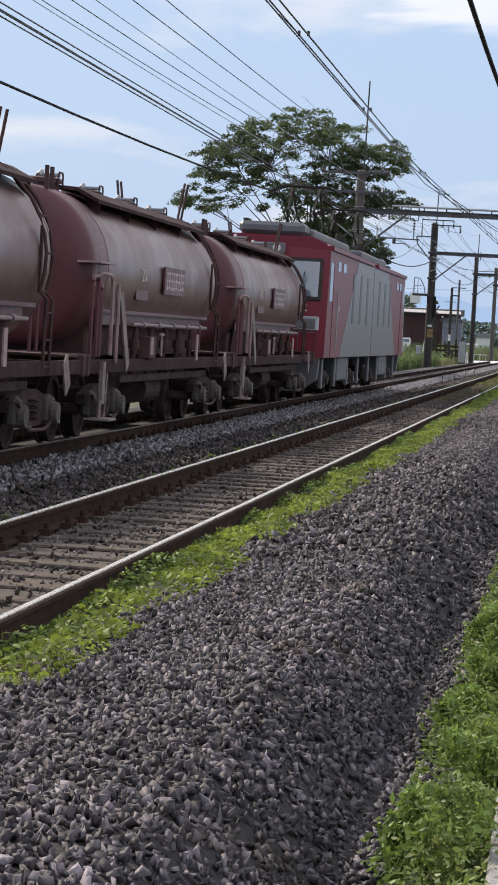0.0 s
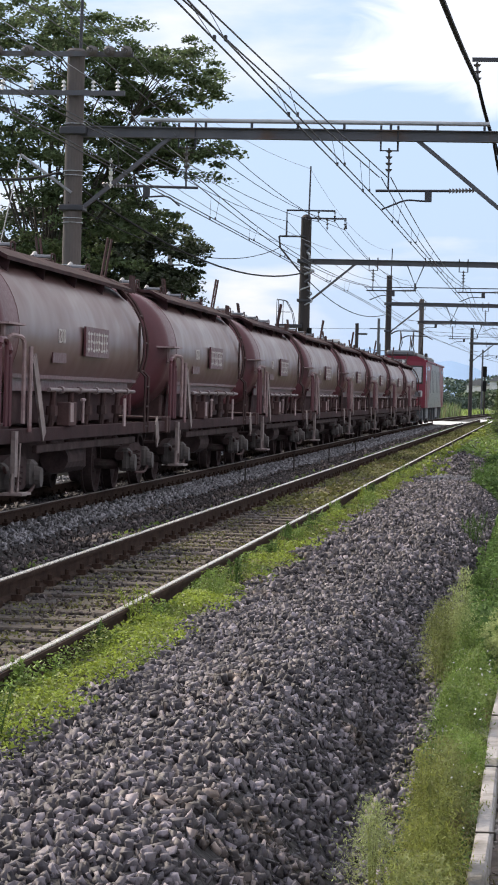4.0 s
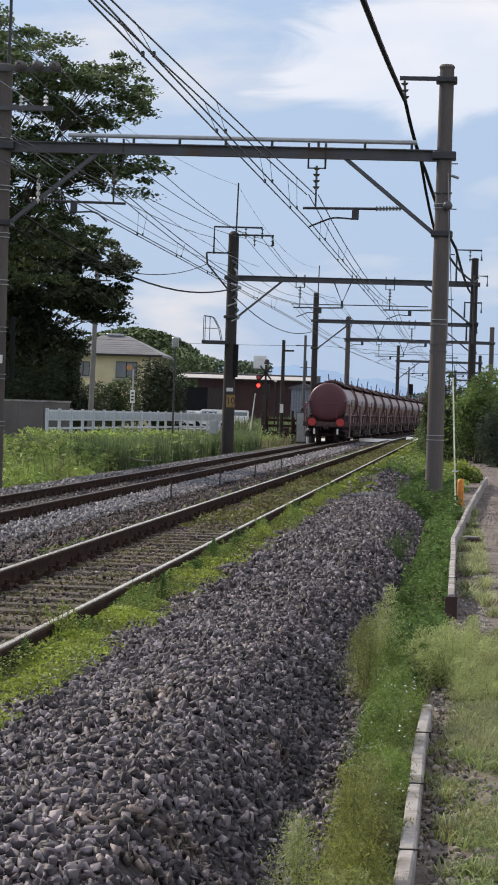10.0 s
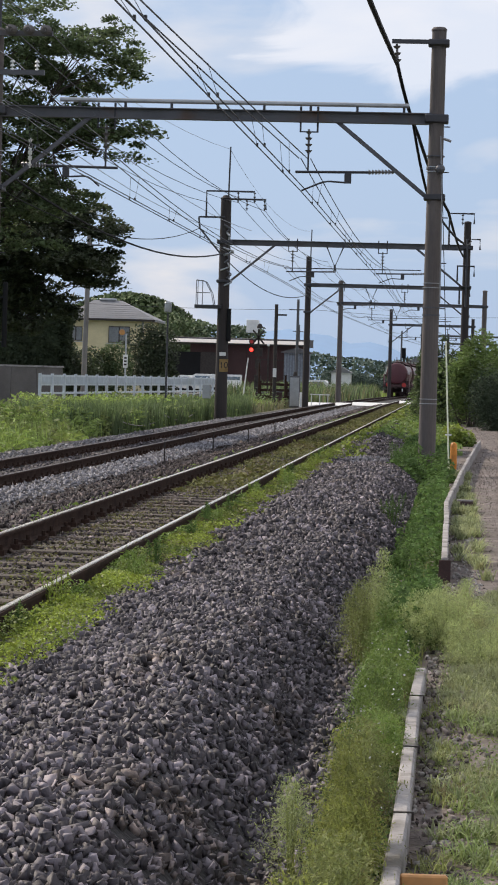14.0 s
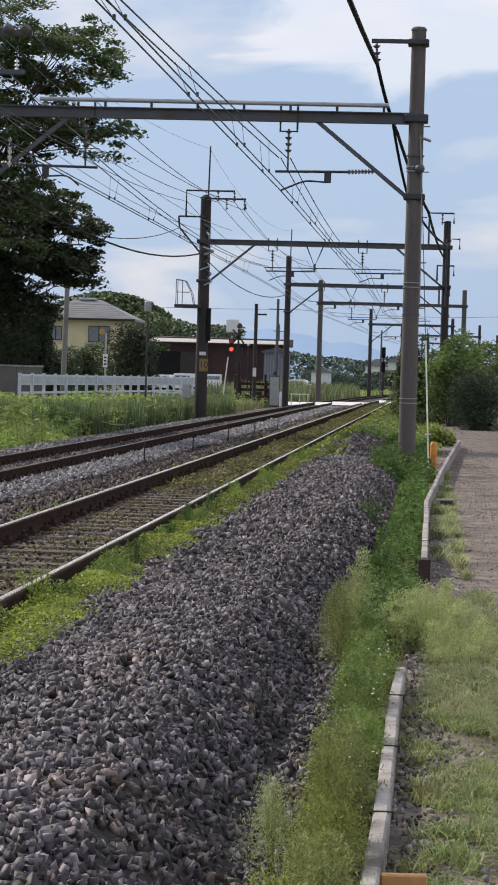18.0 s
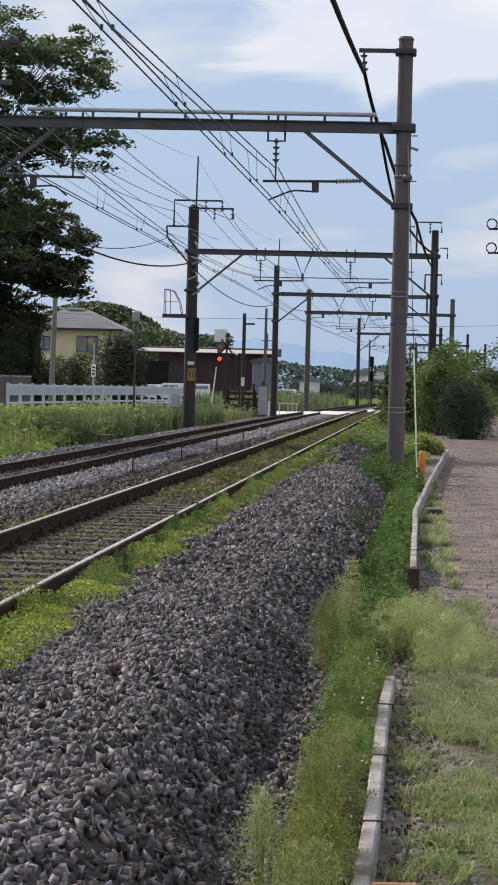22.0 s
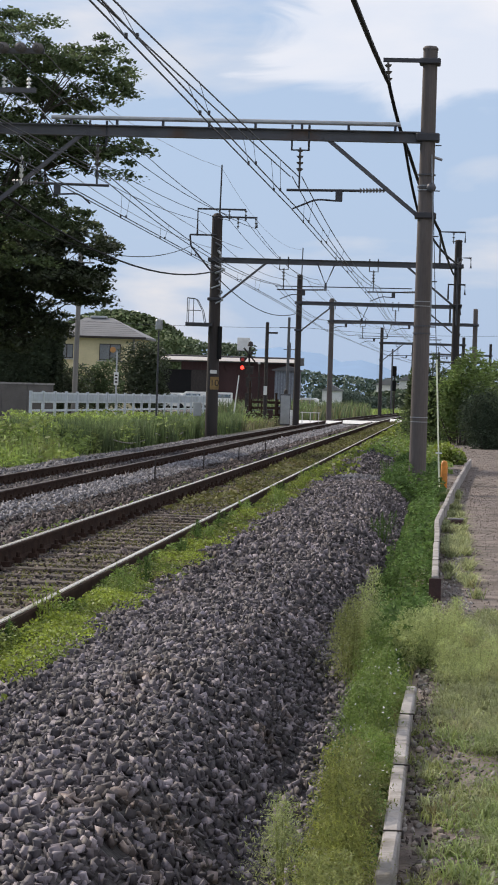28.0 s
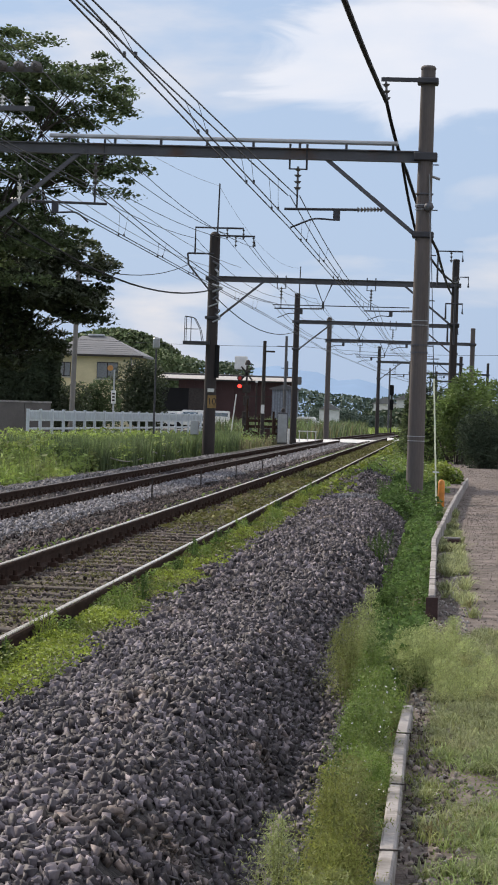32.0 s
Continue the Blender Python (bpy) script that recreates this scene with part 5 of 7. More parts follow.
def limb(b, a, d, length, r, depth, tips, rnd, spread=0.75):
    """A bent, tapering limb that forks; tips collects where leaves grow."""
    p, q = Vector(a), Vector(d).normalized()
    pts = [p.copy()]
    for _ in range(4):
        q = (q + Vector((rnd.uniform(-1, 1), rnd.uniform(-1, 1), rnd.uniform(-0.3, 0.7))) * 0.16).normalized()
        p = p + q * length / 4
        pts.append(p.copy())
    for i in range(4):
        rod(b, pts[i], pts[i + 1], r * (1 - i * 0.15), r * (1 - (i + 1) * 0.15), n=7 if r > 0.05 else 5, caps=False)
    if depth <= 1:
        tips.extend(pts[2:])
    if depth == 0:
        return
    for k in range(rnd.choice((2, 3, 3))):
        s = pts[rnd.choice((2, 3, 4))] if k else pts[4]
        w = (q + Vector((rnd.uniform(-1, 1), rnd.uniform(-1, 1), rnd.uniform(-0.35, 0.6))) * spread).normalized()
        limb(b, s, w, length * rnd.uniform(0.6, 0.85), r * 0.55, depth - 1, tips, rnd, spread)


def tree(name, label, at, height, trunk_r, seed, mat, count, leaf, spread_r, start=0.3, heads=5, depth=3, sides=1.0, blob=0.55):
    t = thing(name, label, "tree", "trees", at)
    rnd, rng = random.Random(seed), np.random.default_rng(seed)
    b, tips = B(), []
    rod(b, (0, 0, -0.3), (0.1, 0.0, height * start), trunk_r * 1.25, trunk_r * 0.85, n=12, caps=False)
    for k in range(heads):
        a = k * 6.283 / heads + rnd.uniform(-0.4, 0.4)
        up = rnd.uniform(0.55, 1.3)
        limb(b, (0.1, 0, height * start * rnd.uniform(0.75, 1.0)), (math.cos(a) * sides, math.sin(a) * sides, up), height * 0.3 * rnd.uniform(0.85, 1.15), trunk_r * 0.5, depth, tips, rnd)
    limb(b, (0.1, 0, height * start), (0.05, 0, 1), height * 0.3, trunk_r * 0.6, depth, tips, rnd)
    part("trunk", b, BARK, t)
    T = np.array([p[:] for p in tips])
    T = T[rng.integers(0, len(T), count)]
    c = unit(rng.normal(size=(count, 3))) * (rng.uniform(0, 1, count) ** 0.5)[:, None] * (blob, blob, blob * 0.45)
    P = T + c
    join_into(t, leaves("crown", P, leaf, mat, rng), "crown")
    return t, tips


def mound(name, label, at, size, seed, mat, count, leaf, lumps=9, category="shrub", group="shrubs", aspect=0.5):
    """A shrub: short stems and many leaves in lumps of uneven size."""
    t = thing(name, label, category, group, at)
    rnd, rng = random.Random(seed), np.random.default_rng(seed)
    sx, sy, sz = size
    C, R = [], []
    for k in range(lumps):
        a, q = rnd.uniform(0, 6.283), rnd.uniform(0.1, 0.75)
        C.append((math.cos(a) * q * sx / 2, math.sin(a) * q * sy / 2, sz * rnd.uniform(0.25, 0.78) * (1 - 0.35 * q)))
        R.append(rnd.uniform(0.2, 0.36))
    b = B()
    for c in C:
        rod(b, (c[0] * 0.3, c[1] * 0.3, -0.1), c, 0.03, 0.012, n=5, caps=False)
    part("stem", b, BARK, t)
    C, R = np.array(C), np.array(R)
    i = rng.integers(0, lumps, count)
    P = C[i] + unit(rng.normal(size=(count, 3))) * (R[i] * rng.uniform(0.45, 1.0, count) ** 0.4)[:, None] * (sx, sy, sz)
    P[:, 2] = np.maximum(P[:, 2], 0.02)
    join_into(t, leaves("foliage", P, leaf, mat, rng, aspect), "foliage")
    return t


def layered_tree(label, at, fork, crowns, trunk_r, seed, mat, leaf, per, flat=0.38):
    """A tree whose limbs rise from a fork and bend out into sprays of leaves. crowns: (centre, radii, number of sprays)."""
    t = thing("roadside_tree", label, "tree", "trees", at)
    rnd, rng = random.Random(seed), np.random.default_rng(seed)
    b, F = B(), Vector(fork)
    rod(b, (0, 0, -0.4), F * 0.55, trunk_r * 1.3, trunk_r, n=12, caps=False)
    rod(b, F * 0.55, F, trunk_r, trunk_r * 0.8, n=12, caps=False)
    P, limbs = [], []
    for c, r, n in crowns:
        for k in range(n):
            while True:
                v = Vector((rnd.uniform(-1, 1), rnd.uniform(-1, 1), rnd.uniform(-1, 1)))
                if 0.3 < v.length < 0.93:
                    break
            e = Vector(c) + Vector((v.x * r[0], v.y * r[1], v.z * r[2]))
            d = e - F
            limbs.append(e)
            for twig in range(3):                # each spray is three leafy pads that hang outwards
                s = rnd.uniform(0.28, 0.56)
                o = Vector((rnd.uniform(-1, 1), rnd.uniform(-1, 1), rnd.uniform(-0.35, 0.35))) * 0.7
                q = unit(rng.normal(size=(per // 3, 3))) * (rng.uniform(0, 1, per // 3) ** 0.62)[:, None] * (s, s, s * flat)
                q[:, 2] -= 0.3 * (q[:, 0] ** 2 + q[:, 1] ** 2) + 0.2 * (q[:, 0] * d.x + q[:, 1] * d.y) / max(d.length, 0.1)
                P.append(np.array((e + o)[:]) + q)
    heads = []
    for k, e in enumerate(limbs):
        main = k % 7 == 0
        a = F if main else min(heads, key=lambda h: (h - e).length)
        d = e - a
        ctrl = a + Vector((d.x * 0.3, d.y * 0.3, d.z * 0.6)) + Vector((rnd.gauss(0, 0.06), rnd.gauss(0, 0.06), rnd.gauss(0, 0.04))) * d.length
        pts = [a * (1 - u) ** 2 + ctrl * 2 * u * (1 - u) + e * u * u for u in (0, 0.25, 0.5, 0.75, 1.0)]
        r0, r1 = (trunk_r * 0.16, 0.012) if main else (trunk_r * 0.07, 0.008)
        for i in range(4):
            rod(b, pts[i], pts[i + 1], r0 + (r1 - r0) * i / 4, r0 + (r1 - r0) * (i + 1) / 4, n=6 if main else 4, caps=False)
        if main:
            heads.extend(pts[2:4])
    part("trunk", b, BARK, t)
    join_into(t, leaves("crown", np.concatenate(P), leaf, mat, rng), "crown")
    return t


# the big tree behind the left pole
layered_tree("large spreading broadleaf tree with an open crown", (-13.4, 66, -0.2), (0.1, 0.0, 3.6),
             (((-0.6, 0, 10.7), (4.2, 3.0, 2.3), 82), ((3.2, 0, 10.3), (1.9, 1.8, 1.0), 28), ((3.2, 0, 8.3), (2.0, 1.6, 0.75), 28), ((1.9, 0, 6.9), (1.7, 1.5, 0.9), 18),
              ((-4.0, 0, 9.6), (2.2, 2.2, 1.7), 32), ((-5.0, 0, 7.9), (1.4, 1.2, 0.5), 9), ((0.0, 0, 8.2), (2.8, 2.4, 1.4), 32), ((1.2, -0.6, 5.9), (2.0, 1.2, 0.8), 13)), 0.28, 21, LEAF, 0.074, 264, 0.4)
layered_tree("dense dark tree beside the larger one", (-14.6, 72.0, -0.2), (0.4, 0.0, 2.2),
             (((2.2, 0, 6.1), (2.3, 2.0, 1.5), 60), ((3.9, 0, 5.2), (1.2, 1.2, 0.75), 22), ((0.2, 0, 6.2), (2.6, 1.8, 1.7), 34), ((0.3, 0, 4.3), (2.6, 1.6, 0.9), 44), ((1.6, 0, 3.7), (1.7, 1.2, 0.8), 22)), 0.17, 5, LEAF_DARK, 0.08, 330, 0.45)
def clipped_hedge(label, at, size, seed, mat, count, leaf):
    """A hedge cut square: leaves close under its faces, a little bulging and frayed, on upright stems."""
    t = thing("hedge", label, "hedge", "hedges", at)
    rnd, rg = random.Random(seed), np.random.default_rng(seed)
    b = B()
    for k in range(10):
        x = (k / 9 - 0.5) * size[0] * 0.85
        rod(b, (x, 0, -0.1), (x + rnd.uniform(-0.2, 0.2), rnd.uniform(-0.2, 0.2), size[2] * 0.85), 0.05, 0.02, n=5, caps=False)
    part("stem", b, BARK, t)
    b = B()
    box(b, (0, 0, size[2] * 0.47), (size[0] * 0.86, size[1] * 0.8, size[2] * 0.86), None, 0.3)
    part("core", b, mat, t, "dense dark inner growth")
    q = rg.uniform(-1, 1, (count, 3))
    face = rg.integers(0, 5, count)                # front, front, top, two ends
    q[face < 2, 1] = -1 + 1.2 * rg.uniform(0, 1, (face < 2).sum()) ** 2
    q[face == 2, 2] = 1 - 0.12 * rg.uniform(0, 1, (face == 2).sum()) ** 2
    q[face > 2, 0] = np.sign(q[face > 2, 0]) * (1 - 0.15 * rg.uniform(0, 1, (face > 2).sum()) ** 2)
    bulge = np.array([0.12 * noise.noise((a * size[0] * 0.6, c * size[2] * 0.5, seed)) for a, _, c in q])[:, None]
    P = q * (1 + bulge) * (size[0] / 2, size[1] / 2, size[2] / 2) + (0, 0, size[2] / 2)
    join_into(t, leaves("foliage", P, leaf, mat, rg), "foliage")
    return t


clipped_hedge("tall clipped dark green hedge above the block wall", (-20.4, 118, -0.2), (4.0, 1.8, 5.0), 30, HEDGE, 18000, 0.105)
clipped_hedge("tall clipped dark green hedge above the block wall", (-24.9, 119, -0.2), (4.6, 1.8, 4.8), 31, HEDGE, 18000, 0.105)
clipped_hedge("tall clipped dark green hedge above the block wall", (-29.2, 119.5, -0.2), (3.8, 1.8, 5.0), 32, HEDGE, 14000, 0.105)
mound("shrub", "rounded dark garden shrub", (-21.6, 139, -0.2), (2.9, 2.2, 4.3), 33, LEAF_DARK, 9000, 0.085, 14)
mound("shrub", "rounded dark tree in the house garden", (-19.4, 160, -0.2), (3.9, 3.0, 5.6), 34, LEAF_DARK, 16000, 0.1, 18)
mound("shrub", "loose garden shrub with pale leaves", (-21.9, 155, -0.2), (3.4, 2.0, 4.2), 35, LEAF, 7000, 0.1, 14)
mound("shrub", "loose garden shrub with pale leaves", (-24.0, 150, -0.2), (2.6, 2.0, 4.2), 36, LEAF, 6000, 0.1, 14)
# the shrubs by the path
mound("shrub", "rounded grey-green conifer bush beside the path", (1.62, 86, -0.1), (1.95, 1.9, 2.5), 41, material("grey_green_needles", (0.07, 0.092, 0.06), 0.95, 0, 0.2, 1.5, 12.0, 0.0, pieces=0.3, spec=0.1), 24000, 0.05, 34, aspect=0.28)
mound("shrub", "tall feathery bamboo-like shrub by the pole", (0.75, 92, -0.1), (2.6, 2.2, 4.3), 42, LEAF_LIGHT, 7000, 0.12, 18, aspect=0.28)
mound("shrub", "tall feathery bamboo-like shrub by the pole", (-0.5, 96, -0.1), (1.8, 2.2, 3.9), 43, LEAF, 5200, 0.12, 14, aspect=0.28)
mound("shrub", "tall feathery bamboo-like shrub by the pole", (2.0, 97, -0.1), (2.2, 2.0, 3.6), 44, LEAF_LIGHT, 4200, 0.12, 14, aspect=0.28)
mound("shrub", "light green bush overhanging the track side", (-1.05, 104, -0.1), (1.7, 3.0, 2.6), 45, LEAF_LIGHT, 4200, 0.10, 14, aspect=0.3)
mound("shrub", "light green bush overhanging the track side", (-0.6, 118, -0.1), (1.7, 4.0, 2.6), 46, LEAF_LIGHT, 3200, 0.12, 12, aspect=0.3)
mound("shrub", "bright yellow-green leafy plant at the kerb", (0.3, 64, 0.0), (0.85, 1.5, 0.6), 47, YELLOWWEED, 1500, 0.06, 10)
tree("garden_tree", "rusty green tree at the path's far side", (3.25, 78, 0.0), 3.9, 0.09, 48, LEAF, 5200, 0.07, 1.2, start=0.25, heads=5, depth=2, sides=0.6, blob=0.45)


# leafy, feathery and tall weeds beside the path
def leafy_strip(name, label, xa, xb, ya, yb, per_m2, h, leaf, mat, seed, aspect=0.55, keep=0.0):
    rng = np.random.default_rng(seed)
    n = int((xb - xa) * (yb - ya) * per_m2)
    X, Y = rng.uniform(xa, xb, n), rng.uniform(ya, yb, n)
    q = np.array([noise.noise((x * 2.3, y * 0.9, seed)) for x, y in zip(X, Y)])
    edge = 1 - np.abs((X - (xa + xb) / 2) / ((xb - xa) / 2)) ** 3
    ok = q > keep - 0.35 * edge
    X, Y, q, edge = X[ok], Y[ok], q[ok], edge[ok]
    P = on_land(X, Y)
    P[:, 2] += rng.uniform(0.05, 1, len(X)) * h * np.clip(0.45 + q, 0.15, 1.0) * (0.35 + 0.65 * edge)
    return tagged(leaves(name, P, leaf, mat, rng, aspect), label, "weeds", kind="stuff")


def tall_weed(at, height, wide, seed, mat, stems=7, per=70, leaf=0.017):
    """A clump of upright stems set with small narrow leaves."""
    t = thing("tall_weed", "clump of tall thin-leaved weed beside the ballast", "weed", "tall weeds", (at[0], at[1], land(at[0], at[1])))
    rnd, rng = random.Random(seed), np.random.default_rng(seed)
    P = []
    for k in range(stems):
        a, q = rnd.uniform(0, 6.283), rnd.uniform(0, wide / 2)
        base = Vector((math.cos(a) * q * 0.5, math.sin(a) * q * 0.5, -0.02))
        top = Vector((math.cos(a) * q * 1.4, math.sin(a) * q * 1.4, height * rnd.uniform(0.65, 1.05)))
        b = B()
        rod(b, base, top, 0.005, 0.002, n=4, caps=False)
        part("stem", b, mat, t)
        for i in range(per):
            s = rnd.uniform(0.1, 1.0) ** 0.7
            r = 0.07 * min(1.0, 1.9 * (1.06 - s)) * (0.7 + 0.3 * math.sin(s * 31 + k))
            P.append(base.lerp(top, s) + Vector((rnd.gauss(0, r * 0.75), rnd.gauss(0, r * 0.75), rnd.gauss(0, 0.012))))
    join_into(t, leaves("foliage", np.array([p[:] for p in P]), leaf, mat, rng, 0.2, 0.9), "foliage")
    return t


leafy_strip("weeds", "yellow-green creeping weeds along the sleeper ends", -2.4, -1.93, -46, 5, 1500, 0.11, 0.021, YELLOWWEED, 51, 0.6, -0.08)
leafy_strip("weeds", "yellow-green creeping weeds along the sleeper ends", -2.4, -1.93, 5, 24, 4200, 0.12, 0.0125, YELLOWWEED, 63, 0.55, -0.1)
leafy_strip("weeds", "yellow-green creeping weeds along the sleeper ends", -2.4, -1.93, 24, 46, 2000, 0.12, 0.019, YELLOWWEED, 64, 0.55, -0.08)
leafy_strip("weeds", "weeds growing up the rail's side", -2.47, -2.1, 5, 60, 1900, 0.13, 0.012, YELLOWWEED, 65, 0.5, -0.02)
leafy_strip("weeds", "thick weeds hard against the rail", -2.43, -2.28, 5, 60, 4200, 0.15, 0.012, GREENWEED, 69, 0.5, -0.16)
leafy_strip("weeds", "thick weeds hard against the rail", -2.43, -2.28, -46, 5, 1500, 0.13, 0.018, GREENWEED, 70, 0.5, -0.1)
leafy_strip("weeds", "dull dry weeds along the rail's foot", -2.4, -1.95, 18, 60, 700, 0.13, 0.016, MOSS, 66, 0.5, 0.05)
leafy_strip("weeds", "yellow-green creeping weeds along the sleeper ends", -2.4, -1.7, 46, 150, 150, 0.16, 0.055, YELLOWWEED, 52, 0.6, -0.1)
leafy_strip("weeds", "sparse weeds between the rails", -3.5, -2.45, 4, 60, 420, 0.06, 0.014, MOSS, 53, 0.6, 0.12)
leafy_strip("weeds", "dull weeds between the rails farther on", -3.5, -2.4, 30, 150, 220, 0.14, 0.035, MOSS, 62, 0.6, -0.08)
leafy_strip("weeds", "sparse weeds beside the rail", -4.1, -3.6, -50, 130, 60, 0.08, 0.03, GREENWEED, 54, 0.6, 0.3)
DARKWEED = material("dark_broad_weed", (0.105, 0.175, 0.05), 0.8, 0, 0.35, 3.0, 18.0, 0.0, (0.07, 0.12, 0.035), 1.5, 0.45, 0.65, pieces=0.45, thin=0.32, spec=0.2)
leafy_strip("weeds", "lush low green weeds between bank and kerb", -0.55, -0.1, -48, -8, 1700, 0.3, 0.016, GREENWEED, 55, 0.5, -0.3)
leafy_strip("weeds", "lush low green weeds between bank and kerb", -0.5, -0.15, -8, 15, 3000, 0.2, 0.012, DARKWEED, 56, 0.45, -0.15)
leafy_strip("weeds", "broad-leaved dark weeds between bank and kerb", -0.53, -0.03, 15, 26, 1700, 0.36, 0.024, DARKWEED, 61, 0.5, -0.22)
leafy_strip("weeds", "broad-leaved dark weeds between bank and kerb", -0.46, 0.0, 26, 42, 1000, 0.4, 0.034, DARKWEED, 67, 0.5, -0.2)
leafy_strip("weeds", "leafy weeds round the pole's foot", -1.0, 0.1, 40, 62, 520, 0.42, 0.042, DARKWEED, 57, 0.5, -0.15)
leafy_strip("weeds", "leafy weeds beside the far ballast", -1.9, 0.3, 55, 110, 90, 0.3, 0.06, GREENWEED, 58, 0.5, -0.1)
leafy_strip("weeds", "low green weeds on the path's edge", -0.05, 0.75, -46, 5, 260, 0.07, 0.018, PATHGRASS, 59, 0.3, 0.08)
leafy_strip("weeds", "low clover-like weeds on the path's edge", -0.03, 0.42, 5, 19, 1500, 0.05, 0.0085, GREENWEED, 68, 0.5, 0.12)

rng = np.random.default_rng(60)


def feathery_mound(label, at, radii, count, leaf, mat, seed, aspect=0.12):
    """A soft bush of hair-thin leaflets in uneven plumes that rise from one foot."""
    t = thing("feathery_bush", label, "weed", "feathery bushes", (at[0], at[1], land(at[0], at[1])))
    rnd, rg = random.Random(seed), np.random.default_rng(seed)
    P, b = [], B()
    plumes = max(int(count / 550), 8)
    for k in range(plumes):
        a, q = rnd.uniform(0, 6.283), rnd.uniform(0.1, 1.0) ** 0.6
        top = Vector((math.cos(a) * q * radii[0], math.sin(a) * q * radii[1], radii[2] * (1.08 - 0.62 * q * q) * rnd.uniform(0.75, 1.1)))
        foot = Vector((top.x * 0.35, top.y * 0.35, -0.02))
        rod(b, foot, top, 0.003, 0.001, n=4, caps=False)
        n = count // plumes
        u = rg.uniform(0.15, 1.0, n) ** 0.75
        r = 0.075 * (1.25 - u)
        g = rg.normal(size=(n, 3)) * (1, 1.3, 0.7)
        P.append(np.array(foot[:]) + u[:, None] * np.array((top - foot)[:]) + g * r[:, None])
    part("stem", b, TALLWEED, t)
    P = np.concatenate(P)
    join_into(t, leaves("foliage", P[P[:, 2] > 0.0], leaf, mat, rg, aspect, 1.0), "foliage")
    return t


feathery_mound("mound of pale feathery weed grown over the kerb's gap", (0.04, 15.3), (0.34, 0.9, 0.4), 24000, 0.0145, PALEWEED, 201)
feathery_mound("low pale feathery weed on the path's edge", (0.26, 14.4), (0.24, 0.6, 0.26), 9000, 0.012, PALEWEED, 202)


def tufts(name, label, count, xa, xb, ya, yb, high, wide, mat, seed, keep=-0.1, per=42):
    """Tufts of arching grass, thick in some places and missing in others."""
    rg = np.random.default_rng(seed)
    X, Y = [], []
    while len(X) < count:
        cx, cy = rg.uniform(xa, xb), rg.uniform(ya, yb)
        if noise.noise((cx * 2.6, cy * 0.8, seed)) + rg.uniform(-0.12, 0.12) < keep:
            continue
        n = int(rg.uniform(0.4, 1.2) * per)
        X.append(rg.normal(cx, 0.022, n))
        Y.append(rg.normal(cy, 0.035, n))
    P = on_land(np.concatenate(X), np.concatenate(Y))
    return tagged(blades(name, P, high, wide, 1.5, mat, rg), label, "grass", kind="stuff")


BRIGHTGRASS = material("bright_grass_blade", (0.3, 0.38, 0.14), 0.6, 0, 0.25, 2.0, 20.0, 0.0, pieces=0.4, thin=0.4)
tufts("path_grass", "green tufts of grass on the path's edge", 190, -0.02, 0.5, 6, 13.5, 0.08, 0.003, PATHGRASS, 211, 0.02)
tufts("path_grass", "bright green tufts of grass on the path's edge", 80, 0.05, 0.5, 7, 14.5, 0.085, 0.003, BRIGHTGRASS, 212, 0.14)
tufts("path_grass", "thin grey-green grass along the kerb", 150, -0.08, 0.5, 6, 14, 0.06, 0.0022, TALLWEED, 216, 0.05, 24)
tufts("path_grass", "dull tufts of grass on the path's edge", 300, 0.05, 0.5, 12, 19, 0.09, 0.0035, PATHGRASS, 213, -0.05)
tufts("path_grass", "thin tufts of grass beside the farther kerb", 170, 0.08, 0.34, 20.5, 44, 0.13, 0.005, PATHGRASS, 214, 0.0)
tufts("path_grass", "tufts of grass on the path's edge", 420, 0.0, 0.7, -46, 6, 0.1, 0.004, PATHGRASS, 215, 0.0)
X, Y = rng.uniform(-0.46, -0.12, 3000), rng.uniform(-20, 40, 3000)
tagged(blades("verge_grass", on_land(X, Y), 0.15, 0.0025, 0.8, TALLWEED, rng), "thin grass between weeds on the verge", "grass", kind="stuff")

WISP = material("wispy_yellow_weed", (0.3, 0.335, 0.085), 0.7, 0, 0.3, 3.0, 20.0, 0.0, (0.29, 0.27, 0.09), 2.2, 0.5, 0.64, pieces=0.4, thin=0.42)
feathery_mound("soft yellow-green wispy weed beside the kerb", (-0.31, 8.1), (0.085, 0.4, 0.53), 12000, 0.0105, WISP, 221, 0.22)
feathery_mound("soft green wispy weed beside the kerb", (-0.29, 9.3), (0.08, 0.4, 0.42), 8000, 0.0105, TALLWEED, 222, 0.24)
feathery_mound("soft green wispy weed beside the kerb", (-0.3, 7.4), (0.09, 0.3, 0.4), 6000, 0.0105, TALLWEED, 223, 0.24)
feathery_mound("slender pale weed growing from the stones", (-0.515, 8.6), (0.035, 0.2, 0.44), 3200, 0.009, PALEWEED, 224, 0.2)
feathery_mound("fine-leaved green weed beside the kerb", (-0.28, 10.5), (0.1, 0.6, 0.34), 9000, 0.0095, GREENWEED, 225, 0.22)
feathery_mound("fine-leaved green weed beside the kerb", (-0.3, 11.7), (0.12, 0.7, 0.38), 12000, 0.0105, GREENWEED, 226, 0.22)
feathery_mound("fine-leaved green weed beside the kerb", (-0.28, 13.1), (0.13, 0.7, 0.36), 10000, 0.0115, GREENWEED, 227, 0.22)
feathery_mound("tall brownish weed at the foot of the ballast", (-0.51, 15.0), (0.1, 0.3, 0.62), 8000, 0.011, TALLWEED, 228, 0.2)
feathery_mound("tall pale weed at the foot of the ballast", (-0.42, 15.5), (0.09, 0.3, 0.66), 7000, 0.011, PALEWEED, 229, 0.2)
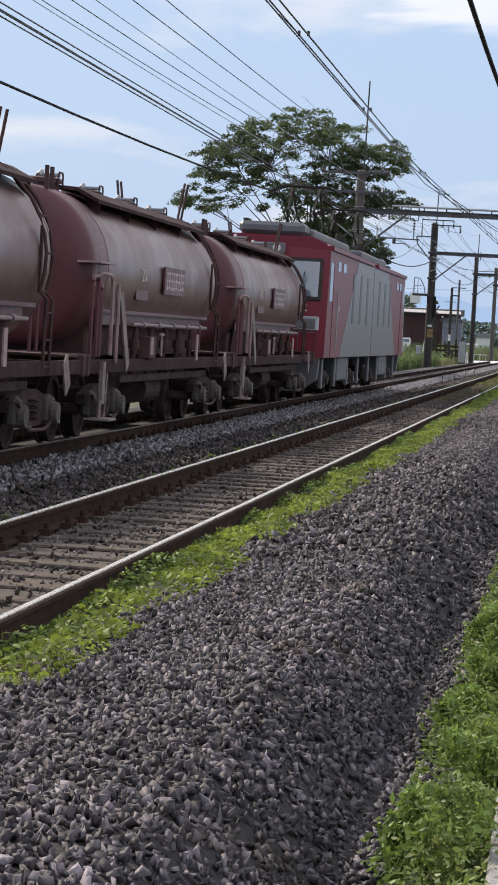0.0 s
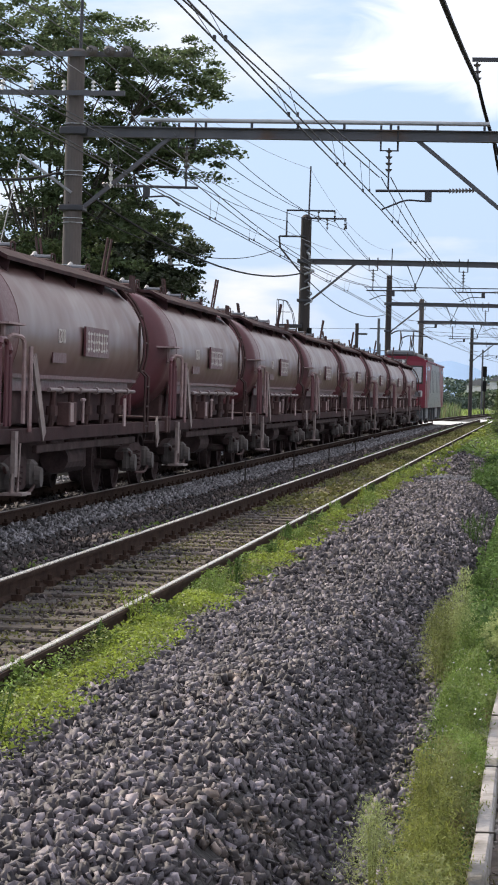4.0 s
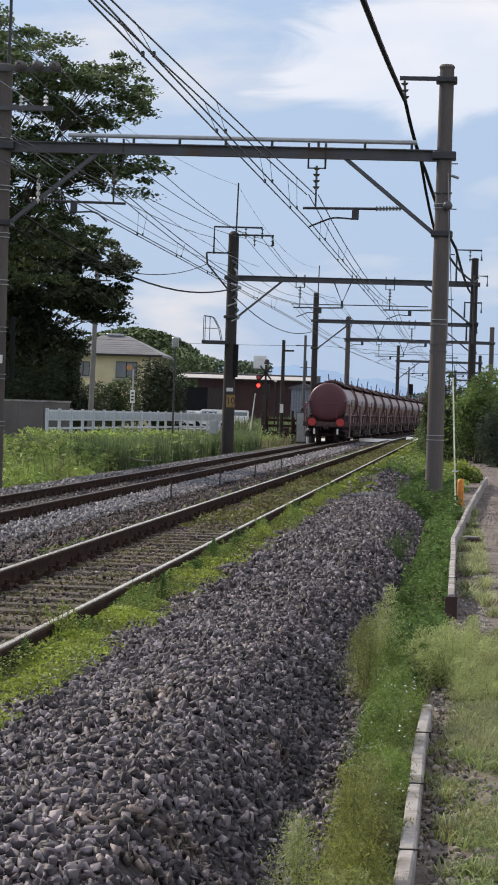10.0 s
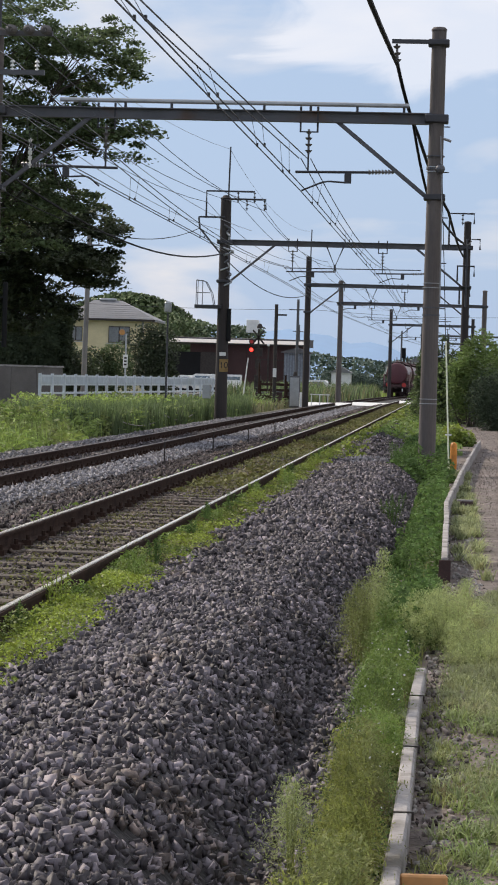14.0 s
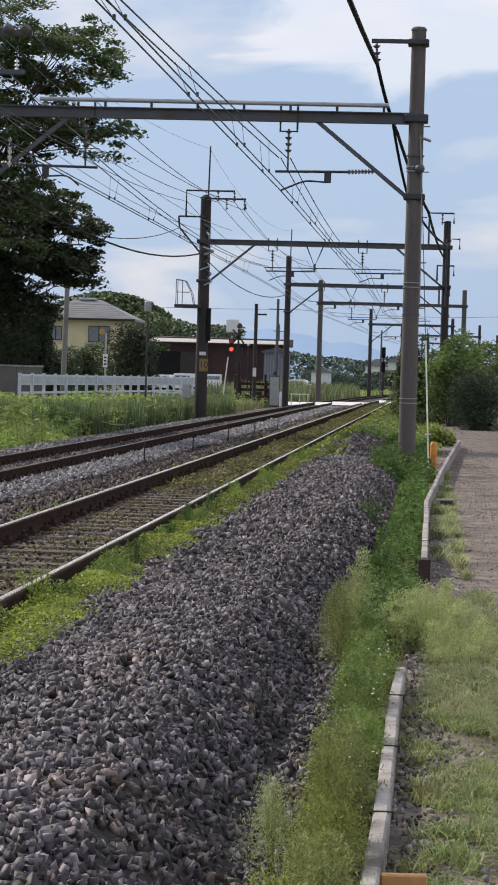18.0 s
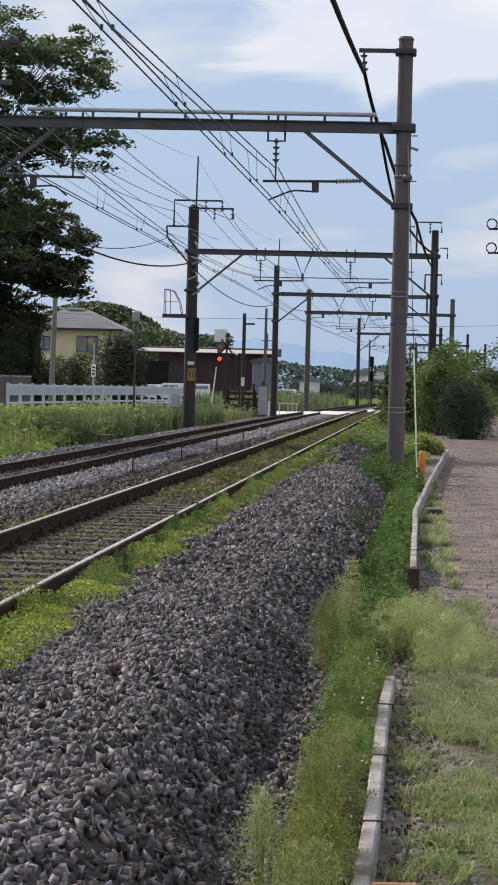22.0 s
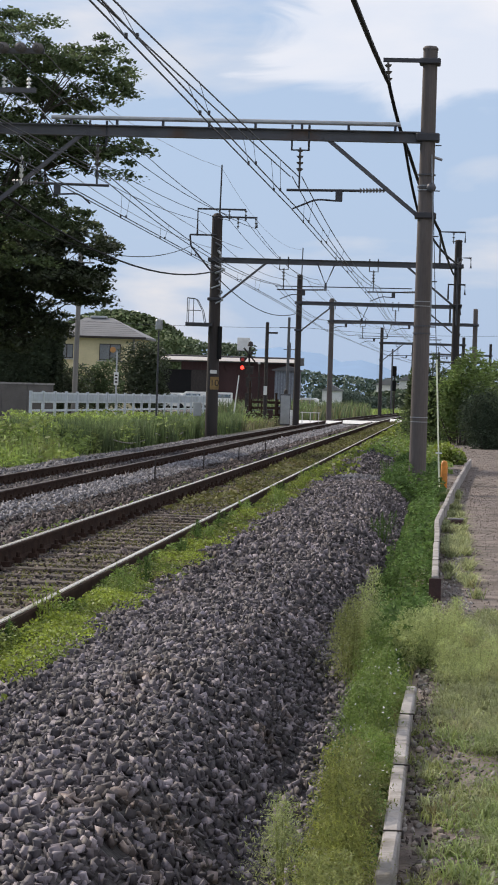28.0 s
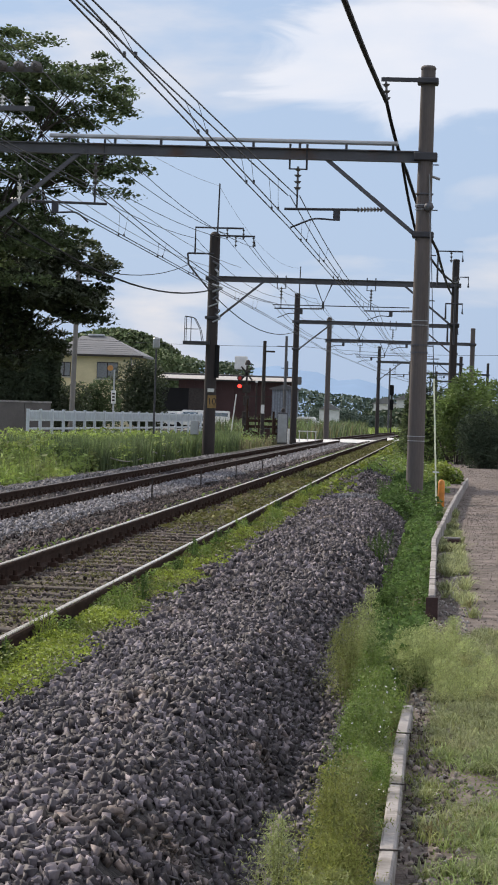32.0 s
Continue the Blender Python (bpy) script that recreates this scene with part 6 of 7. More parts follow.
feathery_mound("tall green weed at the foot of the ballast", (-0.35, 14.6), (0.09, 0.3, 0.44), 6000, 0.011, GREENWEED, 230, 0.22)
for k, y in enumerate((-20.2, -18.9, -17.4, -15.8, -14.2, -4.6, -3.7, -2.7, -1.6, -0.4, 1.0, 2.4, 3.8, 5.2, 6.4)):
    r = random.Random(970 + k)
    feathery_mound("fine-leaved green weed beside the kerb", (-0.34 + r.uniform(-0.05, 0.03), y), (0.13, 0.6, r.uniform(0.34, 0.52)), 5200, 0.0135, (GREENWEED, PALEWEED, WISP, GREENWEED)[k % 4], 250 + k, 0.22)
for k, y in enumerate((-46.6, -45.3, -44.0, -42.6, -41.0, -39.2)):
    r = random.Random(990 + k)
    feathery_mound("lush bright green weed beside the kerb", (-0.3 + r.uniform(-0.05, 0.05), y), (0.17, 0.6, r.uniform(0.25, 0.4)), 4200, 0.0175, GREENWEED, 270 + k, 0.42)
rgf = np.random.default_rng(240)
P = on_land(rgf.uniform(-0.42, -0.16, 120), rgf.uniform(8.5, 14.0, 120))
P[:, 2] += rgf.uniform(0.18, 0.36, len(P))
tagged(leaves("pale_seed_heads", P, 0.007, PORCELAIN, rgf, 0.6, 1.0), "small white seed heads among the weeds", "flowers", kind="stuff")
for k, (x, y, h, w) in enumerate(((-0.42, 21.5, 0.3, 0.3), (-0.32, 25.5, 0.3, 0.4), (-0.62, 27.5, 0.34, 0.4), (-0.9, 41.5, 0.4, 0.4))):
    tall_weed((x, y), h, w, 70 + k, DARKWEED, 9, 190, 0.0125)
for k in range(16):
    r = random.Random(900 + k)
    tall_weed((r.uniform(-0.55, -0.25), -30 + k * 2.3 + r.uniform(-0.8, 0.8)), r.uniform(0.4, 0.6), 0.25, 100 + k, r.choice((TALLWEED, WISP, TALLWEED)), 9, 130, 0.014)

for k in range(22):
    r = random.Random(950 + k)
    tall_weed((r.uniform(-2.36, -2.05), 8.5 + k * 1.7 + r.uniform(-0.8, 0.8)), r.uniform(0.14, 0.26), 0.2, 130 + k, r.choice((GREENWEED, DARKWEED, YELLOWWEED)), 6, 60, 0.017)

# the overgrown strip beyond the far track
DARKMEADOW = material("dark_tall_weed", (0.18, 0.25, 0.1), 0.7, 0, 0.3, 0.6, 5.0, 0.0, (0.075, 0.105, 0.055), 0.3, 0.45, 0.62, pieces=0.4, thin=0.35)
X, Y = rng.uniform(-20.5, -9.9, 30000), rng.uniform(20, 165, 30000)
ok = (X > -18.5) | (Y < 95)
X, Y = X[ok], Y[ok]
tagged(blades("tall_grass", on_land(X, Y), 0.65, 0.014, 0.5, MEADOW, rng), "tall green grass and weeds beyond the far track", "grass", kind="stuff")
X, Y = rng.uniform(-16.5, -9.7, 42000), rng.uniform(38, 125, 42000)
q = np.array([noise.noise((x * 0.5, y * 0.3, 2.2)) for x, y in zip(X, Y)])
P = on_land(X, Y)
P[:, 2] += rng.uniform(0.1, 1.0, len(P)) * np.clip(0.55 + q, 0.15, 1.05)
tagged(leaves("tall_weeds", P, 0.1, MEADOW, rng, 0.4), "leafy green weeds beyond the far track", "weeds", kind="stuff")
X, Y = rng.uniform(-9.0, 3.0, 9000), rng.uniform(170, 330, 9000)
ok = np.abs(X - np.array([FAR_X + 2 + bend(y) for y in Y])) > 5.2
tagged(blades("tall_grass", on_land(X[ok], Y[ok]) , 0.75, 0.04, 0.5, MEADOW, rng), "uneven grass beyond the level crossing", "grass", kind="stuff")
DRYGRASS = material("dry_tan_grass", (0.23, 0.215, 0.12), 0.85, 0, 0.3, 0.6, 5.0, 0.0, (0.15, 0.17, 0.07), 0.4, 0.45, 0.62, pieces=0.4, thin=0.3)
X, Y = rng.uniform(-14, -9.6, 3800), rng.uniform(118, 160, 3800)
tagged(blades("tall_grass", on_land(X, Y), 0.55, 0.025, 0.6, DRYGRASS, rng), "dry tan grass before the level crossing", "grass", kind="stuff")
X, Y = rng.uniform(-16, -5.0, 12000), rng.uniform(164, 250, 12000)
ok = X < np.array([FAR_X - 2.2 + bend(y) for y in Y])
k = rng.uniform(0, 1, ok.sum()) < 0.4
P = on_land(X[ok], Y[ok])
tagged(blades("tall_grass", P[k], 1.3, 0.04, 0.4, DRYGRASS, rng), "dry reeds beyond the level crossing", "grass", kind="stuff")
tagged(blades("tall_grass", P[~k], 1.5, 0.04, 0.4, DARKMEADOW, rng), "tall dull green grass beyond the level crossing", "grass", kind="stuff")

X, Y = rng.uniform(-15, -5.0, 9000), rng.uniform(128, 240, 9000)
ok = X < np.array([FAR_X - 2.6 + bend(y) for y in Y])
X, Y = X[ok], Y[ok]
q = np.array([noise.noise((x * 0.35, y * 0.12, 7.7)) for x, y in zip(X, Y)])
P = on_land(X, Y)
P[:, 2] += rng.uniform(0.05, 1.0, len(P)) * np.clip(0.7 + 1.6 * q, 0.15, 1.7)
tagged(leaves("bushy_weeds", P, 0.12, DARKMEADOW, rng, 0.4), "bushy uneven weeds round the level crossing", "weeds", kind="stuff")
X, Y = rng.uniform(-4.0, 22.0, 12000), rng.uniform(175, 340, 12000)
ok = X > np.array([NEAR_X + 2.4 + bend(y) for y in Y])
X, Y = X[ok], Y[ok]
q = np.array([noise.noise((x * 0.3, y * 0.1, 9.1)) for x, y in zip(X, Y)])
P = on_land(X, Y)
P[:, 2] += rng.uniform(0.05, 1.0, len(P)) * np.clip(0.9 + 2.0 * q, 0.2, 2.0)
tagged(leaves("bushy_weeds", P, 0.2, LEAF_LIGHT, rng, 0.4), "bushy light weeds beside the far curve", "weeds", kind="stuff")

X, Y, H = [], [], []
while len(X) < 430:
    x, y = rng.uniform(-15.5, -9.75), rng.uniform(70, 122)
    if noise.noise((x * 0.6, y * 0.2, 5.5)) + 0.2 * (x + 11.6) > 0.0:
        X.append(rng.normal(x, 0.1, 46))
        Y.append(rng.normal(y, 0.2, 46))
P = on_land(np.concatenate(X), np.concatenate(Y))
tagged(blades("tall_weeds", P, 0.9, 0.018, 0.22, DARKMEADOW, rng), "dark upright weeds before the white railing", "weeds", kind="stuff")
P = P[::3] + rng.normal(size=P[::3].shape) * (0.06, 0.06, 0.0)
P[:, 2] += rng.uniform(0.1, 0.8, len(P))
tagged(leaves("tall_weeds", P, 0.055, DARKMEADOW, rng, 0.3, 1.0), "fine dark leaves of the tall weeds", "weeds", kind="stuff")
X, Y = rng.uniform(-17.2, -10.4, 15000), rng.uniform(84, 103.5, 15000)
q = np.array([noise.noise((x * 0.8, y * 0.35, 4.4)) for x, y in zip(X, Y)])
P = on_land(X, Y)
P[:, 2] += rng.uniform(0.05, 1.0, len(P)) * np.clip(0.5 + 1.2 * q, 0.15, 1.0)
tagged(leaves("bushy_weeds", P, 0.085, MEADOW, rng, 0.4), "tall bushy weeds growing up the white railing", "weeds", kind="stuff")

# ---- kerb and things on the path ----
def kerb(name, label, ys, line, top, end, straps=()):
    """A row of narrow concrete kerb stones, each tipped a little."""
    t = thing(name, label, "kerb", "kerbs")
    rnd = random.Random(len(ys))
    for a, c in zip(ys, ys[1:]):
        b = B()
        p, q = Vector((line(a), a + 0.006, 0)), Vector((line(c), c - 0.006, 0))
        d = (q - p)
        m = (p + q) / 2
        rot = Matrix.Rotation(math.atan2(-d.x, d.y), 3, "Z") @ Matrix.Rotation(radians(rnd.uniform(-1.2, 1.2)), 3, "Y")
        box(b, (m.x + rnd.uniform(-0.003, 0.003), m.y, top / 2 - 0.1 + rnd.uniform(-0.003, 0.003)), (0.058, d.length, top + 0.2), rot, 0.009)
        part("kerb_stone", b, KERB, t)
        if round(a, 2) in straps:                # an iron strap over the joint, bent down on the path's side
            b = B()
            box(b, (line(a) + 0.006, a, top + 0.001), (0.072, 0.01, 0.006), rot)
            box(b, (line(a) + 0.04, a, top - 0.012), (0.008, 0.012, 0.03), rot)
            part("joint_strap", b, IRON, t, "dark strap over the joint")
    if end:
        b = B()
        box(b, (line(ys[0]), ys[0] - 0.012, top / 2 - 0.02), (0.1, 0.03, top), None, 0.004)
        part("kerb_end", b, KERB_END, t, "rust-brown stained end face")
    return t


kerb("path_kerb", "narrow weathered concrete kerb along the path", span(-47, 5.6, 1.6) + [7.2, 8.8, 10.4, 11.15, 12.1, 13.3], lambda y: -0.15 + 0.008 * max(y - 8, 0) + 0.012 * math.sin(y * 0.9), 0.1, False, (8.8, 10.4, 12.1))
kerb("path_kerb", "narrow weathered concrete kerb with a rusty end", [20.3, 22.4, 25.2, 28.0] + span(30, 62, 2.0), lambda y: -0.01 if y < 30 else -0.01 + 0.02 * (y - 30) + 0.00012 * (y - 30) ** 2, 0.2, True, (22.4, 25.2))

WOOD_ORANGE = material("orange_varnished_wood", (0.6, 0.3, 0.11), 0.6, 0, 0.2, 3.0, 30.0, 0.1)
t = thing("wooden_board", "short orange wooden board beside the kerb", "board", at=(0.06, 7.75, 0.0), turn=4)
b = B()
box(b, (-0.1, 0, 0.027), (0.15, 0.035, 0.13), None, 0.006)
part("plank", b, WOOD_ORANGE, t)
t = thing("marker_post", "short orange plastic marker post by the path", "marker post", at=(0.08, 46, 0.02))
b = B()
lathe(b, [(0.064, 0), (0.064, 0.42), (0.056, 0.48), (0.03, 0.5), (0, 0.51)], 14)
part("post", b, material("orange_plastic", (0.62, 0.23, 0.03), 0.5), t, "", True)
t = thing("guy_wire", "pole guy wire in a pale yellow plastic sleeve", "guy wire")
b = B()
rod(b, (0.0, 45, -0.05), (-0.3, 46.7, 5.6), 0.008, n=5)
part("cable", b, WIRE, t)
b = B()
rod(b, (0.0, 45, 0.0), (-0.125, 45.72, 2.4), 0.015, n=8)
part("sleeve", b, material("pale_yellow_plastic", (0.66, 0.68, 0.5), 0.5), t, "pale yellow sleeve")
b = B()
box(b, (-0.03, 45.2, 0.68), (0.12, 0.02, 0.025))
part("tag", b, WHITE, t)
t = thing("rusty_block", "rusty brown metal block beside the kerb", "block", at=(0.24, 31.5, 0.0), turn=12)
b = B()
box(b, (0, 0, 0.06), (0.14, 0.2, 0.14), None, 0.015)
part("body", b, KERB_END, t)
b = B()
box(b, (-0.02, 0, 0.14), (0.2, 0.1, 0.02), None, 0.004)
part("lid", b, KERB, t)
stones("kerb_stones", "dark loose stones along the kerb", -0.1, 0.12, 6, 20, 420, 0.014, STONE_BROWN, 16, 0.2, chips=6)
PATH_STONE = material("grey_brown_pebble", (0.185, 0.155, 0.14), 0.9, 0, 0.3, 3.0, 45.0, 0.2, pieces=0.5)
stones("path_stones", "small pale stones strewn on the path", 0.1, 1.2, 5, 50, 110, 0.0105, PATH_STONE, 15, 0.0, chips=6)
stones("path_stones", "small stones strewn on the path farther on", 0.3, 3.0, 50, 110, 28, 0.017, PATH_STONE, 34, 0.0, chips=6)
stones("verge_stones", "small stones along the kerb", -0.1, 0.3, -20, 45, 90, 0.014, KERB, 16, 0.1)


# ---- line-side posts and rope ----
t = thing("rope_fence", "low rope fence on thin dark posts beside the far track", "rope fence")
posts = [(-5.35, 46), (-5.3, 55), (-5.25, 64), (-5.2, 73), (-9.7, 72), (-9.75, 84), (-9.8, 94)]
for x, y in posts:
    b = B()
    rod(b, (x, y, land(x, y) - 0.1), (x, y, land(x, y) + 0.45), 0.018, 0.014, n=6)
    part("post", b, IRON, t)
for (xa, ya), (xb, yb) in list(zip(posts[4:], posts[5:])):
    b, pts = B(), []
    for k in range(11):
        s = k / 10
        pts.append((xa + (xb - xa) * s, ya + (yb - ya) * s, land(xa, ya) + 0.42 - (0.9 if xa < -9 else 0.45) * s * (1 - s)))
    pipe(b, pts, 0.018 if xa < -9 else 0.01, 5)
    part("rope", b, KERB, t, "slack pale rope")
t = thing("path_lamp", "grey lamp on a slim pole beyond the tracks", "street lamp", at=(-11.3, 97, -0.2))
b = B()
rod(b, (0, 0, -0.1), (0, 0, 4.3), 0.045, 0.035, n=10)
part("pole", b, STEEL_DARK, t)
b = B()
box(b, (0, -0.02, 4.5), (0.26, 0.26, 0.45), None, 0.05)
part("lamp_head", b, GALV, t, "pale square lamp head")
b = B()
box(b, (0.03, 0.02, 0.35), (0.2, 0.2, 0.75), None, 0.03)
part("base", b, IRON, t)

# ---- level crossing ----
t = thing("level_crossing", "level crossing deck with white edge lines", "level crossing")
DECK = material("crossing_deck", (0.20, 0.19, 0.18), 0.9, 0, 0.2, 2.0, 20.0, 0.3)
for xa, xb, z in ((-11.5, FAR_X - 0.62, 0.07), (FAR_X - 0.46, FAR_X + 0.46, 0.1), (FAR_X + 0.62, NEAR_X - 0.62, 0.16), (NEAR_X - 0.46, NEAR_X + 0.46, 0.33), (NEAR_X + 0.62, 2.0, 0.25)):
    b = B()
    box(b, ((xa + xb) / 2 + bend(159), 159, z - 0.1), (xb - xa, 4.0, 0.2), None, 0.02)
    dk = part("deck_panel", b, DECK, t)
    b = B()
    prism(b, [(155.7, z - 0.17), (157.0, z + 0.03), (157.0, z - 0.17)], "x", xa - 0.03 + bend(159), xb + 0.03 + bend(159))
    part("edge_line", b, WHITE, dk, "white painted edge")
t = thing("crossing_signal", "level crossing signal with a lit red lamp", "crossing signal", at=(-12.0, 152, -0.2))
b = B()
rod(b, (0, 0, 0), (0, 0, 4.8), 0.07, 0.06, n=10)
part("mast", b, IRON, t)
b = B()
for a in (40, -40):
    box(b, (0, -0.1, 4.3), (0.1, 0.03, 1.1), Matrix.Rotation(radians(a), 3, "Y"))
part("cross_board", b, IRON, t, "dark warning cross seen from behind")
b = B()
lathe(b, [(0.0, 0.3), (0.12, 0.25), (0.2, 0.0), (0.16, -0.02), (0, -0.02)], 14, Matrix.Translation((0.05, 0, 4.85)))
part("bell", b, IRON, t)
for x, z, lit in ((-0.42, 3.5, True), (-0.42, 4.0, False)):
    b = B()
    rod(b, (x, -0.12, z), (x, 0.1, z), 0.17, n=18)
    lp = part("lamp", b, IRON, t)
    b = B()
    rod(b, (x, -0.16, z), (x, -0.122, z), 0.11, n=16)
    part("lens", b, glow("lit_red_lens", (1.0, 0.03, 0.02), 5.0) if lit else RED_DISC, lp, "glowing red lens" if lit else "unlit red lens")
b = B()
box(b, (-0.15, 0, 3.75), (0.5, 0.06, 0.08))
box(b, (0, 0, 3.35), (0.5, 0.12, 0.5), None, 0.02)
box(b, (0, 0, 2.6), (0.35, 0.2, 0.6), None, 0.02)
box(b, (0, 0, 1.5), (0.4, 0.35, 0.9), None, 0.03)
part("control_cabinet", b, IRON, t)
b = B()
rod(b, (-0.85, -0.2, 0.6), (-0.6, -0.2, 3.0), 0.045, 0.035, n=8)
part("gate_arm", b, WHITE, t, "raised white gate arm")
b = B()
rod(b, (0.65, -0.3, 0), (0.65, -0.3, 3.75), 0.05, n=8)
pl = part("lamp_post", b, IRON, t)
b = B()
lathe(b, [(0, 0.08), (0.07, 0.05), (0.09, 0), (0.07, -0.06), (0, -0.08)], 10, Matrix.Translation((0.65, -0.34, 3.8)))
part("white_lamp", b, PORCELAIN, pl)
b = B()
box(b, (0.65, 0, 2.9), (1.9, 0.04, 0.05))
part("cross_bar", b, IRON, t)
t = thing("utility_post", "dark wooden post with a short arm by the crossing", "post", at=(-10.08, 140, -0.1))
b = B()
rod(b, (0, 0, -0.1), (0, 0, 5.9), 0.12, 0.1, n=10)
part("pole", b, IRON, t)
b = B()
box(b, (0.35, 0, 5.3), (0.5, 0.08, 0.1))
part("arm", b, IRON, t)
b = B()
box(b, (0.0, -0.13, 2.0), (0.2, 0.02, 0.5))
part("plate", b, WHITE, t)
t = thing("relay_cabinet", "grey metal relay cabinet by the track", "cabinet", at=(-9.35, 147, -0.15))
b = B()
box(b, (0, 0, 0.95), (0.62, 0.5, 1.9), None, 0.02)
part("body", b, STEEL, t)
b = B()
box(b, (0, -0.27, 0.95), (0.54, 0.03, 1.7), None, 0.006)
part("door", b, GALV, t)
b = B()
lathe(b, [(0.12, 0), (0.12, 0.15), (0.08, 0.25), (0, 0.27)], 10, Matrix.Translation((0.0, 0, 1.9)))
part("vent_cap", b, IRON, t)
t = thing("crossing_fence", "rusty brown rail fence at the crossing", "fence", at=(-10.6, 148, -0.1))
for x in (-0.9, -0.1, 0.7):
    b = B()
    rod(b, (x, 0, -0.1), (x, 0, 1.5), 0.06, n=8)
    part("post", b, RUST, t)
for z in (0.55, 0.95, 1.3):
    b = B()
    box(b, (0, -0.06, z), (2.1, 0.05, 0.16), None, 0.01)
    part("rail", b, RUST, t)
for x, y, h, r in ((-11.2, 143, 2.6, 0.06), (-10.75, 146.5, 1.7, 0.05), (-9.75, 144.5, 1.9, 0.07), (-9.95, 149, 1.5, 0.05)):
    t = thing("crossing_post", "rusty brown post beside the crossing", "post", "crossing posts", (x, y, -0.15))
    b = B()
    rod(b, (0, 0, -0.1), (0, 0, h), r, r * 0.9, n=8)
    part("post", b, RUST, t)
    b = B()
    rod(b, (0, 0, h), (0, 0, h + 0.04), r * 1.3, n=8)
    part("cap", b, IRON, t)
for x, y, w, h, m in ((-10.25, 145.5, 0.5, 0.9, KERB_END), (-9.7, 148.2, 0.45, 1.1, CONCRETE), (-11.55, 149.5, 0.7, 0.8, KERB_END)):
    t = thing("trackside_box", "low weathered equipment box beside the crossing", "box", "trackside boxes", (x, y, -0.15))
    b = B()
    box(b, (0, 0, h / 2), (w, 0.4, h), None, 0.02)
    part("body", b, m, t)
    b = B()
    box(b, (0, 0, h + 0.02), (w + 0.08, 0.48, 0.05), None, 0.01)
    part("lid", b, STEEL, t)
t = thing("white_post", "short white marker post by the track", "post", at=(-8.9, 146, -0.1))
b = B()
rod(b, (0, 0, 0), (0, 0, 0.9), 0.1, 0.09, n=10)
part("post", b, WHITE, t)
t = thing("guard_rail", "low white rail beside the crossing", "rail", at=(-8.0, 150, -0.05))
for x in (-0.5, 0, 0.5):
    b = B()
    rod(b, (x, 0, -0.1), (x, 0, 0.75), 0.03, n=6)
    part("post", b, WHITE, t)
b = B()
box(b, (0, 0, 0.7), (1.2, 0.04, 0.06))
part("rail", b, WHITE, t)


# ---- white picket railing along the lane ----
t = thing("white_fence", "white concrete picket railing along the lane", "fence")
# white paint, tinted blue-grey in colour for the shade it stands in
FW = material("shade_tinted_fence_white", (0.54, 0.585, 0.64), 0.6, 0, 0.1, 3.0, 25.0, 0.05)
PANEL = material("blue_grey_fence_panel", (0.4, 0.45, 0.52), 0.6, 0, 0.15, 3.0, 25.0, 0.05)
fy = span(104.5, 157, 2.5)
for k, y in enumerate(fy):
    x = -17.6 + 2.6 * (y - 105) / 50
    b = B()
    box(b, (x, y, 0.65), (0.13, 0.13, 1.75), None, 0.015)
    part("post", b, FW, t)
    if k < len(fy) - 1:
        y2 = fy[k + 1]
        for z, h in ((1.42, 0.1), (1.04, 0.08), (0.66, 0.1)):
            b = B()
            box(b, (x + 0.05, (y + y2) / 2, z), (0.05, 2.34, h), Matrix.Rotation(-0.052, 3, "Z"), 0.01)
            part("rail", b, FW, t)
        b = B()
        box(b, (x + 0.075, (y + y2) / 2, 1.23), (0.012, 2.3, 0.32), Matrix.Rotation(-0.052, 3, "Z"))
        part("mesh_panel", b, PANEL, t, "blue-grey infill panel")
        for j in (0.2, 0.4, 0.6, 0.8):
            b = B()
            box(b, (x + 0.13 * j, y + (y2 - y) * j, 1.22), (0.03, 0.05, 0.3))
            part("picket", b, FW, t)

# ---- grey garden wall under the hedge ----
t = thing("garden_wall", "grey block wall below the hedge", "wall")
WALL = material("grey_block_wall", (0.13, 0.118, 0.112), 0.9, 0, 0.2, 1.5, 20.0, 0.3)
for k in range(9):
    b = B()
    box(b, (-28.3 + k * 1.2, 113.5, 0.8), (1.19, 0.18, 2.0), None, 0.01)
    part("block_panel", b, WALL, t)
b = B()
box(b, (-23.5, 113.5, 1.84), (10.9, 0.24, 0.08))
part("coping", b, KERB, t, "pale coping")


# ---- the house ----
t = thing("house", "two-storey house with cream walls and a grey hipped roof", "house", at=(-23.95, 173, -0.2))
CREAM = material("cream_render", (0.66, 0.58, 0.36), 0.9, 0, 0.1, 0.8, 12.0, 0.1)
ROOF = material("grey_roof_sheet", (0.22, 0.22, 0.225), 0.55, 0.2, 0.1, 0.8, 8.0, 0.05)
b = B()
box(b, (0.1, 0, 2.8), (5.5, 5.6, 5.7), None, 0.03)
part("wall", b, CREAM, t)
b = B()
box(b, (-2.1, -2.9, 1.8), (1.9, 1.2, 3.6), None, 0.03)
part("annex_wall", b, CREAM, t)
b = B()
e, r = 3.25, 1.0
vs = [b.verts.new(p) for p in ((-e, -3.3, 5.45), (e, -3.3, 5.45), (e, 3.3, 5.45), (-e, 3.3, 5.45), (-r - 0.5, 0, 6.95), (r - 0.5, 0, 6.95), (-e, -3.3, 5.6), (e, -3.3, 5.6), (e, 3.3, 5.6), (-e, 3.3, 5.6))]
for f in ((0, 1, 7, 6), (1, 2, 8, 7), (2, 3, 9, 8), (3, 0, 6, 9), (6, 7, 5, 4), (7, 8, 5), (8, 9, 4, 5), (9, 6, 4), (3, 2, 1, 0)):
    b.faces.new([vs[i] for i in f])
rf = part("roof", b, ROOF, t, "grey hipped roof")
